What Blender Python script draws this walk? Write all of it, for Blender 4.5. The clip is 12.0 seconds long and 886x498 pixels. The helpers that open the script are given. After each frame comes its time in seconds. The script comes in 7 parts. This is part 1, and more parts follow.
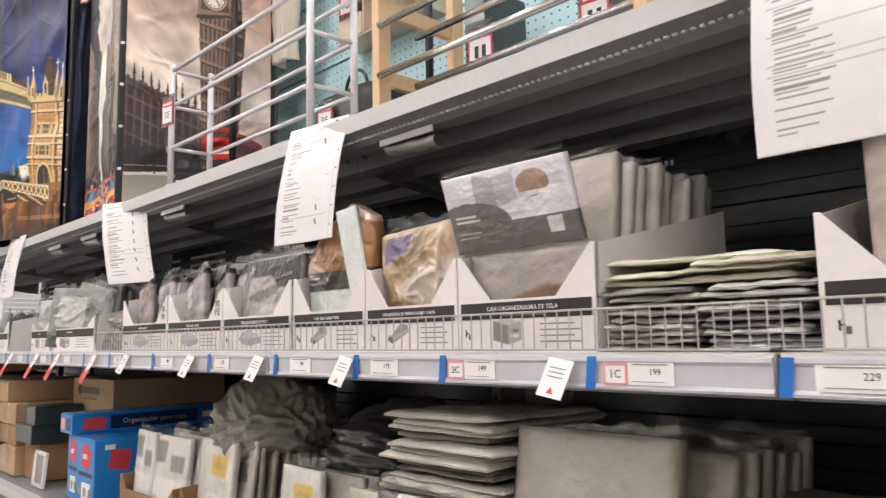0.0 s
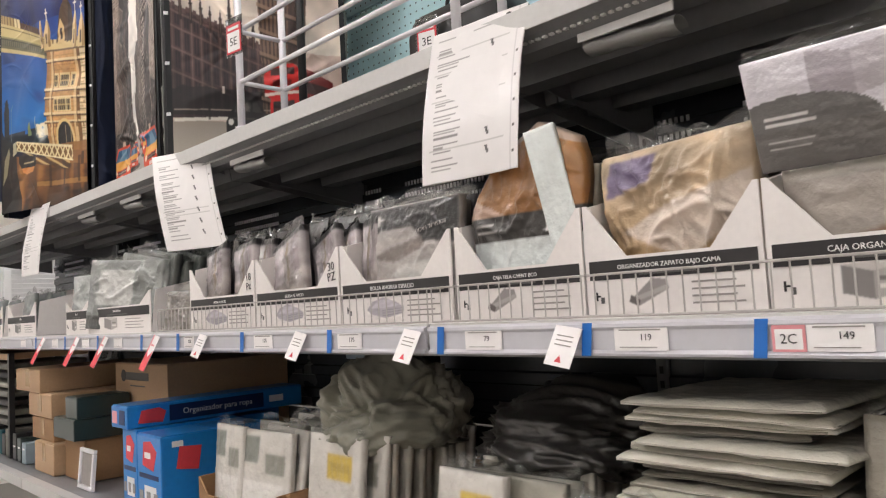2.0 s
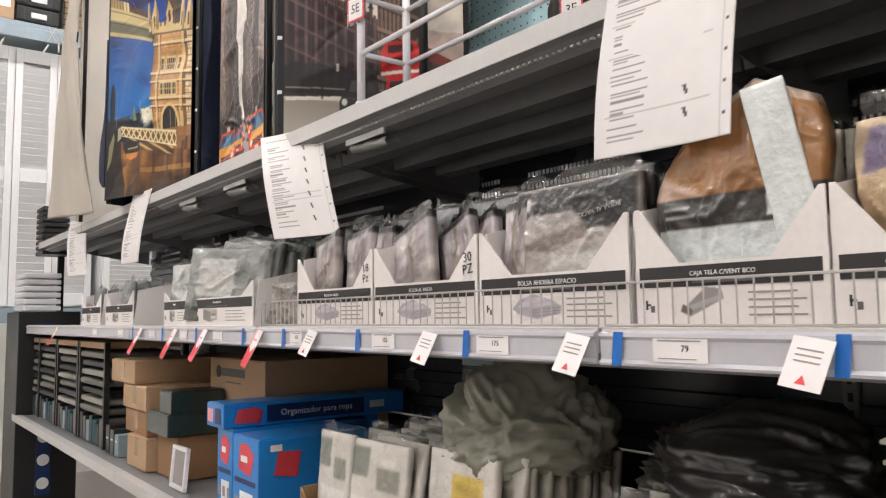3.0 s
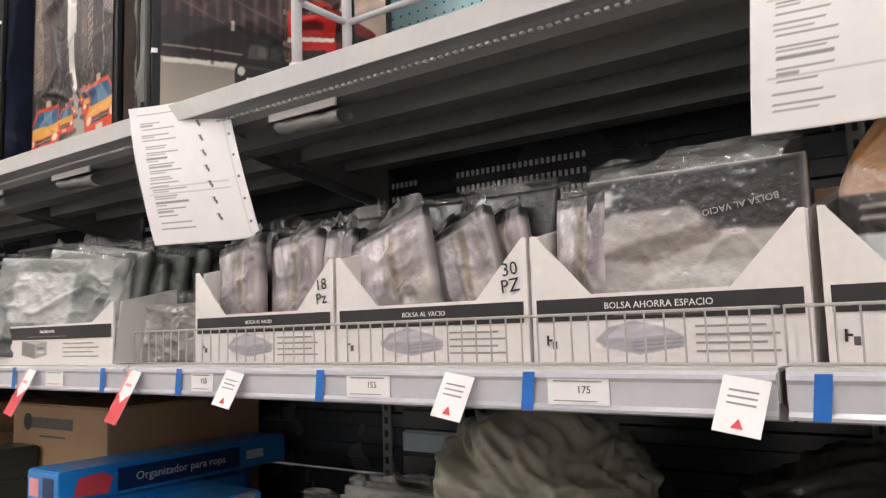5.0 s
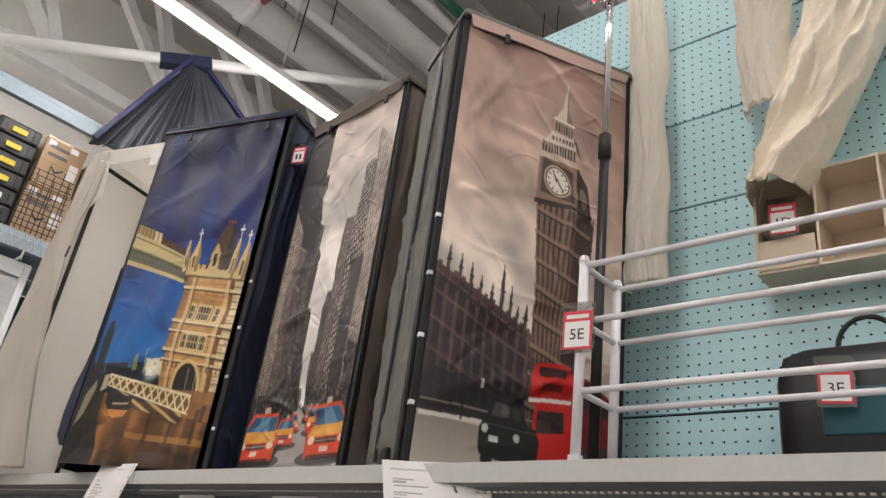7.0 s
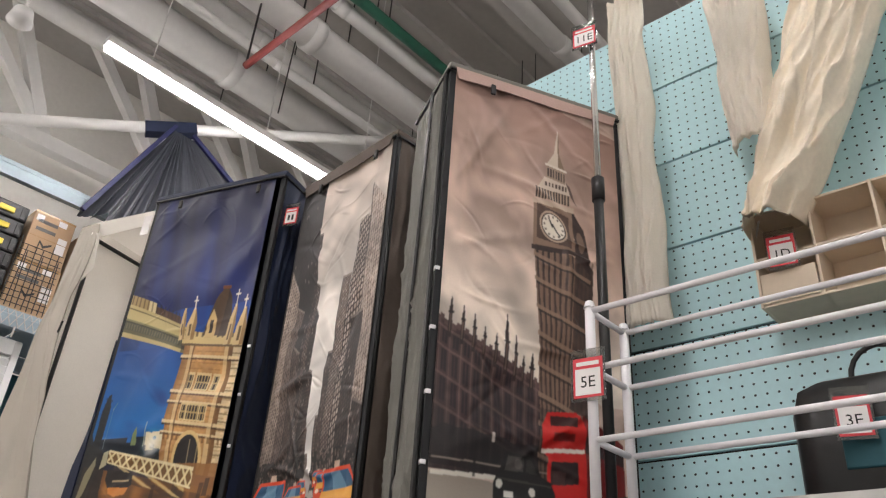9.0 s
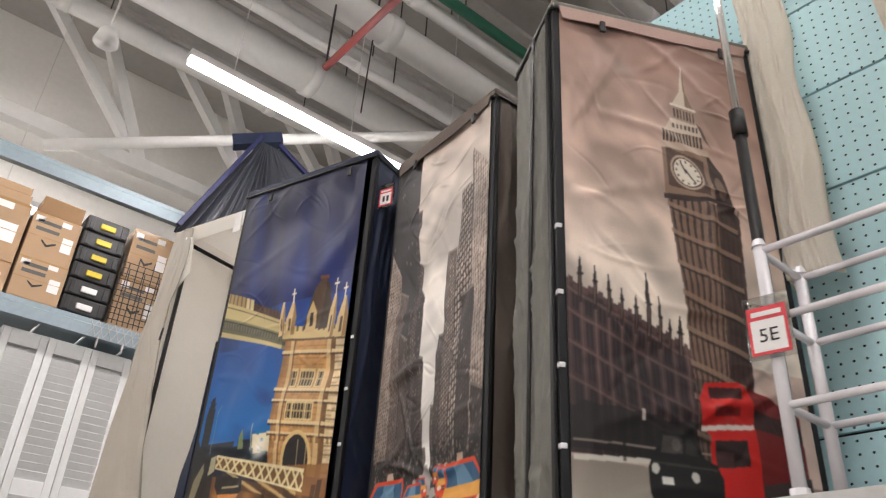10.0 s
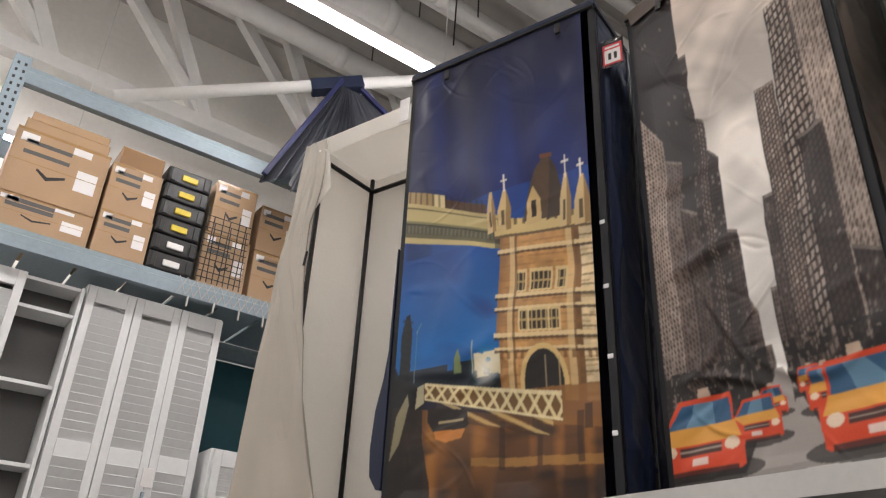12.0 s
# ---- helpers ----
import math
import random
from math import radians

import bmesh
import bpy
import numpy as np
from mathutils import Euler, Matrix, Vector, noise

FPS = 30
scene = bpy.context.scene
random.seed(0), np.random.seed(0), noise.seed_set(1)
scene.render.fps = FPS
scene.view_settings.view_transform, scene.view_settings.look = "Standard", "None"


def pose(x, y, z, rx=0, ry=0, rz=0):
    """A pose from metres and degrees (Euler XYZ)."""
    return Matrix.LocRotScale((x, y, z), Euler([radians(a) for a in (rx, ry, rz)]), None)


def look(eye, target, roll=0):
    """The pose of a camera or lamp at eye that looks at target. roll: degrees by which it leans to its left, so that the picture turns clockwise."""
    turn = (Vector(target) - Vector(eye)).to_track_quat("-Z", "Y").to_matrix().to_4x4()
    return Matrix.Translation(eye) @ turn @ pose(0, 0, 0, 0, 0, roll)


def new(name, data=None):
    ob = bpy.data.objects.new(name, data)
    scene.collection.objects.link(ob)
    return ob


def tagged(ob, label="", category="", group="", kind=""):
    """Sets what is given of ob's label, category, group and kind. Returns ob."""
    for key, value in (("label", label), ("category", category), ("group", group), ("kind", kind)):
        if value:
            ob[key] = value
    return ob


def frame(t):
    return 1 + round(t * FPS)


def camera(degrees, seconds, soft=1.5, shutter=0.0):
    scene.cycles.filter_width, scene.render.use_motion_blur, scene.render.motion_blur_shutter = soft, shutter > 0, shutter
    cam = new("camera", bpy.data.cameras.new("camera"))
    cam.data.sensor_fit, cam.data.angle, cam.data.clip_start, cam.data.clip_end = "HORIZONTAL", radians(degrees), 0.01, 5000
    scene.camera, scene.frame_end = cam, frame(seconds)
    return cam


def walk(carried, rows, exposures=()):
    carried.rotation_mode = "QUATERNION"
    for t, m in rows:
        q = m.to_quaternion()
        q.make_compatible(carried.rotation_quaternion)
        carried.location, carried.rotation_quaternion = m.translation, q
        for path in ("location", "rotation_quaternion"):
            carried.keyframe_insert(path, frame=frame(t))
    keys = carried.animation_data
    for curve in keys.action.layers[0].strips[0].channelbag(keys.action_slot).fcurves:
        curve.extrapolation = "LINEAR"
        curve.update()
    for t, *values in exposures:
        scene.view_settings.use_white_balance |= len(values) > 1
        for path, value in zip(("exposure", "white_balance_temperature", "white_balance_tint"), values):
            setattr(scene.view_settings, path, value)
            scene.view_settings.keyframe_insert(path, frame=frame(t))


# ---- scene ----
cam = camera(60.7, 12.0, soft=1.2, shutter=0.15)
PATH = [
    (0, (-0.038, -0.091, 1.512), (1.321, 1.358, 1.744), -1.1),
    (0.5, (-0.005, 0.035, 1.518), (1.222, 1.593, 1.778), -0.5),
    (1, (-0.067, 0.17, 1.515), (1.224, 1.68, 1.75), -1.9),
    (1.5, (-0.092, 0.285, 1.518), (1.297, 1.715, 1.682), -3.5),
    (2, (-0.028, 0.399, 1.517), (1.35, 1.841, 1.665), -3.2),
    (2.5, (0.015, 0.502, 1.507), (1.276, 2.043, 1.69), -1.1),
    (2.7, (0.023, 0.547, 1.508), (1.24, 2.124, 1.686), -0.8),
    (4.3, (-0.009, 0.99, 1.494), (1.366, 2.431, 1.676), -0.7),
    (4.5, (0.023, 1.029, 1.508), (1.452, 2.415, 1.697), -0.9),
    (5, (0.029, 1.093, 1.533), (1.645, 2.252, 1.743), -1.8),
    (5.5, (-0.05, 1.18, 1.559), (1.666, 2.153, 1.889), -1.3),
    (6, (-0.085, 1.214, 1.577), (1.543, 2.23, 2.142), 1.7),
    (6.5, (-0.182, 1.254, 1.665), (1.302, 2.381, 2.392), 5.7),
    (7, (-0.205, 1.285, 1.702), (1.096, 2.536, 2.563), 7.9),
    (7.5, (-0.227, 1.294, 1.72), (1.002, 2.573, 2.645), 8.1),
    (7.7, (-0.227, 1.295, 1.727), (0.995, 2.569, 2.668), 7.8),
    (9.3, (-0.198, 1.313, 1.714), (1.064, 2.515, 2.694), 3.5),
    (9.5, (-0.171, 1.342, 1.72), (1.053, 2.598, 2.681), 2.9),
    (10, (-0.102, 1.493, 1.733), (0.995, 2.853, 2.706), 3.6),
    (10.5, (-0.164, 1.675, 1.723), (0.897, 3.073, 2.682), 3.1),
    (11, (-0.2, 1.844, 1.726), (0.877, 3.256, 2.646), 1.8),
    (11.5, (-0.15, 2.016, 1.728), (0.904, 3.451, 2.639), 2.1),
    (12, (-0.14, 2.198, 1.723), (0.904, 3.633, 2.646), 2.8),
]
walk(cam, [(t, look(eye, target, roll)) for t, eye, target, roll in PATH],
     exposures=((0.0, 0.25), (0.6, 0.05), (2.0, 0.04), (4.5, 0.22), (5.5, 0.03), (6.4, 0.22), (7.0, -0.36), (9.5, -0.28), (10.8, -0.23), (12.0, -0.52)))

# ---- world and lights ----
world = bpy.data.worlds.new("store_air")
scene.world = world
world.use_nodes = True
world.node_tree.nodes["Background"].inputs[0].default_value = (1.0, 0.95, 0.9, 1)
world.node_tree.nodes["Background"].inputs[1].default_value = 0.12
LAMP_POWER = 100.0


# ---- materials ----
def lin(c):
    """sRGB hex to linear rgb."""
    out = []
    for i in (1, 3, 5):
        v = int(c[i:i + 2], 16) / 255
        out.append(v / 12.92 if v < 0.04045 else ((v + 0.055) / 1.055) ** 2.4)
    return out


def mat(name, col, rough=0.5, metal=0.0, scale=30.0, var=0.12, bump=0.1, coat=0.0, attr=False, big=4.0, dist=0.002):
    m = bpy.data.materials.new(name)
    m.use_nodes = True
    nt = m.node_tree
    n, l = nt.nodes, nt.links
    b = n["Principled BSDF"]
    tc = n.new("ShaderNodeTexCoord")
    fine, wide = n.new("ShaderNodeTexNoise"), n.new("ShaderNodeTexNoise")
    fine.inputs["Scale"].default_value, wide.inputs["Scale"].default_value = scale, big
    fine.inputs["Detail"].default_value = wide.inputs["Detail"].default_value = 4
    l.new(tc.outputs["Object"], fine.inputs["Vector"])
    l.new(tc.outputs["Object"], wide.inputs["Vector"])
    add = n.new("ShaderNodeMath")
    add.operation = "ADD"
    l.new(fine.outputs["Fac"], add.inputs[0])
    l.new(wide.outputs["Fac"], add.inputs[1])
    rng = n.new("ShaderNodeMapRange")
    rng.inputs[1].default_value, rng.inputs[2].default_value = 0.6, 1.4
    rng.inputs[3].default_value, rng.inputs[4].default_value = 1 - var, 1 + var
    l.new(add.outputs[0], rng.inputs[0])
    mul = n.new("ShaderNodeVectorMath")
    mul.operation = "SCALE"
    if attr:
        src = n.new("ShaderNodeVertexColor")
        src.layer_name = "Col"
        l.new(src.outputs["Color"], mul.inputs[0])
    else:
        mul.inputs[0].default_value = lin(col)
    l.new(rng.outputs[0], mul.inputs["Scale"])
    l.new(mul.outputs[0], b.inputs["Base Color"])
    rr = n.new("ShaderNodeMapRange")
    rr.inputs[3].default_value, rr.inputs[4].default_value = max(0.03, rough - 0.08), min(1, rough + 0.1)
    l.new(wide.outputs["Fac"], rr.inputs[0])
    l.new(rr.outputs[0], b.inputs["Roughness"])
    b.inputs["Metallic"].default_value = metal
    b.inputs["Coat Weight"].default_value = coat
    b.inputs["Coat Roughness"].default_value = 0.12
    if bump:
        bp = n.new("ShaderNodeBump")
        bp.inputs["Strength"].default_value, bp.inputs["Distance"].default_value = bump, dist
        l.new(fine.outputs["Fac"], bp.inputs["Height"])
        l.new(bp.outputs[0], b.inputs["Normal"])
        l.new(bp.outputs[0], b.inputs["Coat Normal"])
    return m


def clear_mat(name, tint, gloss):
    """Thin clear film: mostly see-through, with a glossy crinkled skin."""
    m = bpy.data.materials.new(name)
    m.use_nodes = True
    n, l = m.node_tree.nodes, m.node_tree.links
    n.remove(n["Principled BSDF"])
    tr, gl, mix = n.new("ShaderNodeBsdfTransparent"), n.new("ShaderNodeBsdfGlossy"), n.new("ShaderNodeMixShader")
    tr.inputs[0].default_value = (*lin(tint), 1)
    gl.inputs["Roughness"].default_value = 0.12
    tc, no, bp = n.new("ShaderNodeTexCoord"), n.new("ShaderNodeTexNoise"), n.new("ShaderNodeBump")
    no.inputs["Scale"].default_value, no.inputs["Detail"].default_value = 28, 3
    bp.inputs["Strength"].default_value, bp.inputs["Distance"].default_value = 0.9, 0.01
    l.new(tc.outputs["Object"], no.inputs["Vector"])
    l.new(no.outputs["Fac"], bp.inputs["Height"])
    l.new(bp.outputs[0], gl.inputs["Normal"])
    fr, mr = n.new("ShaderNodeFresnel"), n.new("ShaderNodeMath")
    l.new(bp.outputs[0], fr.inputs["Normal"])
    mr.operation = "MULTIPLY_ADD"
    mr.inputs[1].default_value, mr.inputs[2].default_value = 0.9, gloss
    l.new(fr.outputs[0], mr.inputs[0])
    l.new(mr.outputs[0], mix.inputs[0])
    l.new(tr.outputs[0], mix.inputs[1])
    l.new(gl.outputs[0], mix.inputs[2])
    l.new(mix.outputs[0], n["Material Output"].inputs[0])
    return m


def glow(name, col, power):
    m = bpy.data.materials.new(name)
    m.use_nodes = True
    b = m.node_tree.nodes["Principled BSDF"]
    b.inputs["Base Color"].default_value = (0.9, 0.9, 0.9, 1)
    b.inputs["Emission Color"].default_value = (*lin(col), 1)
    b.inputs["Emission Strength"].default_value = power
    return m


def peg_mat(name, col):
    """Teal pegboard: a square grid of small dark holes, 25 mm apart."""
    m = mat(name, col, 0.45, 0, 60, 0.06, 0.05)
    nt = m.node_tree
    n, l = nt.nodes, nt.links
    b = n["Principled BSDF"]
    tc, sep = n.new("ShaderNodeTexCoord"), n.new("ShaderNodeSeparateXYZ")
    l.new(tc.outputs["Object"], sep.inputs[0])

    def mth(op, a, c=None, d=None):
        k = n.new("ShaderNodeMath")
        k.operation = op
        for i, v in enumerate((a, c, d)):
            if v is None:
                continue
            if isinstance(v, (int, float)):
                k.inputs[i].default_value = v
            else:
                l.new(v, k.inputs[i])
        return k.outputs[0]
    row = mth("DIVIDE", sep.outputs[2], 0.0255)
    cu = mth("SUBTRACT", mth("FRACT", mth("ADD", mth("DIVIDE", sep.outputs[1], 0.0255), 200)), 0.5)
    cv = mth("SUBTRACT", mth("FRACT", mth("ADD", row, 200)), 0.5)
    r = mth("SQRT", mth("ADD", mth("MULTIPLY", cu, cu), mth("MULTIPLY", cv, cv)))
    hole = mth("LESS_THAN", r, 0.108)
    mix = n.new("ShaderNodeMix")
    mix.data_type = "RGBA"
    old = b.inputs["Base Color"].links[0].from_socket
    l.new(hole, mix.inputs["Factor"])
    l.new(old, mix.inputs["A"])
    mix.inputs["B"].default_value = (0.012, 0.02, 0.025, 1)
    l.new(mix.outputs["Result"], b.inputs["Base Color"])
    return m


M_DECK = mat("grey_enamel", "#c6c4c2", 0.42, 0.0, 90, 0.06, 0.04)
# Darker copy of the grey enamel, with the shade under the decks put in.
M_RIB = mat("shaded_grey_enamel", "#828284", 0.45, 0.0, 80, 0.1, 0.05)
M_BACK = mat("back_panel_paint", "#3a3d43", 0.25, 0.1, 60, 0.12, 0.05)
M_RAIL = mat("rail_plastic", "#c6c5cb", 0.3, 0, 70, 0.05, 0.03, 0.3)
M_CARD = mat("white_card", "#e4dedb", 0.6, 0, 120, 0.05, 0.06)
M_PAPER = mat("paper", "#efebea", 0.55, 0, 60, 0.04, 0.05)
M_FILMPAPER = mat("paper_in_sleeve", "#e9e6e6", 0.35, 0, 40, 0.04, 0.1, 0.25, attr=True)
M_INK = mat("black_ink", "#262324", 0.5, 0, 80, 0.1, 0)
M_GREYINK = mat("grey_ink", "#98928f", 0.55, 0, 80, 0.1, 0)
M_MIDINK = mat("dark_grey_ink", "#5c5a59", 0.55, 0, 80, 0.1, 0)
M_WHITEINK = mat("white_ink", "#e8e6e4", 0.5, 0, 80, 0.04, 0)
M_BLUE = mat("blue_tape", "#1f6cc0", 0.35, 0, 60, 0.08, 0.03)
M_RED = mat("red_print", "#d8434d", 0.45, 0, 60, 0.08, 0.02)
M_PINK = mat("pink_print", "#e79aa0", 0.45, 0, 60, 0.06, 0.02)
M_KRAFT = mat("kraft_board", "#957250", 0.7, 0, 140, 0.1, 0.15, big=6)
M_KRAFT2 = mat("pale_kraft_board", "#b39474", 0.7, 0, 140, 0.1, 0.15, big=5)
M_BBOX = mat("blue_carton", "#1f7fcb", 0.35, 0, 60, 0.08, 0.04, 0.3)
M_NAVYINK = mat("navy_ink", "#142c5c", 0.4, 0, 60, 0.06, 0)
M_GREENBOX = mat("dark_green_carton", "#27332f", 0.3, 0, 60, 0.15, 0.04, 0.4)
M_WIRE = mat("wire_enamel", "#b7b2ae", 0.4, 0.3, 80, 0.06, 0)
M_WHITEPAINT = mat("white_enamel", "#e9e6ea", 0.3, 0, 60, 0.04, 0.02, 0.3)
M_PINE = mat("pine_wood", "#dcb98f", 0.5, 0, 18, 0.14, 0.1, big=3)
M_CHROME = mat("chrome", "#d8d8d8", 0.15, 1.0, 60, 0.05, 0)
M_BLACK = mat("black_plastic", "#1c1b1c", 0.4, 0, 60, 0.15, 0.05)
M_PRINT = mat("printed_cloth", "#ffffff", 0.52, 0, 260, 0.04, 0.1, attr=True)
M_FILM = mat("printed_film_pack", "#ffffff", 0.3, 0, 45, 0.08, 0.6, 0.6, attr=True, big=9, dist=0.008)
M_MATTE = mat("printed_board", "#ffffff", 0.5, 0, 90, 0.05, 0.05, 0.15, attr=True)
M_GREYCLOTH = mat("grey_cloth", "#6c6a63", 0.62, 0, 300, 0.08, 0.25, big=5)
M_NAVYCLOTH = mat("navy_cloth", "#131f3a", 0.6, 0, 300, 0.1, 0.2, big=5)
M_BROWNCLOTH = mat("brown_trim_cloth", "#5b4f47", 0.7, 0, 300, 0.1, 0.2, big=5)
def cloth(m, share):
    """Lets some light through a thin cloth."""
    n, l = m.node_tree.nodes, m.node_tree.links
    b, tr, mx = n["Principled BSDF"], n.new("ShaderNodeBsdfTranslucent"), n.new("ShaderNodeMixShader")
    l.new(b.inputs["Base Color"].links[0].from_socket, tr.inputs[0])
    mx.inputs[0].default_value = share
    l.new(b.outputs[0], mx.inputs[1])
    l.new(tr.outputs[0], mx.inputs[2])
    l.new(mx.outputs[0], n["Material Output"].inputs[0])
    return m


M_CREAM = mat("cream_cloth", "#f3ece2", 0.75, 0, 240, 0.06, 0.2, big=4)
M_WHITECLOTH = mat("white_cloth", "#faf7f2", 0.8, 0, 240, 0.05, 0.15, big=4)
M_BAG = mat("beige_nonwoven_bag", "#f3e6d2", 0.6, 0, 90, 0.08, 0.2, 0.2, big=6)
M_CRUMPLE = mat("grey_green_plastic", "#8d8b7e", 0.3, 0, 30, 0.14, 0.45, 0.3, big=7, dist=0.006)
M_CLEAR = clear_mat("clear_film", "#e6e6e4", 0.08)
M_MILKY = mat("milky_plastic", "#8f8e8c", 0.3, 0, 40, 0.15, 0.1, 0.4, big=14)
M_BAGTOP = mat("black_bag_film", "#1f1d1e", 0.25, 0, 40, 0.2, 0.4, 0.5, big=9, dist=0.006)
cloth(M_CREAM, 0.45), cloth(M_WHITECLOTH, 0.5)
M_PEG = peg_mat("teal_pegboard", "#bfe3ea")
M_WALL = mat("wall_paint", "#f6f3ee", 0.8, 0, 20, 0.05, 0.05, big=0.6)
M_ROOF = mat("roof_sheet", "#b3afab", 0.6, 0, 12, 0.08, 0.05, big=0.5)
M_PIPE = mat("white_pipe_paint", "#dcdad8", 0.5, 0, 20, 0.05, 0.03, big=1.5)
M_FLOOR = mat("polished_concrete", "#8d8882", 0.3, 0, 12, 0.12, 0.05, big=0.7)
M_STEEL = mat("galvanised_steel", "#93a2ab", 0.5, 0.2, 40, 0.1, 0.04)
M_LOUVRE = mat("white_lacquer", "#e6e6e6", 0.4, 0, 40, 0.04, 0.03)
M_TEALWALL = mat("petrol_wall_paint", "#1a505b", 0.6, 0, 20, 0.1, 0.03)
M_REDPIPE = mat("red_pipe_paint", "#6e2522", 0.5, 0, 30, 0.1, 0.03)
M_GREENPIPE = mat("green_pipe_paint", "#1f5b47", 0.5, 0, 30, 0.1, 0.03)
M_YELLOW = mat("yellow_latch", "#dcc33c", 0.4, 0, 40, 0.06, 0.02)
M_TUBE = glow("lamp_diffuser", "#fffaf8", LAMP_POWER)


# ---- mesh helpers ----
def link(name, me, material, parent=None, label="", m=None):
    ob = new(name, me)
    if material and not me.materials:
        me.materials.append(material)
    if parent:
        ob.parent = parent
    if m is not None:
        ob.matrix_basis = m
    if label:
        tagged(ob, label)
    return ob


def part(name, bm, material, parent=None, label="", m=None, smooth=False):
    me = bpy.data.meshes.new(name)
    bm.normal_update()
    bm.to_mesh(me)
    bm.free()
    if smooth:
        me.polygons.foreach_set("use_smooth", [True] * len(me.polygons))
    return link(name, me, material, parent, label, m)


def thing(name, m, label, category, group="", kind=""):
    ob = new(name)
    ob.matrix_basis = m
    ob.empty_display_size = 0.05
    return tagged(ob, label, category, group, kind)


def add_box(bm, x0, x1, y0, y1, z0, z1, bevel=0.0, m=None):
    r = bmesh.ops.create_cube(bm, size=1)
    vs = r["verts"]
    for v in vs:
        v.co = Vector((x0 + (v.co.x + 0.5) * (x1 - x0), y0 + (v.co.y + 0.5) * (y1 - y0), z0 + (v.co.z + 0.5) * (z1 - z0)))
    if bevel:
        es = list({e for v in vs for e in v.link_edges})
        r2 = bmesh.ops.bevel(bm, geom=es, offset=bevel, segments=2, affect="EDGES", profile=0.5)
        vs = list({v for f in r2["faces"] for v in f.verts} | {v for v in vs if v.is_valid})
    if m is not None:
        bmesh.ops.transform(bm, matrix=m, verts=vs)
    return bm


def box(x0, x1, y0, y1, z0, z1, bevel=0.0, m=None):
    return add_box(bmesh.new(), x0, x1, y0, y1, z0, z1, bevel, m)


def add_rod(bm, a, b, r, seg=10, r2=None):
    a, b = Vector(a), Vector(b)
    d = b - a
    q = d.to_track_quat("Z", "Y").to_matrix().to_4x4()
    m = Matrix.Translation((a + b) / 2) @ q
    bmesh.ops.create_cone(bm, cap_ends=True, segments=seg, radius1=r, radius2=r if r2 is None else r2, depth=d.length, matrix=m)
    return bm


def rod(a, b, r, seg=10, r2=None):
    return add_rod(bmesh.new(), a, b, r, seg, r2)


def extrude(profile, along, t0, t1):
    """A closed profile of 2D points swept along one axis. along 'y': points are (x, z); along 'x': (y, z)."""
    bm = bmesh.new()
    rings = []
    for t in (t0, t1):
        rings.append([bm.verts.new((p[0], t, p[1]) if along == "y" else (t, p[0], p[1])) for p in profile])
    k = len(profile)
    for i in range(k):
        bm.faces.new((rings[0][i], rings[0][(i + 1) % k], rings[1][(i + 1) % k], rings[1][i]))
    bm.faces.new(rings[0][::-1])
    bm.faces.new(rings[1])
    bmesh.ops.recalc_face_normals(bm, faces=bm.faces)
    return bm


def slab(poly, y0, y1):
    """A plate in the local xz plane with the outline poly, from y0 to y1."""
    bm = bmesh.new()
    a = [bm.verts.new((x, y0, z)) for x, z in poly]
    b = [bm.verts.new((x, y1, z)) for x, z in poly]
    bm.faces.new(a)
    bm.faces.new(b[::-1])
    for i in range(len(poly)):
        j = (i + 1) % len(poly)
        bm.faces.new((a[i], b[i], b[j], a[j]))
    bmesh.ops.recalc_face_normals(bm, faces=bm.faces)
    return bm


TEXTS = {}


def text(body, size, material, parent, x, y, z, align="CENTER", turn=0.0, name="lettering"):
    """Lettering in the local xz plane, facing -y."""
    key = (body, size, align)
    if key not in TEXTS:
        cu = bpy.data.curves.new("lettering", "FONT")
        cu.body, cu.size, cu.align_x, cu.align_y, cu.extrude, cu.resolution_u = body, size, align, "CENTER", 0.0002, 2
        tmp = bpy.data.objects.new("lettering", cu)
        TEXTS[key] = bpy.data.meshes.new_from_object(tmp)
        bpy.data.objects.remove(tmp)
    me = TEXTS[key].copy()
    return link(name, me, material, parent, m=pose(x, y, z, 90, 0, 0) @ pose(0, 0, 0, 0, 0, turn))


def vnoise(u, v, scale, seed=0):
    """Smooth value noise of two arrays, about 0 to 1."""
    rs = np.random.RandomState(seed)
    g = rs.rand(64, 64)
    x, y = u * scale, v * scale
    i, j = np.floor(x).astype(int), np.floor(y).astype(int)
    fx, fy = x - i, y - j
    fx, fy = fx * fx * (3 - 2 * fx), fy * fy * (3 - 2 * fy)
    a, b = g[i % 64, j % 64], g[(i + 1) % 64, j % 64]
    c, d = g[i % 64, (j + 1) % 64], g[(i + 1) % 64, (j + 1) % 64]
    return (a * (1 - fx) + b * fx) * (1 - fy) + (c * (1 - fx) + d * fx) * fy


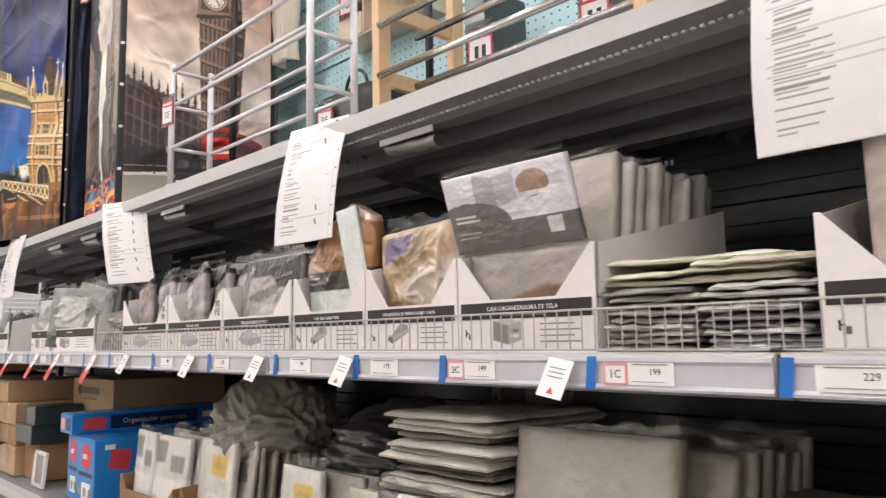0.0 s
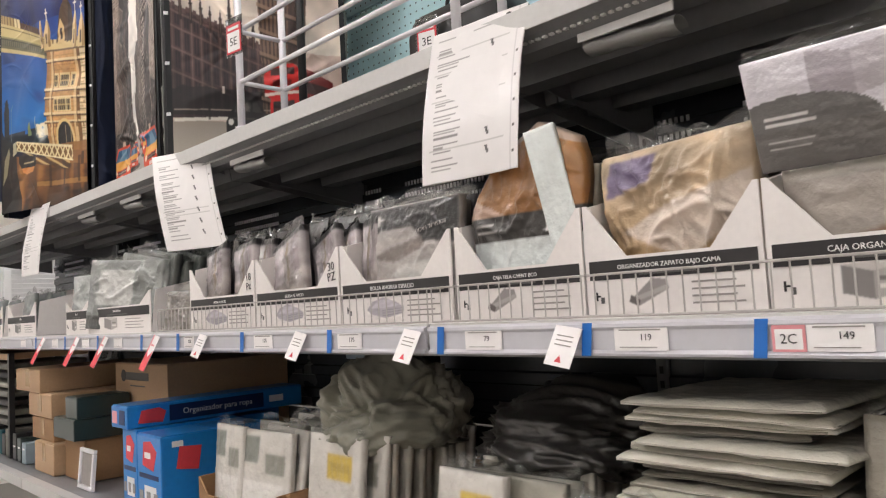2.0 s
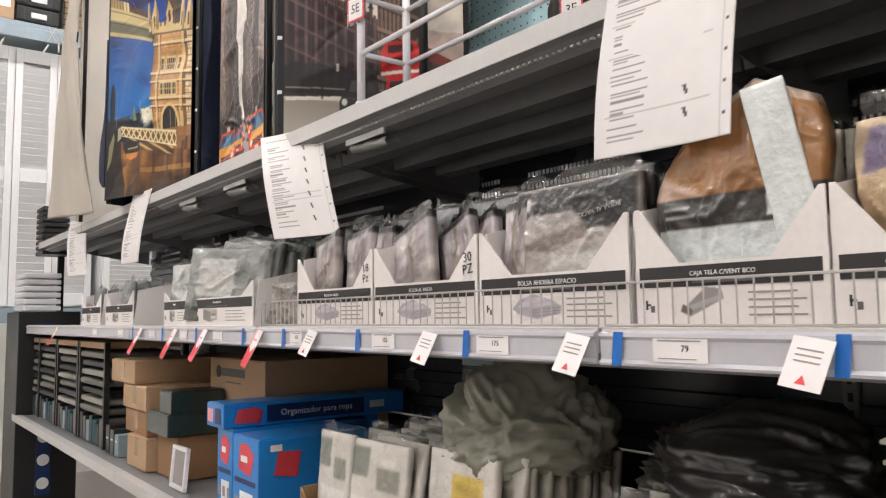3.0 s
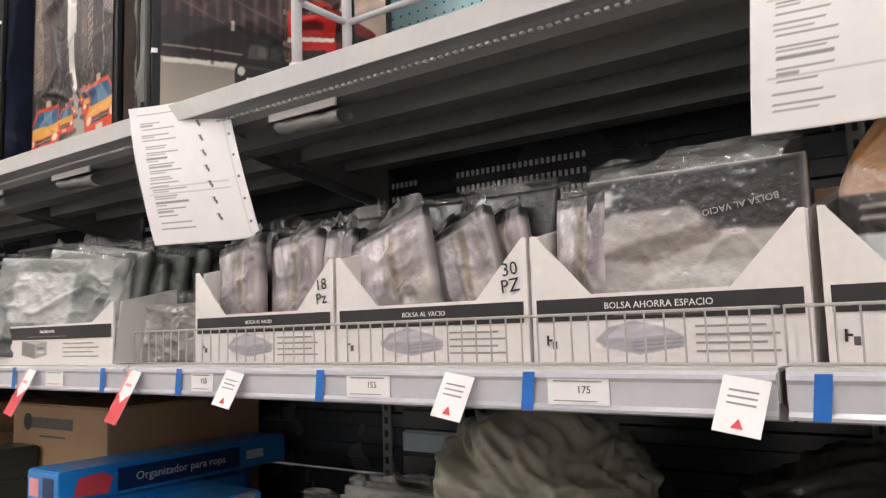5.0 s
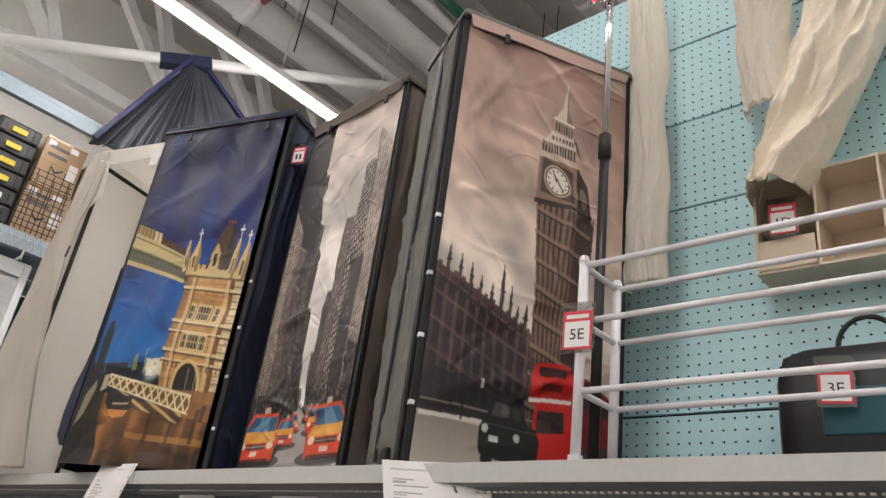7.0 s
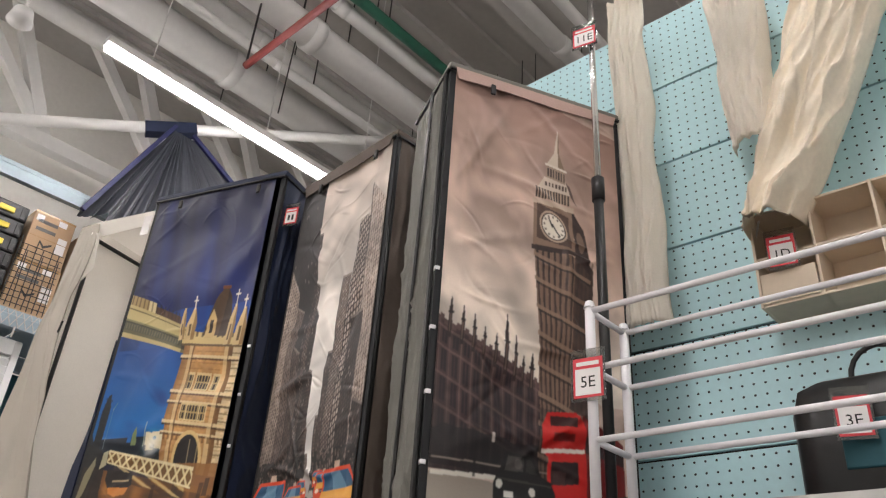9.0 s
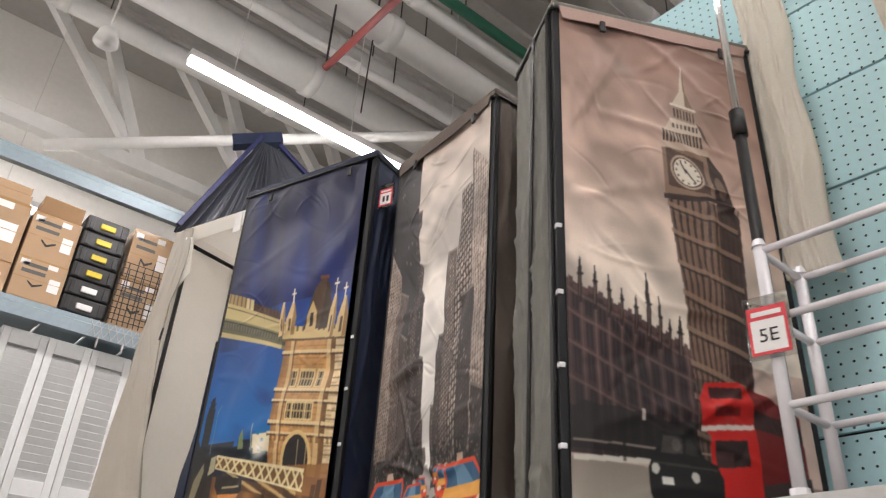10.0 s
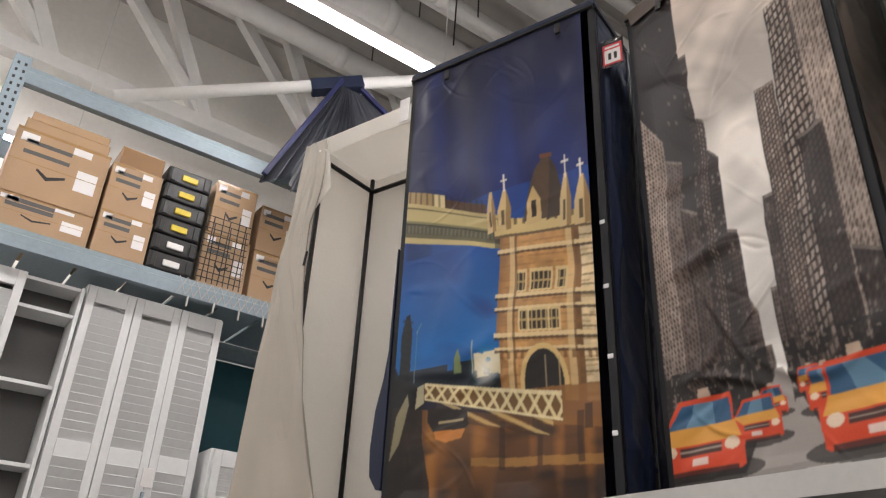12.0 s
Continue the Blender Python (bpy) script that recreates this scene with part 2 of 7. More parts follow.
class Canvas:
    """A picture printed on a cloth or pack: u to the right, v up, both 0 to 1."""

    def __init__(self, nu, nv, base):
        u, v = np.meshgrid(np.linspace(0, 1, nu), np.linspace(0, 1, nv))
        self.u, self.v = u, v
        self.c = np.zeros((nv, nu, 3)) + np.array(lin(base))

    def fill(self, mask, col, mix=1.0):
        w = (mask.astype(float) * mix)[..., None]
        self.c = self.c * (1 - w) + np.array(lin(col)) * w

    def rect(self, u0, u1, v0, v1, col, mix=1.0):
        self.fill((self.u >= u0) & (self.u <= u1) & (self.v >= v0) & (self.v <= v1), col, mix)

    def ell(self, u0, v0, ru, rv, col, mix=1.0):
        self.fill(((self.u - u0) / ru) ** 2 + ((self.v - v0) / rv) ** 2 <= 1, col, mix)

    def poly(self, pts, col, mix=1.0):
        inside = np.zeros(self.u.shape, bool)
        for (x0, y0), (x1, y1) in zip(pts, pts[1:] + pts[:1]):
            if y0 != y1:
                hit = ((y0 > self.v) != (y1 > self.v)) & (self.u < (x1 - x0) * (self.v - y0) / (y1 - y0) + x0)
                inside ^= hit
        self.fill(inside, col, mix)

    def grad(self, v0, v1, c0, c1):
        t = np.clip((self.v - v0) / (v1 - v0), 0, 1)[..., None]
        m = ((self.v >= v0) & (self.v <= v1))[..., None]
        self.c = np.where(m, np.array(lin(c0)) * (1 - t) + np.array(lin(c1)) * t, self.c)

    def mottle(self, scale, amount, seed, mask=None):
        k = 1 + amount * (vnoise(self.u, self.v * 2, scale, seed) - 0.5) * 2
        if mask is not None:
            k = np.where(mask, k, 1)
        self.c = self.c * k[..., None]

    def soft(self, times=1):
        for _ in range(times):
            p = np.pad(self.c, ((1, 1), (1, 1), (0, 0)), mode="edge")
            self.c = (p[:-2, 1:-1] + p[2:, 1:-1] + p[1:-1, :-2] + p[1:-1, 2:] + 2 * p[1:-1, 1:-1]) / 6


def sheet(name, cv, w, h, disp, material, parent=None, label="", m=None, back=0.0, shape=None):
    """A printed sheet in the local xz plane, facing -y, pushed out by disp(u, v) metres; back closes it behind by that depth."""
    nv, nu = cv.u.shape
    x, z, y = cv.u * w, cv.v * h, -disp(cv.u, cv.v)
    if shape:
        x, y, z = shape(x, y, z)
    co = np.stack([x, y, z], -1).reshape(-1, 3)
    idx = np.arange(nu * nv).reshape(nv, nu)
    f = np.stack([idx[:-1, :-1], idx[:-1, 1:], idx[1:, 1:], idx[1:, :-1]], -1).reshape(-1, 4)
    cols = cv.c.reshape(-1, 3)
    if back:
        rim = np.concatenate([idx[0, :], idx[1:, -1], idx[-1, -2::-1], idx[-2:0:-1, 0]])
        co2 = co[rim] + np.array([0, back, 0])
        k, base = len(rim), nu * nv
        a = np.arange(k)
        f2 = np.stack([rim[(a + 1) % k], rim[a], base + a, base + (a + 1) % k], -1)
        co, cols = np.concatenate([co, co2]), np.concatenate([cols, cols[rim]])
        faces = f.tolist() + f2.tolist() + [(base + a[::-1]).tolist()]
    else:
        faces = f.tolist()
    me = bpy.data.meshes.new(name)
    me.from_pydata(co.tolist(), [], faces)
    at = me.color_attributes.new("Col", "FLOAT_COLOR", "POINT")
    at.data.foreach_set("color", np.concatenate([cols, np.ones((len(cols), 1))], 1).ravel())
    me.polygons.foreach_set("use_smooth", [len(p) == 4 for p in faces])
    return link(name, me, material, parent, label, m)


def S(x, y, z, lean=0.0, turn=0.0):
    """Pose of something that faces the aisle: local x runs along the shelf to the walker's right, local -y looks into the aisle."""
    return pose(x, y, z, 0, 0, -90 + turn) @ pose(0, 0, 0, lean, 0, 0)

# ---- the hall ----
def setting(name, bm, material, label):
    return tagged(part(name, bm, material), label, name.split("_")[0], "", "structure")


setting("floor", box(-7, 9, -7, 13, -0.1, 0.0), M_FLOOR, "smooth grey polished concrete shop floor")
setting("wall_north", box(-7, 9, 9.0, 9.2, 0, 7.5), M_WALL, "off-white painted far wall of the hall")
setting("wall_south", box(-7, 9, -7.2, -7.0, 0, 7.5), M_WALL, "off-white painted wall of the hall")
setting("wall_west", box(-7.2, -7.0, -7.2, 9.2, 0, 7.5), M_WALL, "off-white painted wall of the hall")
setting("wall_east", box(9.0, 9.2, -7.2, 9.2, 0, 7.5), M_WALL, "off-white painted wall of the hall")
rb = bmesh.new()
add_box(rb, -7.2, 9.2, -7.2, 9.2, 7.5, 7.6)
for i in range(37):
    add_box(rb, -7.2, 9.2, -7 + i * 0.43, -6.86 + i * 0.43, 7.44, 7.505)
tagged(part("ceiling", rb, M_ROOF), "pale grey ribbed metal roof deck", "ceiling", "", "structure")

# ---- shelving ----
BAY, Y0 = 1.0, 1.245
BACK, DECK_U, DECK_M, DECK_L = 1.40, 1.932, 1.487, 1.02


def shelf_profile(x0, z, drop):
    prof = [(x0, z), (x0, z - drop), (x0 + 0.012, z - drop - 0.004), (x0 + 0.035, z - drop - 0.02), (x0 + 0.075, z - drop - 0.02), (x0 + 0.08, z - 0.004)]
    for a in (0.155, 0.29, 0.425):
        prof += [(x0 + a, z - 0.004), (x0 + a + 0.008, z - 0.05), (x0 + a + 0.058, z - 0.05), (x0 + a + 0.066, z - 0.004)]
    return prof + [(BACK - 0.008, z - 0.004), (BACK - 0.008, z)]



def bay(k):
    y0 = Y0 + k * BAY
    y1 = y0 + BAY
    t = thing("shelving_bay", pose(0, 0, 0), "grey metal shop shelving bay with dark back panel", "shelving", "shelving bays")
    for za, zb in ((0.05, 0.62), (0.625, 1.2), (1.205, 1.93)):
        prof = [(BACK + 0.02, za), (BACK, za)]
        q = za + 0.03
        while q < zb - 0.06:
            prof += [(BACK, q), (BACK - 0.007, q + 0.004), (BACK - 0.007, q + 0.032), (BACK, q + 0.036)]
            q += 0.075
        prof += [(BACK, zb), (BACK + 0.02, zb)]
        part("back_panel", extrude(prof, "y", y0 + 0.012, y1 - 0.012), M_BACK, t)
    # Slots as solid white blocks: light showing through them put into colour.
    bm = bmesh.new()
    for j in range(70):
        for zz in (1.80, 1.832, 1.864):
            if 32 <= j <= 55 or j >= 64:
                add_box(bm, BACK - 0.0095, BACK - 0.0065, y0 + 0.05 + j * 0.0132, y0 + 0.056 + j * 0.0132, zz, zz + 0.012)
    tagged(part("slot_light_strip", bm, M_WHITEPAINT, t), kind="stuff")
    up = part("upright", box(BACK - 0.01, BACK + 0.03, y0 - 0.014, y0 + 0.014, 0, 1.905, 0.003), M_RIB, t)
    bm = bmesh.new()
    for j in range(60):
        add_box(bm, BACK - 0.0125, BACK - 0.0095, y0 - 0.004, y0 + 0.004, 0.06 + j * 0.03, 0.075 + j * 0.03)
    tagged(part("slots", bm, M_INK, up), kind="stuff")
    for nm, x0, z, drop in (("top_shelf", 0.80, DECK_U, 0.03), ("middle_shelf", 0.745, DECK_M, 0.028), ("lower_shelf", 0.70, DECK_L, 0.03)):
        # Deck body takes the shaded enamel; only its lip keeps the lighter grey.
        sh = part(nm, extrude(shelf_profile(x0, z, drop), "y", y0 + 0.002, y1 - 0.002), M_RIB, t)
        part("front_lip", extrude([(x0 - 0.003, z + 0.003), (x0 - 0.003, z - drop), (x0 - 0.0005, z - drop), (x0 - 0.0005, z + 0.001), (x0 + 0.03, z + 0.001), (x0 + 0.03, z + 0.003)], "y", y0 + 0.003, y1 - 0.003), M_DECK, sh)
        bm = bmesh.new()
        for j in range(78):
            add_box(bm, x0 + 0.014, x0 + 0.02, y0 + 0.02 + j * 0.0124, y0 + 0.026 + j * 0.0124, z - drop - 0.0135, z - drop - 0.0105)
        tagged(part("perforation", bm, M_DECK, sh), kind="stuff")
        for yy in (y0 + 0.03, y1 - 0.03):
            part("bracket", slab([(x0 + 0.1, z - 0.014), (BACK - 0.02, z - 0.014), (BACK - 0.02, z - 0.1), (x0 + 0.25, z - 0.05)], yy - 0.0015, yy + 0.0015), M_RIB, sh)
    if k >= -2:
        sh = t
        part("price_rail", extrude([(0.742, 1.487), (0.735, 1.484), (0.7345, 1.48), (0.7375, 1.476), (0.7385, 1.453), (0.7345, 1.449), (0.7355, 1.446), (0.743, 1.4465)], "y", y0 + 0.004, y1 - 0.004), M_RAIL, sh)
    return t


for k in range(-3, 4):
    bay(k)

# pegboard wall above the shelving
peg = new("wall_pegboard")
tagged(peg, "teal perforated pegboard panels above the shelving", "wall", "", "structure")
z = 1.935
for i, top in enumerate((2.17, 2.44, 2.70, 2.965, 3.23, 3.5)):
    for k in range(-3, 1):
        part("panel", box(BACK + 0.002, BACK + 0.014, Y0 + k * BAY + 0.003, Y0 + (k + 1) * BAY + (0.45 if k == 0 else 0) - 0.003, z + 0.003, top - 0.003, 0.0015), M_PEG, peg)
    z = top
part("backing", box(BACK + 0.0145, BACK + 0.05, -2, 2.69, 1.935, 3.5), M_INK, peg)


# ---- printed wardrobes ----
def creases(u, v, seed, count, length, width, tilt=0.0):
    """Straight, soft-ended creases of uneven length strewn over a cloth twice as tall as wide."""
    rs = random.Random(seed)
    out = np.zeros_like(u)
    for _ in range(count):
        cu, cv, a = rs.random(), rs.random() * 2, math.radians(tilt + rs.gauss(0, 28))
        ln, wd = length * rs.uniform(0.5, 1.5), width * rs.uniform(0.6, 1.6)
        du, dv = u - cu, v * 2 - cv
        along, off = du * math.cos(a) + dv * math.sin(a), -du * math.sin(a) + dv * math.cos(a)
        off = off + 0.25 * along * along / ln * rs.uniform(-1, 1)
        out += rs.uniform(-0.6, 1.0) * np.exp(-(off / wd) ** 2 - (along / ln) ** 2)
    return out


def wrinkle(seed, amp, upright=0):
    """Relief of a hung cover: soft puffs, strewn creases, long upright folds and puckers under the top seam."""
    def f(u, v):
        w = 0.35 * vnoise(u, v * 2, 3, seed + 7)
        n = vnoise(u + w, v * 2.2 + w, 4, seed) - 0.5
        pleat = np.sin(u * 60 + 3 * w) * np.clip(v - 0.92, 0, 1) * 2.0
        edge = np.minimum(np.minimum(u, 1 - u) * 12, np.minimum(v, 1 - v) * 25)
        folds = creases(u, v, seed + 1, 30, 0.22, 0.024, 10) * 0.5 + creases(u, v, seed + 2, 60, 0.10, 0.011, -20) * 0.28
        if upright:
            folds = folds * 0.5 + 0.8 * (vnoise(u * 2 + 0.3 * v, v * 0.5, 4, seed + 3) - 0.5) * np.clip(v * 2 - 0.9, 0, 1)
        return amp * (1.4 * n + folds + pleat * 0.4) * np.clip(edge, 0, 1)
    return f


def side_folds(seed, amp):
    """A slack side cover: long upright folds broken by cross creases."""
    f0 = wrinkle(seed, amp)

    def f(u, v):
        w = 0.5 * vnoise(u, v * 2, 3, seed + 9)
        long = 1 - np.abs(vnoise(u * 2.2 + w, v * 0.9 + 0.2 * w, 4, seed + 4) - 0.5) * 2
        cross = np.clip(1 - np.abs(vnoise(u * 0.5, v * 6 + 1.2 * u + w, 7, seed + 6) - 0.5) * 4, 0, 1)
        edge = np.minimum(np.minimum(u, 1 - u) * 10, np.minimum(v, 1 - v) * 22)
        return f0(u, v) + amp * (1.5 * long ** 4 + 0.6 * cross * (0.4 + 0.6 * w)) * np.clip(edge, 0, 1)
    return f


def paint_clock_tower(n=300, m=640):
    c = Canvas(n, m, "#d9c3b8")
    U, V = c.u, c.v
    c.u, c.v = (U - 0.01) / 0.945, V / (1.02 - 0.09 * U)
    c.grad(0.28, 0.62, "#e9ddd2", "#cdb5a9")
    c.grad(0.62, 1.0, "#cdb5a9", "#b4968b")
    u, v = c.u, c.v
    w = 0.3 * vnoise(u, v * 2, 4, 5)
    cloud = vnoise(u * 0.9 + 0.5 * v + w, v * 2.2 - w, 4, 3) * 0.55 + vnoise(u + w, v * 2.8 + 0.5 * u, 8, 4) * 0.3 + vnoise(u - w, v * 2, 19, 14) * 0.15
    cloud = np.clip((cloud - 0.5) * 2.3 + 0.5, 0, 1)
    c.c = c.c * (0.76 + 0.50 * cloud)[..., None]
    c.fill(np.clip((v - 0.80) * 4, 0, 1) * np.clip(cloud * 2 - 0.7, 0, 1), "#7d625b", 0.5)
    c.fill(np.clip((u - 0.55) * 2, 0, 1) * np.clip((v - 0.45) * 3, 0, 1), "#8b7067", 0.2)
    stone, dark, lit = "#5f4648", "#33252a", "#957b74"
    # long palace front with bays, stepped roofline and pinnacles
    roof = 0.372 - 0.155 * u + 0.006 * (np.sin(u * 150) > 0)
    body = (v < roof) & (u < 0.56) & (v > 0.09)
    c.fill(body, stone)
    bay = np.abs(((u * 17.5) % 1) - 0.5) * 2
    c.fill(body & (bay > 0.62), "#6b5452", 0.75)
    c.fill(body & (bay > 0.9), "#937a72", 0.6)
    vv = v + 0.155 * u
    for z0, z1 in ((0.325, 0.35), (0.27, 0.312), (0.215, 0.258), (0.155, 0.20)):
        c.fill(body & (bay < 0.5) & (vv > z0) & (vv < z1), dark, 0.85)
        c.fill(body & (bay < 0.08) & (vv > z0) & (vv < z1), stone, 0.9)
        c.fill(body & (vv > z1 + 0.002) & (vv < z1 + 0.007), lit, 0.55)
    c.fill(body & (v > roof - 0.012), lit, 0.35)
    for a, top, hw in ((0.05, 0.415, 0.010), (0.112, 0.402, 0.009), (0.172, 0.392, 0.009), (0.228, 0.372, 0.008), (0.29, 0.365, 0.008), (0.345, 0.412, 0.012), (0.395, 0.372, 0.009), (0.44, 0.335, 0.008), (0.49, 0.345, 0.012)):
        base = 0.372 - 0.155 * a
        c.poly([(a - hw, base - 0.03), (a - hw, base + 0.4 * (top - base)), (a - hw * 0.25, top), (a + hw * 0.25, top), (a + hw, base + 0.4 * (top - base)), (a + hw, base - 0.03)], "#4d3836")
        c.rect(a - hw * 1.4, a + hw * 1.4, base + 0.35 * (top - base), base + 0.35 * (top - base) + 0.004, "#3a2a2a")
        c.rect(a - 0.003, a + 0.002, base - 0.02, base + 0.3 * (top - base), "#927b70", 0.7)
    low = body * np.clip(1 - (v - 0.09) / 0.2, 0, 1)
    c.fill(low, "#33242a", 0.6)
    c.fill((v > 0.098) & (v < 0.16 + 0.012 * vnoise(u, 0 * v, 20, 9)) & (u < 0.6), "#231a1f", 0.7)
    # tower shaft
    L = 0.535 - 0.03 * np.clip((v - 0.24) / 0.35, 0, 1)
    R = 0.695 + 0.045 * np.clip((v - 0.24) / 0.35, 0, 1)
    shaft = (u > L) & (u < R) & (v > 0.10) & (v < 0.60)
    c.fill((u >= R) & (u < R + 0.115) & (v > 0.10) & (v < 0.63 - 0.4 * (u - R)), "#4b3430", 0.95)
    c.fill((u >= R) & (u < R + 0.115) & (v > 0.12) & (v < 0.6) & (np.sin((u - R) * 250) > 0.1), "#6d5249", 0.5)
    c.fill(shaft, "#93796a")
    s = (u - L) / (R - L)
    c.fill(shaft & (np.abs((s * 7) % 1 - 0.5) < 0.27), "#4a3632", 0.85)
    c.fill(shaft & (np.abs((s * 14) % 1 - 0.5) < 0.12), "#b49a88", 0.4)
    for q in (0.145, 0.205, 0.262, 0.325, 0.388, 0.45, 0.515, 0.575):
        band = (u > L - 0.006) & (u < R + 0.1) & (v > q - 0.02 * s) & (v < q + 0.010 - 0.02 * s)
        c.fill(band, "#a88e7d", 0.8)
        c.fill((u > L) & (u < R + 0.1) & (v > q - 0.006 - 0.02 * s) & (v < q - 0.02 * s), "#33241f", 0.7)
    c.fill(shaft & (v < 0.24), "#2f2322", 0.45)
    # clock stage
    c.poly([(0.495, 0.595), (0.745, 0.61), (0.75, 0.735), (0.495, 0.715)], "#a08777")
    c.poly([(0.745, 0.60), (0.83, 0.57), (0.82, 0.69), (0.75, 0.735)], "#4e3833")
    c.ell(0.785, 0.648, 0.022, 0.03, "#8d776a")
    c.poly([(0.485, 0.588), (0.755, 0.604), (0.755, 0.616), (0.485, 0.60)], "#584440")
    c.poly([(0.485, 0.705), (0.76, 0.727), (0.76, 0.74), (0.485, 0.718)], "#d3bfb0")
    c.rect(0.515, 0.725, 0.62, 0.708, "#6e574d")
    c.ell(0.62, 0.663, 0.088, 0.040, "#c5ae9d")
    c.ell(0.62, 0.663, 0.078, 0.035, "#57433d")
    c.ell(0.62, 0.663, 0.070, 0.032, "#e6dbd0")
    ring = np.abs(((u - 0.62) / 0.058) ** 2 + ((v - 0.663) / 0.0265) ** 2 - 1) < 0.22
    ang = np.arctan2((v - 0.663) / 0.0265, (u - 0.62) / 0.058)
    c.fill(ring & (np.cos(ang * 12) > 0.4), "#5d4d48", 0.8)
    c.poly([(0.612, 0.668), (0.655, 0.640), (0.66, 0.645), (0.618, 0.672)], "#342a29")
    c.poly([(0.612, 0.659), (0.585, 0.682), (0.592, 0.684), (0.622, 0.664)], "#342a29")
    # belfry, roof and lantern
    bel = (u > 0.505) & (u < 0.735) & (v > 0.722 + 0.08 * (u - 0.505)) & (v < 0.752 + 0.08 * (u - 0.505))
    c.fill(bel, "#bda898")
    c.fill(bel & (np.abs((u * 52) % 1 - 0.5) < 0.28), "#4b3933")
    c.poly([(0.52, 0.752), (0.735, 0.768), (0.70, 0.80), (0.565, 0.79)], "#d8c8bb")
    c.poly([(0.735, 0.768), (0.78, 0.745), (0.73, 0.79), (0.70, 0.80)], "#77615a")
    c.fill((u > 0.56) & (u < 0.71) & (np.abs(v - 0.772 - 0.06 * (u - 0.56)) < 0.006) & (np.abs((u * 46) % 1 - 0.5) < 0.3), "#6a544c")
    c.rect(0.58, 0.70, 0.792, 0.826, "#b09a8b")
    c.fill((u > 0.585) & (u < 0.695) & (v > 0.797) & (v < 0.82) & (np.abs((u * 60) % 1 - 0.5) < 0.27), "#4a3833")
    c.rect(0.572, 0.708, 0.826, 0.832, "#e2d5ca")
    c.poly([(0.585, 0.832), (0.695, 0.832), (0.662, 0.868), (0.65, 0.935), (0.644, 0.935), (0.628, 0.868)], "#d9cabd")
    c.poly([(0.652, 0.832), (0.695, 0.832), (0.662, 0.868), (0.65, 0.935)], "#97816f")
    # street, kerb line and railings
    c.grad(0.0, 0.085, "#c2b8ae", "#a89c93")
    c.poly([(0, 0.080), (0.6, 0.098), (0.6, 0.106), (0, 0.088)], "#ddd5cc")
    c.poly([(0, 0.108), (0.6, 0.118), (0.6, 0.121), (0, 0.111)], "#b5a69c", 0.7)
    c.poly([(0.55, 0), (1, 0), (1, 0.1), (0.55, 0.1)], "#4f4140")
    c.rect(0.20, 0.215, 0.088, 0.15, "#2a2122", 0.7)
    c.rect(0.288, 0.304, 0.155, 0.172, "#d9cdc4", 0.8)
    # bus and cab
    c.poly([(0.755, 0.075), (0.99, 0.10), (0.985, 0.20), (0.77, 0.245)], "#8a1d1b")
    c.poly([(0.77, 0.17), (0.985, 0.155), (0.985, 0.18), (0.77, 0.205)], "#461c1c")
    c.poly([(0.575, 0.03), (0.775, 0.045), (0.78, 0.232), (0.735, 0.248), (0.575, 0.234), (0.545, 0.205), (0.552, 0.16), (0.585, 0.15)], "#d02a22")
    c.poly([(0.59, 0.208), (0.74, 0.218), (0.74, 0.238), (0.59, 0.228)], "#54201f")
    c.poly([(0.60, 0.18), (0.72, 0.188), (0.72, 0.202), (0.60, 0.194)], "#8f2521")
    c.poly([(0.55, 0.155), (0.775, 0.168), (0.775, 0.176), (0.55, 0.163)], "#ece0d8")
    c.poly([(0.60, 0.098), (0.735, 0.106), (0.735, 0.148), (0.60, 0.142)], "#3e2022")
    c.rect(0.60, 0.67, 0.10, 0.125, "#6f5350", 0.5)
    c.poly([(0.305, 0.05), (0.32, 0.036), (0.60, 0.02), (0.62, 0.08), (0.60, 0.102), (0.55, 0.11), (0.51, 0.142), (0.37, 0.145), (0.335, 0.11), (0.308, 0.088)], "#1f1a1c")
    c.poly([(0.36, 0.11), (0.455, 0.112), (0.46, 0.137), (0.378, 0.138)], "#5d5654")
    c.poly([(0.47, 0.112), (0.53, 0.112), (0.50, 0.136), (0.472, 0.137)], "#45403f")
    c.ell(0.43, 0.125, 0.02, 0.01, "#8b827d", 0.6)
    c.ell(0.355, 0.03, 0.03, 0.017, "#0d0c0d")
    c.ell(0.555, 0.028, 0.03, 0.019, "#0d0c0d")
    c.rect(0.325, 0.60, 0.092, 0.096, "#6a625e", 0.6)
    c.rect(0.36, 0.405, 0.062, 0.074, "#e0dbd5")
    c.ell(0.335, 0.085, 0.016, 0.008, "#d8d2cb")
    c.ell(0.50, 0.078, 0.016, 0.008, "#d8d2cb")
    mass = (v < 0.60) & (v > 0.112) & (c.c.sum(-1) < 0.5) & (c.c[..., 0] < 2.2 * c.c[..., 1])
    c.mottle(34, 0.22, 5, mass)
    c.mottle(9, 0.2, 6, mass)
    c.u, c.v = U, V
    c.c = c.c ** 1.4 * np.array((1.03, 1.09, 1.11))
    c.soft(1)
    return c


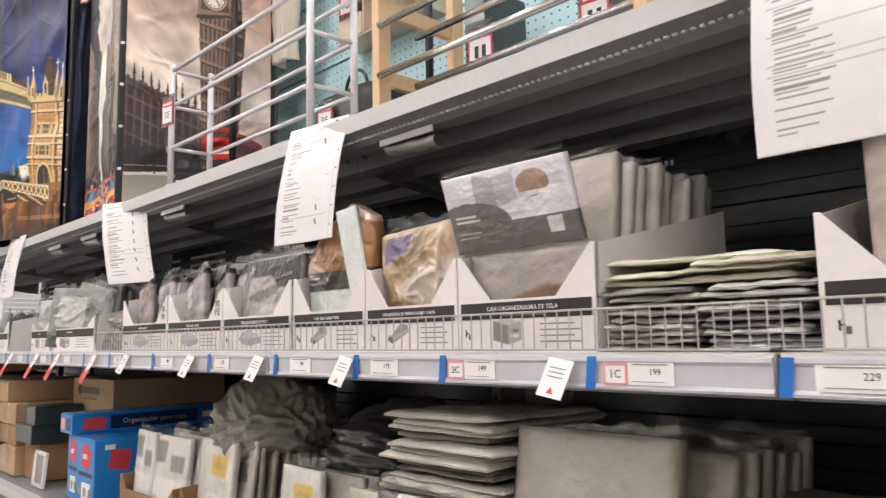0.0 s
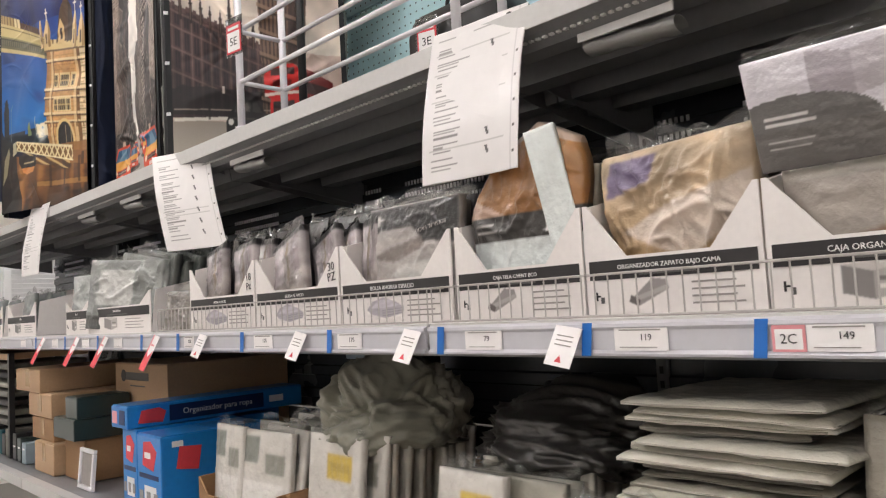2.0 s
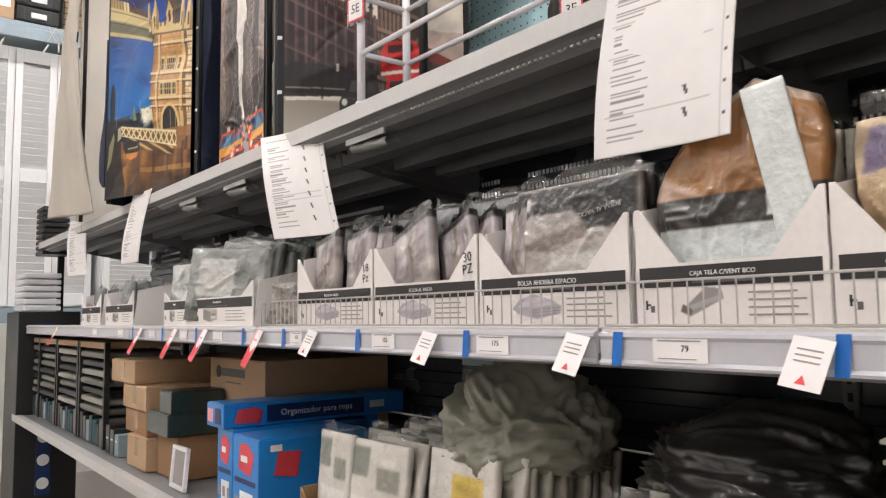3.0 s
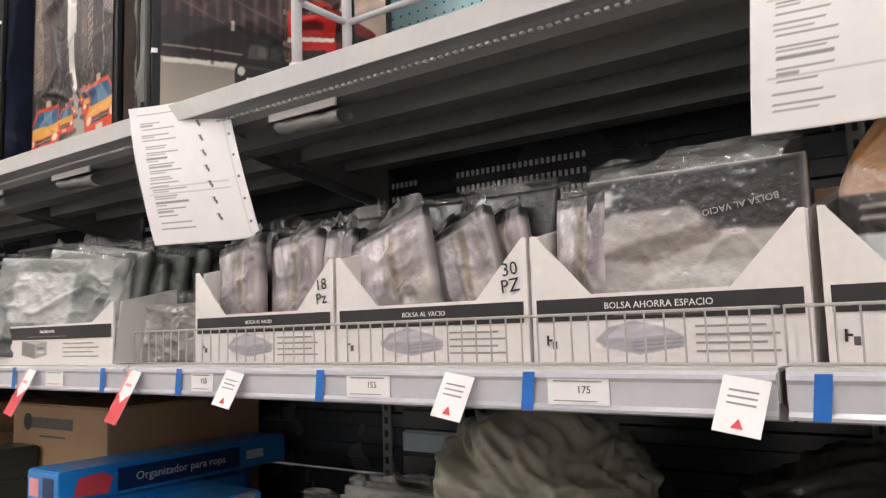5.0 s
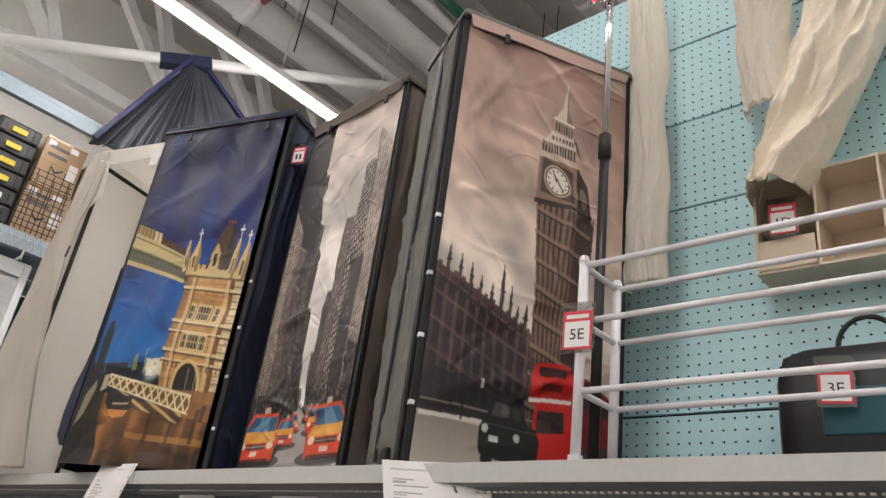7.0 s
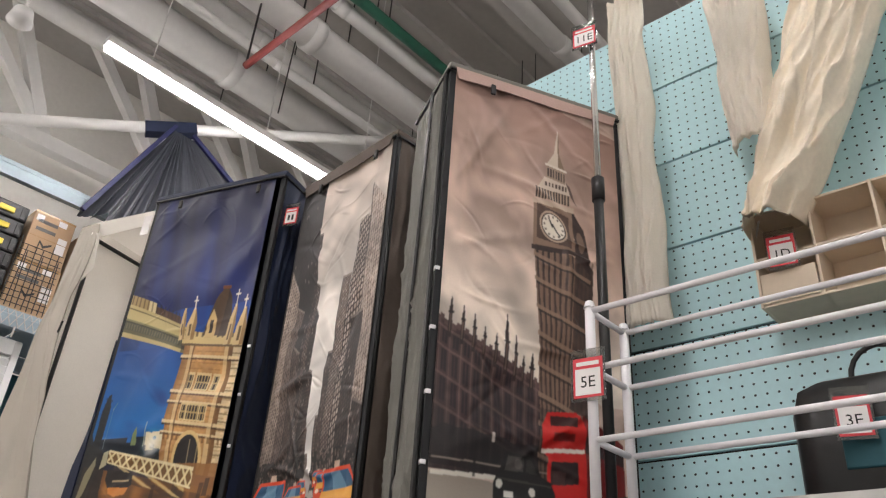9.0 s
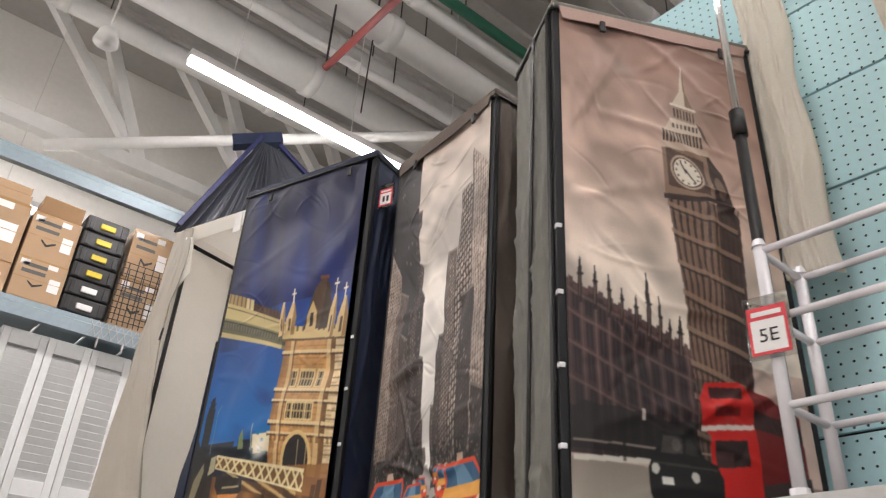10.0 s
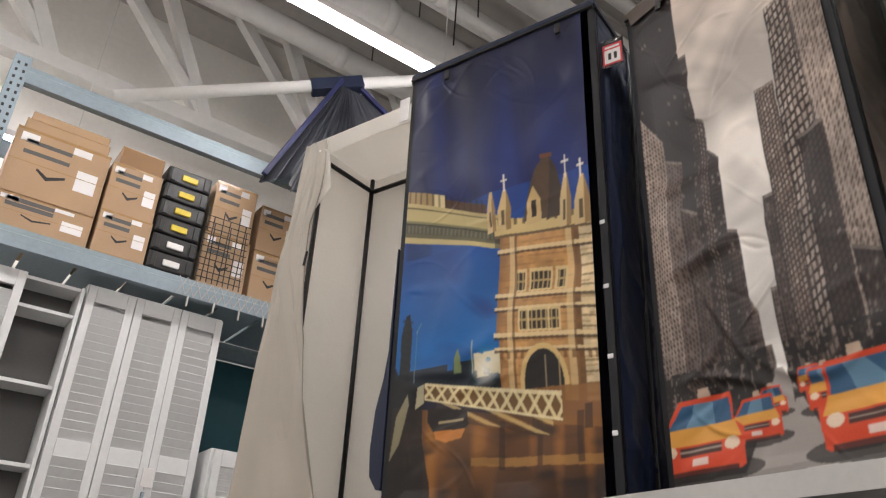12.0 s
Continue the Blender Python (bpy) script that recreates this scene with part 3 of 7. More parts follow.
def block(c, u0, u1, v0, top, wall, glass, du, dv, slope=0.0, lean=0.0, pitch=0.0, lit=0.15):
    """One building of a printed skyline: storeys and bays of windows, some of them bright; the roof line may slope."""
    u, v = c.u, c.v
    s = u - lean * (v - v0)
    m = (s >= u0) & (s < u1) & (v > v0) & (v < top + slope * (s - u0))
    c.fill(m, wall)
    p, q = (s - u0) / du, (v + pitch * (s - u0)) / dv
    rnd = vnoise(np.floor(p), np.floor(q), 1, int(u0 * 90) + int(top * 50))
    pane = m & (np.abs(p % 1 - 0.5) < 0.3) & (np.abs(q % 1 - 0.5) < 0.32)
    c.fill(pane, glass, 0.85)
    c.fill(pane & (rnd < lit), "#d9cec4", 0.3)
    c.fill(m & (rnd > 0.8), glass, 0.25)
    c.fill(m & (s < u0 + 0.008), "#1f1717", 0.6)
    c.fill(m & (v > top + slope * (s - u0) - 0.006), "#cfc3b9", 0.35)
    return m


def paint_avenue(n=300, m=640):
    c = Canvas(n, m, "#d3c9c2")
    U, V = c.u, c.v
    c.u, c.v = (U * 0.402 + 0.015) / 0.435, (V * 1.067 + 0.012) / 1.10
    u, v = c.u, c.v
    c.grad(0.1, 0.5, "#f6f2ee", "#efe8e1")
    c.grad(0.5, 1.0, "#efe8e1", "#d3c4b9")
    w = 0.3 * vnoise(u, v * 2, 4, 8)
    cloud = vnoise(u + 0.4 * v + w, v * 2.2 - w, 4, 7) * 0.65 + vnoise(u - w, v * 3, 9, 17) * 0.35
    cloud = np.clip((cloud - 0.5) * 2.2 + 0.5, 0, 1)
    c.c = c.c * (0.70 + 0.45 * cloud)[..., None]
    ms = []
    for a in (
        (0.485, 0.525, 0.12, 0.20, "#a3958c", "#6d5e58", 0.012, 0.008),
        (0.44, 0.50, 0.12, 0.30, "#7d6c65", "#4b3d3a", 0.012, 0.008, -0.8),
        (0.385, 0.465, 0.12, 0.41, "#64544e", "#332827", 0.014, 0.009, -0.2),
        (0.345, 0.42, 0.12, 0.58, "#4f403c", "#241b1b", 0.015, 0.009, -0.5),
        (0.275, 0.365, 0.12, 0.66, "#473835", "#8b7b72", 0.016, 0.010, -0.3, 0.0, 0.4, 0.2),
        (0.285, 0.33, 0.12, 0.79, "#544440", "#2a201f", 0.012, 0.011),
        (0.0, 0.29, 0.12, 1.1, "#3c2f2e", "#2a2020", 0.02, 0.012, 0.0, 0.0, 0.5, 0.04),
        (0.13, 0.225, 0.12, 0.60, "#8d7c73", "#40312f", 0.016, 0.010, -0.25, 0.0, 0.5, 0.12),
        (0.0, 0.14, 0.12, 0.735, "#bdada2", "#4c3b37", 0.015, 0.010, -0.7, 0.0, 0.6, 0.1),
        (0.215, 0.295, 0.12, 0.48, "#75645c", "#372a29", 0.015, 0.009, -0.3, 0.0, 0.5, 0.15),
        (0.56, 0.60, 0.12, 0.28, "#85756d", "#51423e", 0.012, 0.008),
        (0.585, 0.65, 0.12, 0.43, "#6a5a54", "#3a2e2c", 0.013, 0.008),
        (0.63, 0.72, 0.12, 0.62, "#5b4b46", "#a3948a", 0.014, 0.010, 0.0, 0.0, -0.3, 0.3),
        (0.695, 0.87, 0.12, 0.765, "#4d3e3a", "#b8aaa0", 0.020, 0.017, 0.06, 0.06, -0.3, 0.4),
        (0.845, 1.02, 0.12, 0.86, "#bcaea4", "#6b5851", 0.018, 0.012, -0.5, -0.02, -0.9, 0.25),
        (0.755, 0.86, 0.12, 0.50, "#3a2d2b", "#5f4f49", 0.018, 0.012, 0.1, 0.02, -0.4, 0.05),
        (0.87, 1.02, 0.12, 0.30, "#55443f", "#2b2120", 0.018, 0.012, -0.2, 0.0, -0.5, 0.2)):
        ms.append(block(c, *a))
    mass = np.any(ms, axis=0)
    c.mottle(44, 0.22, 9, mass)
    c.mottle(7, 0.2, 19, mass)
    c.fill(np.clip(1 - (v - 0.12) / 0.16, 0, 1) * mass, "#2a2020", 0.6)
    c.fill((v < 0.145), "#4a4341")
    c.poly([(0.515, 0.165), (0.545, 0.165), (0.70, 0.02), (0.33, 0.02)], "#b7b0ab")
    street = (v > 0.115) & (v < 0.20) & ((u < 0.50) | (u > 0.56))
    c.fill(street & (vnoise(u, v * 2, 40, 5) > 0.45), "#221b1b", 0.85)
    c.fill(street & (vnoise(u * 1.5, v * 2, 60, 25) > 0.82), "#a89a90", 0.5)
    c.poly([(0.0, 0.0), (1, 0.0), (1, 0.04), (0.0, 0.03)], "#a8a29d")
    c.poly([(0.0, 0.012), (1, 0.026), (1, 0.033), (0.0, 0.017)], "#dcd7d2")
    for cx, s, b, face in ((0.64, 0.30, 0.125, 1), (0.47, 0.34, 0.105, -1), (0.40, 0.55, 0.075, -1), (0.70, 0.5, 0.098, 1), (0.165, 1.0, 0.042, -1), (0.83, 1.03, 0.042, 1)):
        w, h = 0.185 * s, 0.112 * s
        q = 0.18 * w * face
        red, amber = "#dd5f2e", "#e3b05c"
        c.ell(cx - q, b, w * 1.2, h * 0.16, "#2b2524", 0.75)
        c.poly([(cx - w * 0.16 - q, b + h * 0.97), (cx + w * 0.16 - q, b + h * 0.97), (cx + w * 0.12 - q, b + h * 1.12), (cx - w * 0.12 - q, b + h * 1.12)], "#c9b4a2")
        c.poly([(cx - w, b + h * 0.04), (cx - w * 0.9, b), (cx + w * 0.9, b), (cx + w, b + h * 0.04), (cx + w * 1.03, b + h * 0.5), (cx + w * 0.80, b + h * 0.63), (cx + w * 0.6 - q, b + h), (cx - w * 0.6 - q, b + h), (cx - w * 0.82, b + h * 0.63), (cx - w * 1.03, b + h * 0.5)], red)
        c.poly([(cx - w * 0.95, b + h * 0.40), (cx + w * 0.95, b + h * 0.40), (cx + w * 0.82, b + h * 0.62), (cx - w * 0.82, b + h * 0.62)], amber)
        c.poly([(cx - w * 0.76, b + h * 0.62), (cx + w * 0.76, b + h * 0.62), (cx + w * 0.54 - q, b + h * 0.93), (cx - w * 0.54 - q, b + h * 0.93)], "#3f6f8f")
        c.poly([(cx - w * 0.3, b + h * 0.62), (cx + w * 0.35, b + h * 0.62), (cx + w * 0.15 - q, b + h * 0.93), (cx - w * 0.25 - q, b + h * 0.93)], "#8fb0c4", 0.6)
        c.rect(cx - w * 0.5, cx + w * 0.5, b + h * 0.25, b + h * 0.37, "#3b2a26", 0.9)
        c.rect(cx - w * 0.5, cx + w * 0.5, b + h * 0.30, b + h * 0.32, "#c9beb2", 0.7)
        c.rect(cx - w * 0.19, cx + w * 0.19, b + h * 0.11, b + h * 0.2, "#e8e4de", 0.8)
        c.ell(cx - w * 0.74, b + h * 0.33, w * 0.17, h * 0.08, "#f3ead6", 0.85)
        c.ell(cx + w * 0.74, b + h * 0.33, w * 0.17, h * 0.08, "#f3ead6", 0.85)
        c.rect(cx - w * 0.85, cx + w * 0.85, b - 0.002, b + h * 0.06, "#3a1d17", 0.8)
        c.ell(cx + w * 1.02 * face, b + h * 0.6, w * 0.08, h * 0.05, "#2a2524")
    c.u, c.v = U, V
    c.c = c.c ** 1.35 * np.array((1.04, 1.05, 1.06))
    c.soft(1)
    return c


def paint_bridge(n=320, m=680):
    c = Canvas(n, m, "#1c2458")
    U, V = c.u, c.v
    c.u, c.v = (U * 0.476 + 0.015) / 0.524, (V * 1.122 + 0.012) / 1.155
    u, v = c.u, c.v
    c.grad(0.60, 1.05, "#134a94", "#1b2158")
    c.grad(0.22, 0.60, "#159bd2", "#1270b6")
    streak = vnoise(u * 2.2 + 0.5 * v, v * 0.35, 5, 36)
    c.fill((v > 0.55) * np.clip(streak * 2.6 - 1.3, 0, 1), "#5668ad", 0.5)
    c.fill((v > 0.5) * np.clip(0.9 - streak * 2.6, 0, 1), "#141a48", 0.5)
    c.fill((v < 0.5) * np.clip(vnoise(u * 1.6, v * 5 + u, 4, 38) * 2.4 - 1.3, 0, 1), "#0d4f93", 0.55)
    gold, pale, deep = "#d8ad74", "#ecd9ad", "#5f452a"
    # far bank
    c.fill((v < 0.252 + 0.012 * (vnoise(u, 0 * v, 26, 91) > 0.5)) & (v > 0.2) & (u < 0.54), "#20303c", 0.9)
    c.poly([(0.05, 0.22), (0.048, 0.34), (0.065, 0.378), (0.085, 0.382), (0.10, 0.345), (0.105, 0.22)], "#1d2a3c")
    c.fill((u > 0.05) & (u < 0.105) & (v > 0.23) & (v < 0.375) & (np.sin(v * 420 + u * 60) > 0.3), "#3c4a55", 0.5)
    c.rect(0.126, 0.131, 0.24, 0.345, "#a9b5b5", 0.8)
    c.poly([(0.126, 0.335), (0.15, 0.355), (0.15, 0.36), (0.126, 0.342)], "#a9b5b5", 0.7)
    c.poly([(0.325, 0.245), (0.36, 0.245), (0.358, 0.272), (0.343, 0.29), (0.327, 0.272)], "#8d9a6b")
    c.rect(0.41, 0.415, 0.24, 0.30, "#b9c0a8", 0.8)
    c.fill((v > 0.232) & (v < 0.275) & (u > 0.42) & (u < 0.54) & (vnoise(u, v * 2, 52, 92) > 0.4), "#f3e6bd", 0.9)
    glow = np.exp(-((u - 0.47) / 0.045) ** 2 - ((v - 0.246) / 0.022) ** 2)
    c.fill(glow, "#fffbea", 0.95)
    # high walkway, sagging in a slight curve
    top = 0.645 - 0.16 * u - 0.06 * u * u
    bot = 0.548 - 0.115 * u - 0.04 * u * u
    k = (v - bot) / (top - bot)
    walk_m = (k > 0) & (k < 1) & (u < 0.70)
    c.fill(walk_m, "#cfc08f")
    for a, b, col in ((0.14, 0.24, "#6f6a4f"), (0.24, 0.46, "#57584a"), (0.46, 0.50, "#2d2c26"), (0.50, 0.56, "#8f8a66"), (0.86, 0.90, "#7b704c")):
        c.fill(walk_m & (k > a) & (k < b), col, 0.9)
    c.fill(walk_m & (k > 0.26) & (k < 0.44) & (np.sin(u * 300) > 0.2), "#8f8a6c", 0.6)
    c.fill(walk_m & (u > 0.5) & (k < 0.5), "#3d3527", 0.6)
    crest = (v > top) & (v < top + 0.028) & (u < 0.46)
    c.fill(crest & (u < 0.18), "#b9a273")
    c.fill(crest & (u >= 0.18) & (u < 0.235) & (v < top + 0.034), "#e2d3a8")
    c.fill(crest & (u >= 0.235) & (v < top + 0.02), "#6b4c33")
    c.fill(crest & (np.sin(u * 190) > 0.5), "#4c3a28", 0.5)
    # tower
    slope = -0.06 * (u - 0.53)
    vs = v - slope
    tw = (u > 0.525 + 0.012 * (v < 0.3)) & (u < 0.995) & (vs > 0.185) & (vs < 0.505)
    c.fill(tw, gold)
    c.fill(tw * np.clip((0.60 - u) * 14, 0, 1), "#8b6438", 0.7)
    c.fill(tw & (u > 0.885), "#e9dab4", 0.85)
    c.fill(tw & (u > 0.885) & (np.sin(vs * 330) > 0.8), "#8f744a", 0.7)
    c.fill(tw & (u > 0.862) & (u < 0.885), "#7b5a31", 0.8)
    c.mottle(40, 0.16, 14, tw)
    c.mottle(12, 0.14, 15, tw)
    c.fill(tw & (np.sin(vs * 420) > 0.7) & (vnoise(u, v * 2, 40, 16) > 0.4), "#a47a45", 0.4)
    for q, lw in ((0.465, 0.008), (0.372, 0.008), (0.347, 0.005), (0.295, 0.008), (0.272, 0.005)):
        c.fill((u > 0.515) & (u < 1.0) & (vs > q) & (vs < q + lw), pale, 0.9)
        c.fill((u > 0.515) & (u < 1.0) & (vs > q - 0.005) & (vs < q), deep, 0.8)
    for z, h, wins in ((0.385, 0.036, ((0.625, 0.016), (0.712, 0.040), (0.80, 0.016))), (0.308, 0.034, ((0.65, 0.018), (0.712, 0.040), (0.775, 0.018)))):
        for a, hw in wins:
            c.fill((np.abs(u - a) < hw + 0.010) & (vs > z - 0.004) & (vs < z + h + 0.007), "#ead7a6", 0.85)
            pane = (np.abs(u - a) < hw) & (vs > z) & (vs < z + h)
            c.fill(pane, "#3a2a1d", 0.95)
            c.fill(pane & ((np.abs(((u - a) / 0.02) % 1 - 0.5) < 0.14) | (np.abs(vs - z - h * 0.5) < 0.002)), "#d9c08b", 0.8)
    for a in (0.585, 0.84):
        c.fill((np.abs(u - a) < 0.012) & tw, "#efdcae", 0.55)
        c.fill((u > a + 0.012) & (u < a + 0.022) & tw, "#6f4e28", 0.6)
    c.fill(tw & (vs > 0.256) & (vs < 0.27) & (np.sin(u * 210) > 0), "#8a6638", 0.7)
    # arch
    arch = (((u - 0.722) / 0.082) ** 2 + ((vs - 0.215) / 0.058) ** 2 < 1) & (vs > 0.185) | ((np.abs(u - 0.722) < 0.082) & (vs > 0.18) & (vs < 0.215))
    rim = (((u - 0.722) / 0.10) ** 2 + ((vs - 0.215) / 0.068) ** 2 < 1) & (vs > 0.2)
    c.fill(rim, "#e6cd95")
    c.fill(arch, "#2b1c15")
    c.rect(0.728, 0.733, 0.19, 0.25, "#b9a98a", 0.8)
    c.rect(0.785, 0.791, 0.185, 0.245, "#cbb98f", 0.7)
    # parapet, turrets, steep roof
    par = (u > 0.50) & (u < 0.995) & (vs > 0.497) & (vs < 0.535)
    c.fill(par, "#dcc792")
    c.fill(par & (vs < 0.503), deep, 0.8)
    c.fill(par & (vs > 0.522) & (np.sin(u * 170) > 0.3), "#57422b", 0.7)
    c.poly([(0.635, 0.52), (0.66, 0.575), (0.70, 0.625), (0.735, 0.645), (0.765, 0.645), (0.785, 0.625), (0.81, 0.575), (0.825, 0.51)], "#6b5339")
    c.poly([(0.745, 0.51), (0.765, 0.645), (0.785, 0.625), (0.81, 0.575), (0.825, 0.51)], "#463322", 0.7)
    c.rect(0.725, 0.775, 0.643, 0.652, "#8a5a3c")
    c.poly([(0.65, 0.51), (0.655, 0.56), (0.685, 0.59), (0.715, 0.56), (0.72, 0.51)], "#d9c08d")
    c.rect(0.675, 0.695, 0.525, 0.56, "#4a3522")
    for a, b, hw, z0 in ((0.487, 0.60, 0.024, 0.515), (0.553, 0.598, 0.03, 0.51), (0.83, 0.60, 0.026, 0.485), (0.905, 0.585, 0.034, 0.48), (0.965, 0.565, 0.026, 0.475)):
        c.poly([(a - hw, z0), (a + hw, z0), (a + hw, z0 + 0.5 * (b - z0)), (a + hw * 0.25, b), (a - hw * 0.25, b), (a - hw, z0 + 0.5 * (b - z0))], "#dcc697")
        c.poly([(a + hw * 0.2, z0), (a + hw, z0), (a + hw, z0 + 0.5 * (b - z0)), (a + hw * 0.25, b)], "#957340", 0.7)
        c.rect(a - hw * 0.45, a + hw * 0.05, z0 + 0.012, z0 + 0.5 * (b - z0), "#4f3a22", 0.8)
    for a, z0, z1 in ((0.553, 0.595, 0.632), (0.83, 0.59, 0.64), (0.90, 0.58, 0.62)):
        c.rect(a - 0.004, a + 0.004, z0, z1, "#efe9d8", 0.9)
        c.rect(a - 0.016, a + 0.016, z1 - 0.016, z1 - 0.011, "#efe9d8", 0.8)
    # quay wall and water
    base = v < 0.20 - 0.07 * u
    c.fill(base, "#8a6232")
    c.fill(base * np.clip(1 - (v - 0.0) / 0.15, 0, 1), "#3a2314", 0.85)
    c.fill(base * np.clip(vnoise(u * 3, v * 1.5, 6, 33) * 2.4 - 1.2, 0, 1), "#d39b4e", 0.5)
    c.fill(base * np.clip(vnoise(u * 1.2, v * 9, 8, 34) * 2.4 - 1.2, 0, 1), "#24150d", 0.6)
    c.poly([(0.52, 0.15), (1.0, 0.115), (1.0, 0.19), (0.52, 0.2)], "#a97d46", 0.9)
    c.fill((v > 0.12) & (v < 0.16) & (u > 0.52) & (np.sin(u * 30) > 0.9), "#4d3620", 0.7)
    c.poly([(0.42, 0.078), (1.0, 0.062), (1.0, 0.078), (0.42, 0.092)], "#caa060", 0.55)
    for a in (0.54, 0.70, 0.86):
        c.rect(a - 0.012, a + 0.012, 0.07, 0.15, "#4a321b", 0.6)
    # lattice of the roadway
    t0, t1 = 0.252 - 0.085 * u, 0.226 - 0.113 * u
    road = (u > 0.185) & (u < 0.79) & (v < t0) & (v > t1)
    c.fill(road, "#8e6e3e")
    s = (v - t1) / (t0 - t1)
    c.fill(road & (np.abs((u * 17) % 1 - s) < 0.13), "#f0e2b4", 0.9)
    c.fill(road & (np.abs((u * 17) % 1 - 1 + s) < 0.13), "#f0e2b4", 0.9)
    c.fill(road & ((s > 0.84) | (s < 0.10)), "#f2e6bd", 0.9)
    c.fill((u > 0.24) & (u < 0.75) & (v < t1) & (v > t1 - 0.03) & (np.sin(u * 60 + v * 260) > 0), "#5a4020", 0.7)
    c.fill((u > 0.24) & (u < 0.75) & (v < t1) & (v > t1 - 0.026) & (np.sin(u * 60 + v * 260) < -0.6), "#e4cc92", 0.7)
    c.poly([(0.20, 0.19), (0.385, 0.178), (0.40, 0.15), (0.37, 0.14), (0.23, 0.145), (0.2, 0.165)], "#33241a")
    c.poly([(0.235, 0.146), (0.385, 0.144), (0.37, 0.128), (0.29, 0.124), (0.245, 0.132)], "#d79a55")
    c.rect(0.255, 0.375, 0.158, 0.163, "#d9c8a0", 0.7)
    c.poly([(0.0, 0.0), (0.0, 0.30), (0.06, 0.25), (0.13, 0.235), (0.17, 0.22), (0.18, 0.13), (0.22, 0.06), (0.24, 0.0)], "#1d181a", 0.85)
    c.poly([(0.03, 0.10), (0.07, 0.13), (0.11, 0.20), (0.10, 0.22), (0.05, 0.18)], "#cfc7a2", 0.55)
    c.poly([(0.14, 0.19), (0.18, 0.20), (0.18, 0.235), (0.15, 0.23)], "#e5dcb8", 0.7)
    c.u, c.v = U, V
    c.mottle(5, 0.1, 35)
    blue = (c.c[..., 2] > c.c[..., 0] * 1.3)[..., None]
    c.c = np.where(blue, c.c ** 1.7 * np.array((0.6, 0.95, 0.9)), c.c ** 1.35 * np.array((1.0, 1.0, 1.08)))
    c.soft(1)
    return c


def wardrobe(origin, yaw, w, d, h, canvas, side_mat, trim_mat, label, seed, clip_pole=0, tag=False, wide_edge=False):
    t = thing("fabric_wardrobe", pose(*origin, 0, 0, yaw), label, "wardrobe", "printed wardrobes")
    r = 0.008
    for i, (px, py) in enumerate(((r, r), (w - r, r), (r, d - r), (w - r, d - r))):
        p = part("pole", rod((px, py, 0), (px, py, h - 0.01), r, 10), M_BLACK, t, "black tubular steel pole", smooth=True)
        if py < d / 2:
            for q in (0.115, 0.25, 0.385, 0.52) if i == clip_pole else ():
                part("clip", box(px - 0.009, px + 0.003, py - 0.012, py + 0.001, q * h / 1.1, q * h / 1.1 + 0.01, 0.002), M_WHITEPAINT, p, "small white plastic clip")
    sheet("printed_front", canvas, w - 0.03 if not wide_edge else w - 0.048, h - 0.028, wrinkle(seed, 0.014, wide_edge), M_PRINT, t, m=pose(0.015, -0.006, 0.012), label="printed picture on the zipped front cover")
    for nm, m2, ww in (("side_cover", pose(0.0, d - 0.012, 0.0, 0, 0, -90), d - 0.024), ("side_cover", pose(w, 0.012, 0.0, 0, 0, 90), d - 0.024)):
        cs = Canvas(60, 160, "#808080")
        o = sheet(nm, cs, ww, h - 0.015, side_folds(seed + 5, 0.0075), side_mat, t, m=m2)
        part("seam_piping", rod((ww * 0.44, -0.010, 0.02), (ww * 0.62, -0.010, h - 0.03), 0.0045, 6), M_BLACK, o)
        part("seam_piping", rod((ww * 0.985, -0.004, 0.01), (ww * 0.985, -0.004, h - 0.03), 0.006, 6), M_BLACK, o)
        part("hem", box(0.0, ww, -0.012, -0.004, 0.002, 0.014, 0.002), M_BLACKTRIM, o)
        if tag:
            part("maker_tag", box(ww - 0.085, ww - 0.045, -0.012, 0.0, 0.02, 0.04, 0.001), M_INK, o)
    part("back_cover", box(0.01, w - 0.01, d - 0.006, d, 0.005, h - 0.01, 0.002), side_mat, t)
    part("top_cover", box(-0.004, w + 0.004, -0.008, d + 0.002, h - 0.02, h, 0.006), side_mat, t)
    bm = bmesh.new()
    for a, b in (((0, -0.008, h - 0.024), (w, -0.008, h - 0.024)), ((-0.003, 0, h - 0.024), (-0.003, d, h - 0.024)), ((w + 0.003, 0, h - 0.024), (w + 0.003, d, h - 0.024))):
        add_rod(bm, a, b, 0.0045, 6)
    part("top_piping", bm, M_BLACK, t)
    if not wide_edge:
        part("valance", slab([(0.02, h - 0.055), (w * 0.3, h - 0.05), (w * 0.6, h - 0.054), (w - 0.02, h - 0.048), (w - 0.012, h - 0.02), (0.012, h - 0.02)], -0.0135, -0.0105), trim_mat, t)
    for fx in (0.22, 0.82):
        part("hook_tab", box(w * fx, w * fx + 0.013, -0.02, -0.0135, h - 0.075, h - 0.045, 0.002), M_INK, t)
    # Black edge trim that also carries the thin shading beside the print.
    for fx in (0.0, 1.0):
        part("edge_shade_trim", box((w - 0.016) * fx, (w - 0.016) * fx + 0.016, -0.003, 0.001, 0.01, h - 0.03, 0.001), M_BLACKTRIM, t)
    return t


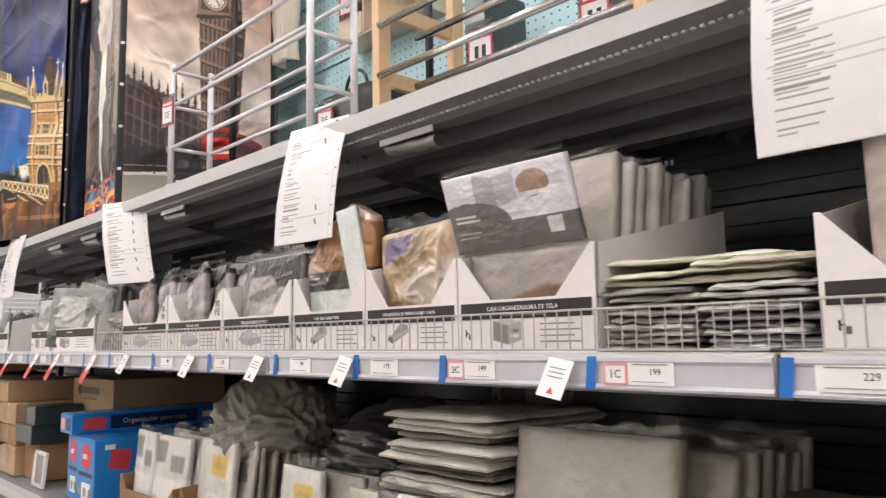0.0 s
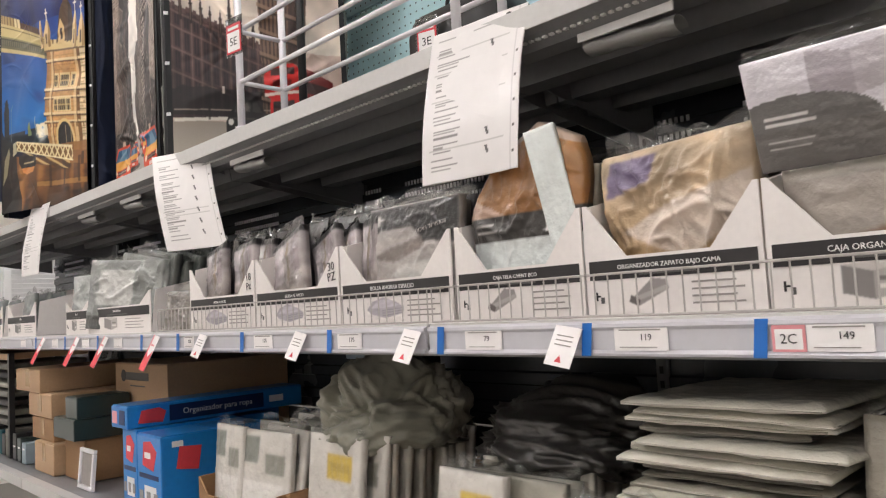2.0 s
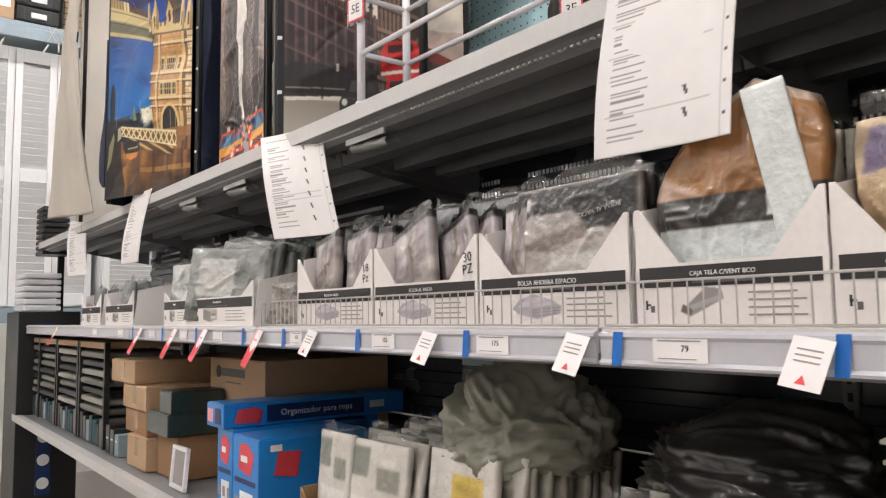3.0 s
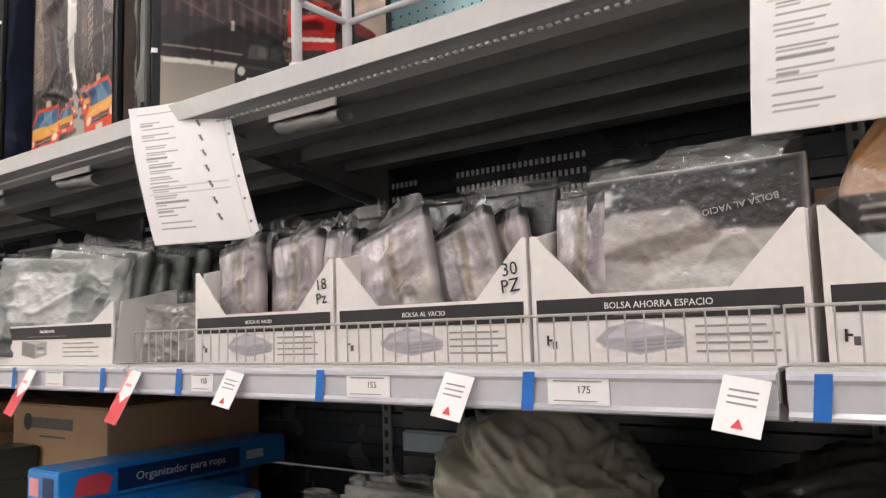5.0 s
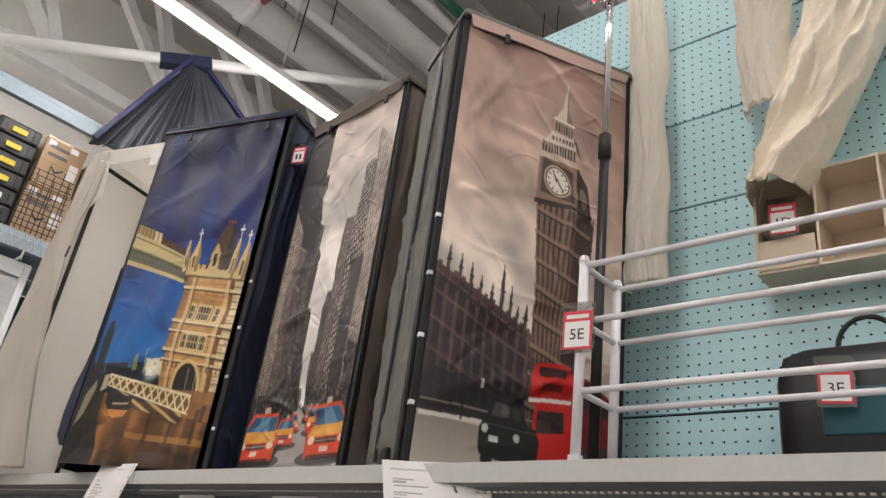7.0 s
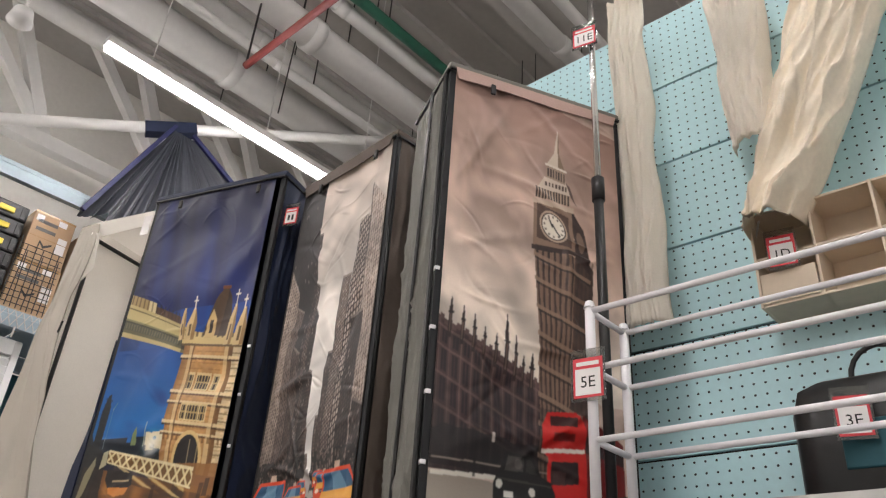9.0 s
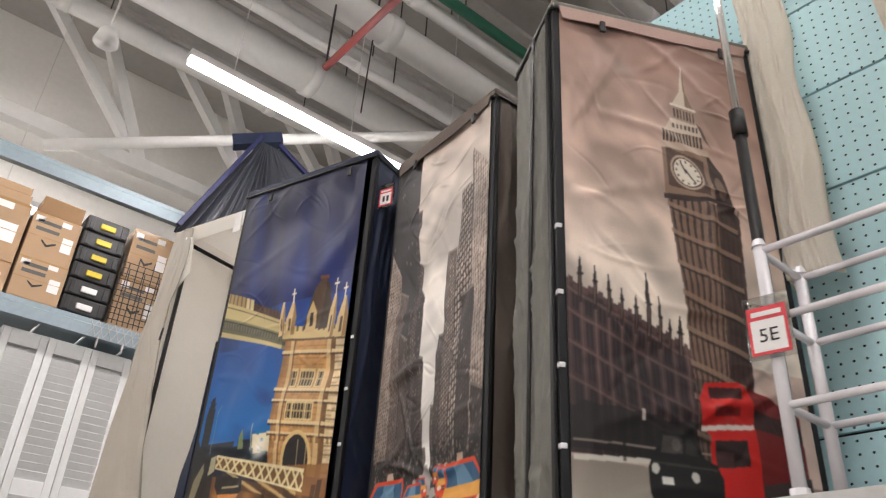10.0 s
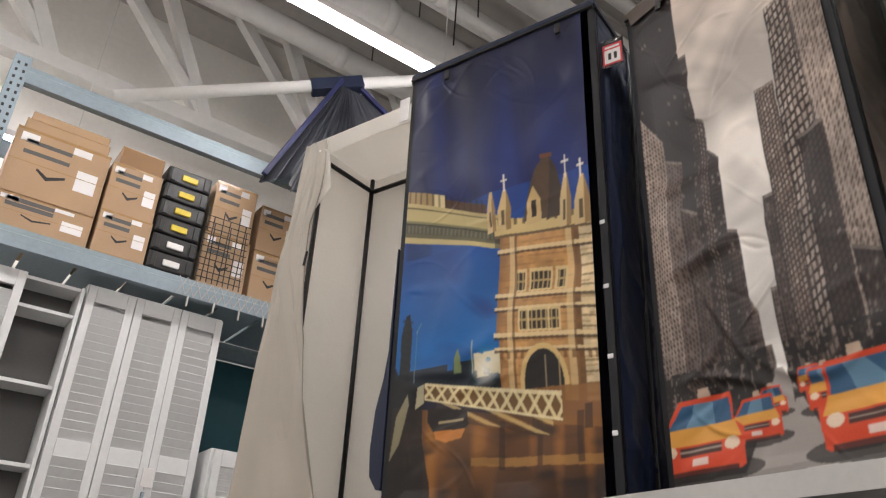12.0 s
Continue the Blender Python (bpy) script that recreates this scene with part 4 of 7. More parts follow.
M_NAVYTRIM = mat("navy_print_cloth", "#191d47", 0.62, 0, 260, 0.1, 0.12, big=5)
M_BBTRIM = mat("pinkish_cloth", "#b79a90", 0.7, 0, 260, 0.08, 0.15, big=5)
M_BLACKTRIM = mat("black_cloth", "#17181c", 0.7, 0, 260, 0.15, 0.15, big=5)
wardrobe((0.811, 2.296, DECK_U + 0.003), -27.0, 0.48, 0.24, 1.112, paint_clock_tower(), M_GREYCLOTH, M_BBTRIM, "fabric wardrobe with a clock tower and red bus print, grey sides", 21, 0, True)
wardrobe((0.946, 3.012, DECK_U + 0.003), -94.5, 0.442, 0.29, 1.095, paint_avenue(), M_BROWNCLOTH, M_BROWNCLOTH, "fabric wardrobe with a grey avenue and orange taxis print", 31, 9)
bridge = wardrobe((0.727, 3.56, DECK_U + 0.003), -71.6, 0.524, 0.29, 1.15, paint_bridge(), M_NAVYCLOTH, M_NAVYTRIM, "navy fabric wardrobe with a bridge at night print", 41, 1, False, True)

part("loose_flap", slab([(-0.004, 0.06), (-0.016, 0.062), (-0.036, 0.09), (-0.040, 0.15), (-0.034, 0.23), (-0.018, 0.30), (-0.010, 0.36), (-0.006, 0.62), (-0.004, 0.62)], -0.004, 0.004), M_NAVYCLOTH, bridge, "navy cloth edge curling out past its pole")
part("paper_tag", box(-0.034, -0.002, -0.01, -0.007, 1.00, 1.075, 0.001), M_PAPER, bridge, "blank white paper tag")

def open_wardrobe(origin, yaw, w, d, h):
    t = thing("fabric_wardrobe", pose(*origin, 0, 0, yaw), "open cream fabric wardrobe with its flap thrown aside", "wardrobe", "printed wardrobes")
    for px, py in ((0.01, 0.01), (w - 0.01, 0.01), (0.012, d - 0.012), (w - 0.012, d - 0.012)):
        part("pole", rod((px, py, 0), (px, py, h - 0.012), 0.008), M_BLACK, t, "black tubular steel pole", smooth=True)
    for a, b in (((0, 0.01, h - 0.06), (0.012, d - 0.02, h - 0.06)), ((0.01, d - 0.014, h - 0.065), (w, d - 0.014, h - 0.065)), ((w - 0.01, 0.01, h - 0.06), (w - 0.012, d, h - 0.06))):
        part("top_rod", rod(a, b, 0.008), M_BLACK, t, smooth=True)
    part("back_cover", box(0, w, d, d + 0.004, 0, h - 0.01), M_WHITECLOTH, t)
    part("side_cover", box(-0.012, -0.006, 0.0, d, 0, h - 0.01), M_WHITECLOTH, t)
    part("side_cover", box(w, w + 0.006, 0.0, d, 0, h - 0.01), M_WHITECLOTH, t)
    part("top_cover", box(-0.012, w + 0.008, -0.006, d + 0.004, h - 0.008, h, 0.003), M_WHITECLOTH, t)
    part("valance", slab([(-0.015, h - 0.075), (w * 0.5, h - 0.065), (w + 0.008, h - 0.08), (w + 0.008, h), (-0.015, h)], -0.012, -0.006), M_WHITECLOTH, t)

    def drape(u, v):
        return 0.012 * np.sin(u * 7 + v * 2.5) * (1.1 - v) + 0.010 * vnoise(u * 1.3, v * 2, 4, 51) + 0.006 * creases(u, v, 52, 12, 0.3, 0.05, 70)

    def flare(x, y, z):
        k = np.clip(1 - z / h, 0, 1)
        near, far = -0.016 - 0.055 * k, 0.062 + 0.03 * np.sin(np.clip(k / 0.28, 0, 1) * math.pi) + 0.19 * np.clip(k - 0.25, 0, 1) ** 1.7 * 1.9
        return near + x / 0.2 * (far - near), y - 0.012 - 0.05 * k, z
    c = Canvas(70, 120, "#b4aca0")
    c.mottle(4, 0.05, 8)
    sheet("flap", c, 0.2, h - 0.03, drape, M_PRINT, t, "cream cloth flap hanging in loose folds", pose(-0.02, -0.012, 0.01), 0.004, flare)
    part("folded_corner", slab([(0.03, h - 0.30), (0.105, h - 0.23), (0.075, h - 0.07), (0.03, h - 0.06)], -0.034, -0.030), M_WHITECLOTH, t, "corner of the flap folded back")
    part("zip_pull", rod((0.055, -0.055, h - 0.50), (0.062, -0.056, h - 0.455), 0.004, 8), M_BLACK, t)
    return t


open_wardrobe((0.76, 4.16, DECK_U + 0.003), -72, 0.5, 0.27, 1.27)


# ---- racks on the top shelf ----
def white_rack(x, y, z, w, d, h):
    t = thing("shoe_rack", S(x, y, z), "white enamelled metal shoe rack on the top shelf", "shoe rack")
    for px in (0.0, w):
        for py in (0.0, d):
            p = part("post", rod((px, py, 0), (px, py, h), 0.0085, 12), M_WHITEPAINT, t, smooth=True)
            part("foot", rod((px, py, 0), (px, py, 0.012), 0.012, 12), M_WHITEPAINT, p)
            part("end_cap", rod((px, py, h), (px, py, h + 0.012), 0.011, 10, 0.007), M_WHITEPAINT, p)
        for q in (0.115, 0.235, h - 0.006):
            part("side_bar", rod((px, 0, q), (px, d, q), 0.0055), M_WHITEPAINT, t, smooth=True)
    for q in (0.115, 0.235, h - 0.006):
        for py in (0.0, d):
            part("bar", rod((0, py, q), (w, py, q), 0.0055), M_WHITEPAINT, t, smooth=True)
    return t


white_rack(0.824, 1.93, DECK_U + 0.003, 0.70, 0.115, 0.345)


def pine_rack(x, y, z, w, d, h):
    t = thing("shoe_rack", S(x, y, z), "pine wood shoe rack with chrome tubes", "shoe rack")
    for px in (0.0, w - 0.022):
        for py in (0.0, d):
            part("post", box(px, px + 0.022, py, py + 0.03, 0, h, 0.002), M_PINE, t)
        for q in (0.06, 0.2):
            part("rail", box(px + 0.003, px + 0.019, 0.03, d, q, q + 0.03, 0.002), M_PINE, t)
    for q in (0.075, 0.175, 0.3):
        for py in (0.015, d * 0.55):
            part("tube", rod((0.02, py - 0.012, q), (w - 0.02, py - 0.012, q), 0.007, 12), M_CHROME, t, "polished chrome tube", smooth=True)
    return t


pine_rack(0.83, 1.025, DECK_U + 0.003, 0.60, 0.20, 0.36)


def price_card(m, body, size=0.05, big=1.3):
    t = thing("price_card", m, "small red-bordered price card in a clear holder", "price card", "price cards")
    w, h = size, size * big
    part("holder", box(-w / 2 - 0.004, w / 2 + 0.004, 0, 0.0012, -h - 0.006, 0.016), M_CLEAR, t)
    part("card", box(-w / 2, w / 2, -0.001, -0.0002, -h, 0), M_RED, t)
    part("field", box(-w / 2 + 0.004, w / 2 - 0.004, -0.0016, -0.0012, -h + 0.004, -h * 0.28), M_PAPER, t)
    if body:
        text(body, size * 0.52, M_INK, t, 0, -0.002, -h * 0.63)
    else:
        for q in (-0.22, 0.08):
            part("print_bar", box(w * q, w * (q + 0.16), -0.0022, -0.0017, -h * 0.78, -h * 0.46), M_INK, t)
    bm = box(-w * 0.38, w * 0.38, -0.0016, -0.0012, -h * 0.2, -h * 0.1)
    part("print_line", bm, M_WHITEINK, t)
    return t


price_card(S(0.812, 1.93, 2.185, 0, 8), "5E", 0.052)
price_card(S(0.925, 3.045, 2.955, 0, 20), "", 0.045)


# ---- ceiling fittings ----
def tube_lamp(x0, x1, y, z):
    t = thing("ceiling_lamp", pose(x0, y, z), "long white linear tube lamp under the roof", "lamp", "linear lamps")
    n = x1 - x0
    part("housing", box(0, n, -0.04, 0.04, 0.035, 0.09, 0.006), M_PIPE, t)
    part("diffuser", box(0.01, n - 0.01, -0.035, 0.035, 0.0, 0.034, 0.01), M_TUBE, t)
    for q in (0.3, n / 2, n - 0.3):
        part("hanger", rod((q, 0, 0.09), (q, 0, 7.44 - z), 0.004, 6), M_PIPE, t)


tube_lamp(0.86, 3.3, 5.33, 4.95)
# Unseen fill rows over the aisle, guessed and added to brighten the shelf fronts.
for yy, row in ((-2.2, (-5.6, -2.7)), (1.6, (-4.9, -2.0)), (5.33, (-5.6, -2.7))):
    for xx in row:
        tube_lamp(xx, xx + 2.4, yy, 4.95)
tube_lamp(-1.7, 0.7, 7.95, 4.9)
# Two more unseen lamps beyond the shelving, added at guessed places.
for yy in (1.2, -2.2):
    tube_lamp(1.4, 3.8, yy, 4.95)


# ---- goods on the middle shelf ----
def flat_print(name, x0, x1, z0, z1, y, material, parent):
    return part(name, box(x0, x1, y - 0.0006, y, z0, z1), material, parent)


def logo(parent, x, z, s, y):
    """A trade mark, as plain dark blocks."""
    flat_print("mark", x, x + 0.22 * s, z, z + s, y, M_INK, parent)
    flat_print("mark", x + 0.22 * s, x + 0.6 * s, z + 0.42 * s, z + 0.62 * s, y, M_INK, parent)
    flat_print("mark", x + 0.62 * s, x + 1.1 * s, z - 0.3 * s, z + 0.4 * s, y, M_MIDINK, parent)


def tray(yhi, ylo, words, kind, size=0.0095, peak=0.143, note="", depth=0.36, lip=0.075):
    w = yhi - ylo
    t = thing("display_tray", S(0.775, yhi, DECK_M + 0.003), "white cardboard display tray with a black title strip", "display tray", "display trays")
    k = min(0.07, w * 0.26)
    part("front_panel", slab([(0, 0), (w, 0), (w, peak), (w - 0.006, peak), (w - k, lip), (k, lip), (0.006, peak), (0, peak)], -0.0015, 0.0015), M_CARD, t)
    for x0 in (0.0, w - 0.003):
        bm = slab([(0.0, 0), (depth, 0), (depth, peak + 0.075), (0.012, peak)], 0, 0.003)
        part("side_panel", bm, M_CARD, t, m=pose(x0 + 0.003, 0.0016, 0, 0, 0, 90))
    part("back_panel", box(0.004, w - 0.004, depth - 0.004, depth, 0.001, peak + 0.07), M_KRAFT2, t)
    part("base", box(0.004, w - 0.004, 0.002, depth - 0.005, 0.0, 0.003), M_KRAFT2, t)
    strip = part("title_strip", box(0.006, w - 0.006, -0.0026, -0.0016, lip - 0.028, lip - 0.004), M_INK, t)
    text(words, size * 0.78, M_WHITEINK, strip, w / 2, -0.0032, lip - 0.0135)
    if w > 0.2:
        flat_print("text_line", w * 0.34, w * 0.66, lip - 0.0245, lip - 0.0215, -0.0028, M_MIDINK, strip)
    y = -0.0018
    logo(t, w * 0.06, lip * 0.28, 0.011, y)
    c = Canvas(60, 36, "#e4dedb")
    if kind == "towel":
        c.poly([(0.0, 0.45), (0.15, 0.8), (0.45, 0.98), (0.8, 0.75), (1.0, 0.5), (0.97, 0.25), (0.5, 0.05), (0.1, 0.25)], "#a9a3aa")
        c.poly([(0.1, 0.5), (0.3, 0.85), (0.6, 0.88), (0.9, 0.6), (0.5, 0.5)], "#c0bac2")
        for k in range(3):
            c.poly([(0.42, 0.14 + 0.12 * k), (0.96, 0.26 + 0.1 * k), (0.96, 0.29 + 0.1 * k), (0.42, 0.17 + 0.12 * k)], "#7d777d")
        c.mottle(7, 0.14, 3)
    elif kind == "box":
        c.poly([(0.1, 0.2), (0.55, 0.02), (0.55, 0.75), (0.1, 0.95)], "#7f7a78")
        c.poly([(0.55, 0.02), (0.95, 0.2), (0.95, 0.9), (0.55, 0.75)], "#a39d9a")
        c.poly([(0.1, 0.95), (0.55, 0.75), (0.95, 0.9), (0.5, 1.0)], "#bdb7b3")
        c.rect(0.62, 0.88, 0.3, 0.42, "#d5d0cc")
        c.rect(0.62, 0.88, 0.5, 0.6, "#6d6866")
    else:
        c.poly([(0.02, 0.25), (0.25, 0.1), (0.98, 0.62), (0.92, 0.92), (0.6, 0.98)], "#8f8987")
        c.poly([(0.02, 0.25), (0.25, 0.1), (0.3, 0.3), (0.08, 0.48)], "#5d5553")
        c.poly([(0.3, 0.3), (0.98, 0.62), (0.92, 0.75), (0.2, 0.42)], "#a8a29f")
    c.soft(1)
    sheet("picture", c, w * 0.34 if kind == "towel" else w * 0.25, lip * 0.5, lambda u, v: u * 0, M_MATTE, t, "grey printed picture of the goods", pose(w * 0.26, y - 0.0004, lip * 0.12))
    for i, q in enumerate((0.037, 0.029, 0.021, 0.013)):
        flat_print("text_line", w * 0.63, w * (0.86 + 0.04 * (i % 2)), q, q + 0.0022, y, M_GREYINK, t)
    if note:
        for i, ln in enumerate(note.split("/")):
            text(ln, 0.022, M_INK, t, w - 0.022, -0.0028, peak - 0.035 - 0.019 * i, name="handwriting", turn=6)
    return t


tray(0.212, -0.06, "CAJA ORGANIZADORA DE TELA", "box")
tray(0.742, 0.488, "CAJA ORGANIZADORA DE TELA", "box", 0.0115)
tray(0.975, 0.745, "ORGANIZADOR ZAPATO BAJO CAMA", "roll", 0.010)
tray(1.212, 0.979, "CAJA TELA C/VENT BCO", "roll", 0.0095)
tray(1.507, 1.222, "BOLSA AHORRA ESPACIO", "towel", 0.0125)
tray(1.806, 1.512, "BOLSA AL VACIO", "towel", 0.011, note="30/PZ")
tray(2.112, 1.812, "BOLSA AL VACIO", "towel", 0.0095, note="18/Pz")
tray(2.80, 2.345, "ORGANIZADOR", "box", 0.010, 0.11)
tray(3.01, 2.805, "BOLSA", "box", 0.009, 0.10)
tray(3.70, 3.34, "BOLSA", "box", 0.010, 0.12)
tray(4.08, 3.78, "BOLSA", "box", 0.010, 0.12)


def bulge(seed, amp, crease=0.004):
    """Face of a filled bag: fat in the middle, with sharp film creases running across it."""
    def f(u, v):
        e = np.clip(np.minimum(np.minimum(u, 1 - u), np.minimum(v, 1 - v)) * 6, 0, 1)
        w = 0.3 * vnoise(u, v, 3, seed + 5)
        r1 = 1 - np.abs(vnoise(u + w, v + w, 5, seed) - 0.5) * 2
        r2 = 1 - np.abs(vnoise(u * 1.3 - w, v * 0.8 + w, 12, seed + 1) - 0.5) * 2
        return 0.55 * amp * np.sqrt(e) * (0.75 + 0.5 * vnoise(u, v, 3, seed + 3)) + 0.45 * crease * (1.3 * r1 ** 4 + 0.7 * r2 ** 4 - 0.4) * (0.35 + 0.65 * e)
    return f


def cv_lilac(seed):
    c = Canvas(44, 60, "#b7aeb2")
    c.grad(0, 1, "#a89f98", "#b5aeb2")
    c.rect(0.12, 0.42, 0.5, 0.95, "#d0cacf")
    c.rect(0.55, 0.64, 0.45, 1.0, "#988a7c")
    c.rect(0.72, 0.95, 0.5, 0.95, "#9a8f94")
    c.ell(0.5, 0.22, 0.42, 0.16, "#c8bdb6")
    c.rect(0.1, 0.9, 0.14, 0.17, "#857b78", 0.7)
    c.rect(0, 1, 0.93, 1, "#2c2a2c")
    c.mottle(7, 0.35, seed)
    c.mottle(3, 0.3, seed + 1)
    c.c = c.c * np.array((0.80, 0.78, 0.76))
    c.soft(1)
    return c


def cv_vacuum(seed):
    c = Canvas(72, 66, "#cfc7c3")
    c.grad(0, 0.8, "#b3a9a4", "#c9c1bd")
    c.poly([(0, 1), (0, 0.78), (0.5, 0.80), (0.62, 0.66), (1, 0.62), (1, 1)], "#232124")
    c.poly([(0.05, 0.56), (0.3, 0.5), (0.66, 0.62), (0.6, 0.7), (0.2, 0.62)], "#8d827c")
    c.ell(0.64, 0.40, 0.34, 0.10, "#d9d6d1")
    c.ell(0.64, 0.24, 0.38, 0.10, "#cbc8c2")
    c.ell(0.64, 0.10, 0.40, 0.07, "#bdb9b3")
    for q in (0.31, 0.165):
        c.rect(0.28, 0.99, q, q + 0.022, "#837b77", 0.85)
    c.rect(0.08, 0.13, 0.84, 0.93, "#d8d5d2")
    c.rect(0.13, 0.19, 0.88, 0.90, "#d8d5d2")
    c.mottle(8, 0.2, seed)
    c.c = c.c * 0.72
    c.soft(1)
    return c


def cv_brown(seed):
    c = Canvas(66, 84, "#8a5c34")
    c.grad(0.3, 1, "#8e5f36", "#a97a4c")
    c.mottle(5, 0.3, seed)
    c.rect(0, 1, 0.4, 0.54, "#3b3836")
    c.rect(0, 1, 0, 0.4, "#d5dad9")
    c.poly([(0, 0.54), (0, 0.69), (0.35, 0.54)], "#b99a86")
    c.rect(0.72, 0.88, 0.43, 0.51, "#d3cfcb")
    c.rect(0.08, 0.3, 0.45, 0.465, "#b5b0ac")
    c.rect(0.08, 0.26, 0.49, 0.505, "#b5b0ac")
    c.rect(0, 1, 0.94, 1, "#cfc4bb", 0.6)
    return c


def cv_gold(seed):
    c = Canvas(72, 76, "#b79a72")
    c.grad(0, 1, "#a07f52", "#c4ae93")
    c.mottle(4, 0.35, seed)
    c.poly([(0.12, 0.5), (0.5, 0.3), (0.98, 0.55), (0.98, 0.75), (0.4, 0.62)], "#d2c2b4")
    c.poly([(0.05, 0.72), (0.35, 0.78), (0.4, 0.96), (0.08, 0.95)], "#776a86")
    c.rect(0.02, 0.2, 0.02, 0.05, "#e4dcd2")
    c.rect(0.02, 0.2, 0.07, 0.10, "#e4dcd2")
    c.rect(0.02, 0.2, 0.12, 0.15, "#e4dcd2")
    c.mottle(9, 0.18, seed + 3)
    c.soft(1)
    return c


def cv_box_upper(seed):
    c = Canvas(110, 70, "#e2dde4")
    c.poly([(0.28, 0.62), (0.45, 0.52), (0.45, 0.9), (0.28, 0.97)], "#b3abb2")
    c.poly([(0.45, 0.52), (0.62, 0.6), (0.62, 0.95), (0.45, 0.9)], "#c4bdc3")
    c.ell(0.75, 0.75, 0.12, 0.16, "#a88a7a")
    c.rect(0.66, 0.86, 0.6, 0.66, "#e5e0e2")
    c.ell(0.18, 0.34, 0.36, 0.30, "#6d6a68")
    c.rect(0, 1, 0.0, 0.36, "#6b6764")
    c.rect(0.06, 0.25, 0.46, 0.49, "#dcd9d6")
    c.rect(0.06, 0.28, 0.40, 0.43, "#dcd9d6")
    c.rect(0.06, 0.26, 0.26, 0.275, "#b8b4b0")
    c.rect(0.06, 0.24, 0.20, 0.215, "#b8b4b0")
    c.rect(0.8, 0.9, 0.14, 0.32, "#d6d2cf")
    c.mottle(6, 0.06, seed)
    return c


def cv_box_lower(seed):
    c = Canvas(50, 40, "#a19890")
    c.grad(0, 1, "#8a8078", "#a89f97")
    c.poly([(0.12, 0.40), (0.7, 0.62), (0.95, 0.55), (0.9, 0.36), (0.16, 0.3)], "#7a5a48")
    c.rect(0, 1, 0.9, 1, "#cfc9c1")
    c.mottle(6, 0.18, seed)
    c.soft(1)
    return c


def cv_plain(col, seed, amount=0.15):
    c = Canvas(34, 44, col)
    c.mottle(5, amount, seed)
    return c


def cv_pink(seed):
    c = Canvas(40, 50, "#b9a9a0")
    c.mottle(5, 0.3, seed)
    c.ell(0.6, 0.3, 0.35, 0.16, "#c79f8c")
    c.rect(0, 1, 0.9, 1, "#cac4bf")
    c.mottle(14, 0.2, seed + 1)
    return c


def cv_sticker(seed, note=True):
    c = Canvas(46, 64, "#cfcac3")
    c.mottle(5, 0.08, seed)
    if note:
        c.rect(0.38, 0.86, 0.68, 0.86, "#cdb04e")
        c.rect(0.45, 0.8, 0.74, 0.8, "#a98f3c", 0.6)
        c.ell(0.5, 0.3, 0.4, 0.22, "#e3dfda")
    else:
        c.rect(0.0, 0.4, 0.7, 0.95, "#7d8078")
        c.rect(0.1, 0.9, 0.2, 0.55, "#e1ddd8")
        c.rect(0.55, 0.9, 0.62, 0.8, "#8b8a80")
    c.soft(1)
    return c


def pack(m, w, h, d, cv, label, seed, group="bagged goods", seal_mat=None, material=None, amp=0.008, name="bagged_pack", shape=None, crease=0.004, seal=0.02):
    o = sheet(name, cv, w, h, bulge(seed, amp, crease), material or M_FILM, None, "", m @ pose(-w / 2, 0, 0), d, shape)
    if seal:
        top = Canvas(18, 5, "#cccccc")

        def f(u, v):
            return 0.006 * (vnoise(u, v, 9, seed) - 0.5) + 0.006 * v * (vnoise(u, v, 5, seed + 4) - 0.5)

        def ragged(x, y, z):
            return x, y, z * (0.45 + 1.0 * vnoise(x / w, x * 0, 7, seed + 6))
        sheet("film_seal", top, w * 0.98, seal, f, seal_mat or M_CLEAR, o, "crumpled dark bag top" if seal_mat else "clear crimped film edge", pose(w * 0.01, d * 0.4, h - 0.002), 0.0, ragged)
    return tagged(o, label, "packaged goods", group)


def row_of_packs(yc, x0, n, step, w, h, d, makers, label, lean, seed, z=DECK_M + 0.007, jig=0.5, amp=0.007, material=None):
    """Packs stood one behind the other from the front of the shelf to its back."""
    rs = random.Random(seed)
    for i in range(n):
        cv = makers[min(i, len(makers) - 1)]
        pack(S(x0 + i * step, yc + rs.uniform(-1, 1) * 0.006 * jig * 2, z, lean + rs.uniform(-3, 3) * jig, rs.uniform(-4, 4) * jig), w * rs.uniform(0.96, 1.03), h * rs.uniform(0.95, 1.03), d, cv, label, seed * 31 + i, material=material, amp=amp)


# box tray: tall packs with a folded-out upper half, more packs behind
row_of_packs(0.615, 0.815, 9, 0.034, 0.235, 0.272, 0.017, [cv_plain("#b3aaa0", 3, 0.12), cv_plain("#cfc8c1", 4, 0.2)], "clear-bagged grey fabric storage box folded flat", -8, 5, jig=1.0, amp=0.012)
pack(S(0.792, 0.617, DECK_M + 0.008, 2), 0.215, 0.145, 0.012, cv_box_lower(3), "bagged fabric storage box with a brown picture", 61)
pack(S(0.775, 0.622, DECK_M + 0.15, 18), 0.235, 0.118, 0.01, cv_box_upper(5), "bagged fabric storage box with a grey and white printed card", 62, crease=0.002)
# golden and brown bedding bags
row_of_packs(0.86, 0.825, 6, 0.04, 0.19, 0.21, 0.014, [cv_plain("#8d8172", 9, 0.25), cv_plain("#7d756a", 8, 0.2)], "smoky bagged shoe organiser", -4, 7)
pack(S(0.815, 0.855, DECK_M + 0.008, 3), 0.205, 0.205, 0.02, cv_gold(12), "crumpled clear bag with a golden beige organiser", 71, amp=0.022, crease=0.02, shape=lambda x, y, z: (x + 0.006 * np.sin(z * 30), y, z * (1 + 0.25 * (x - 0.1))))
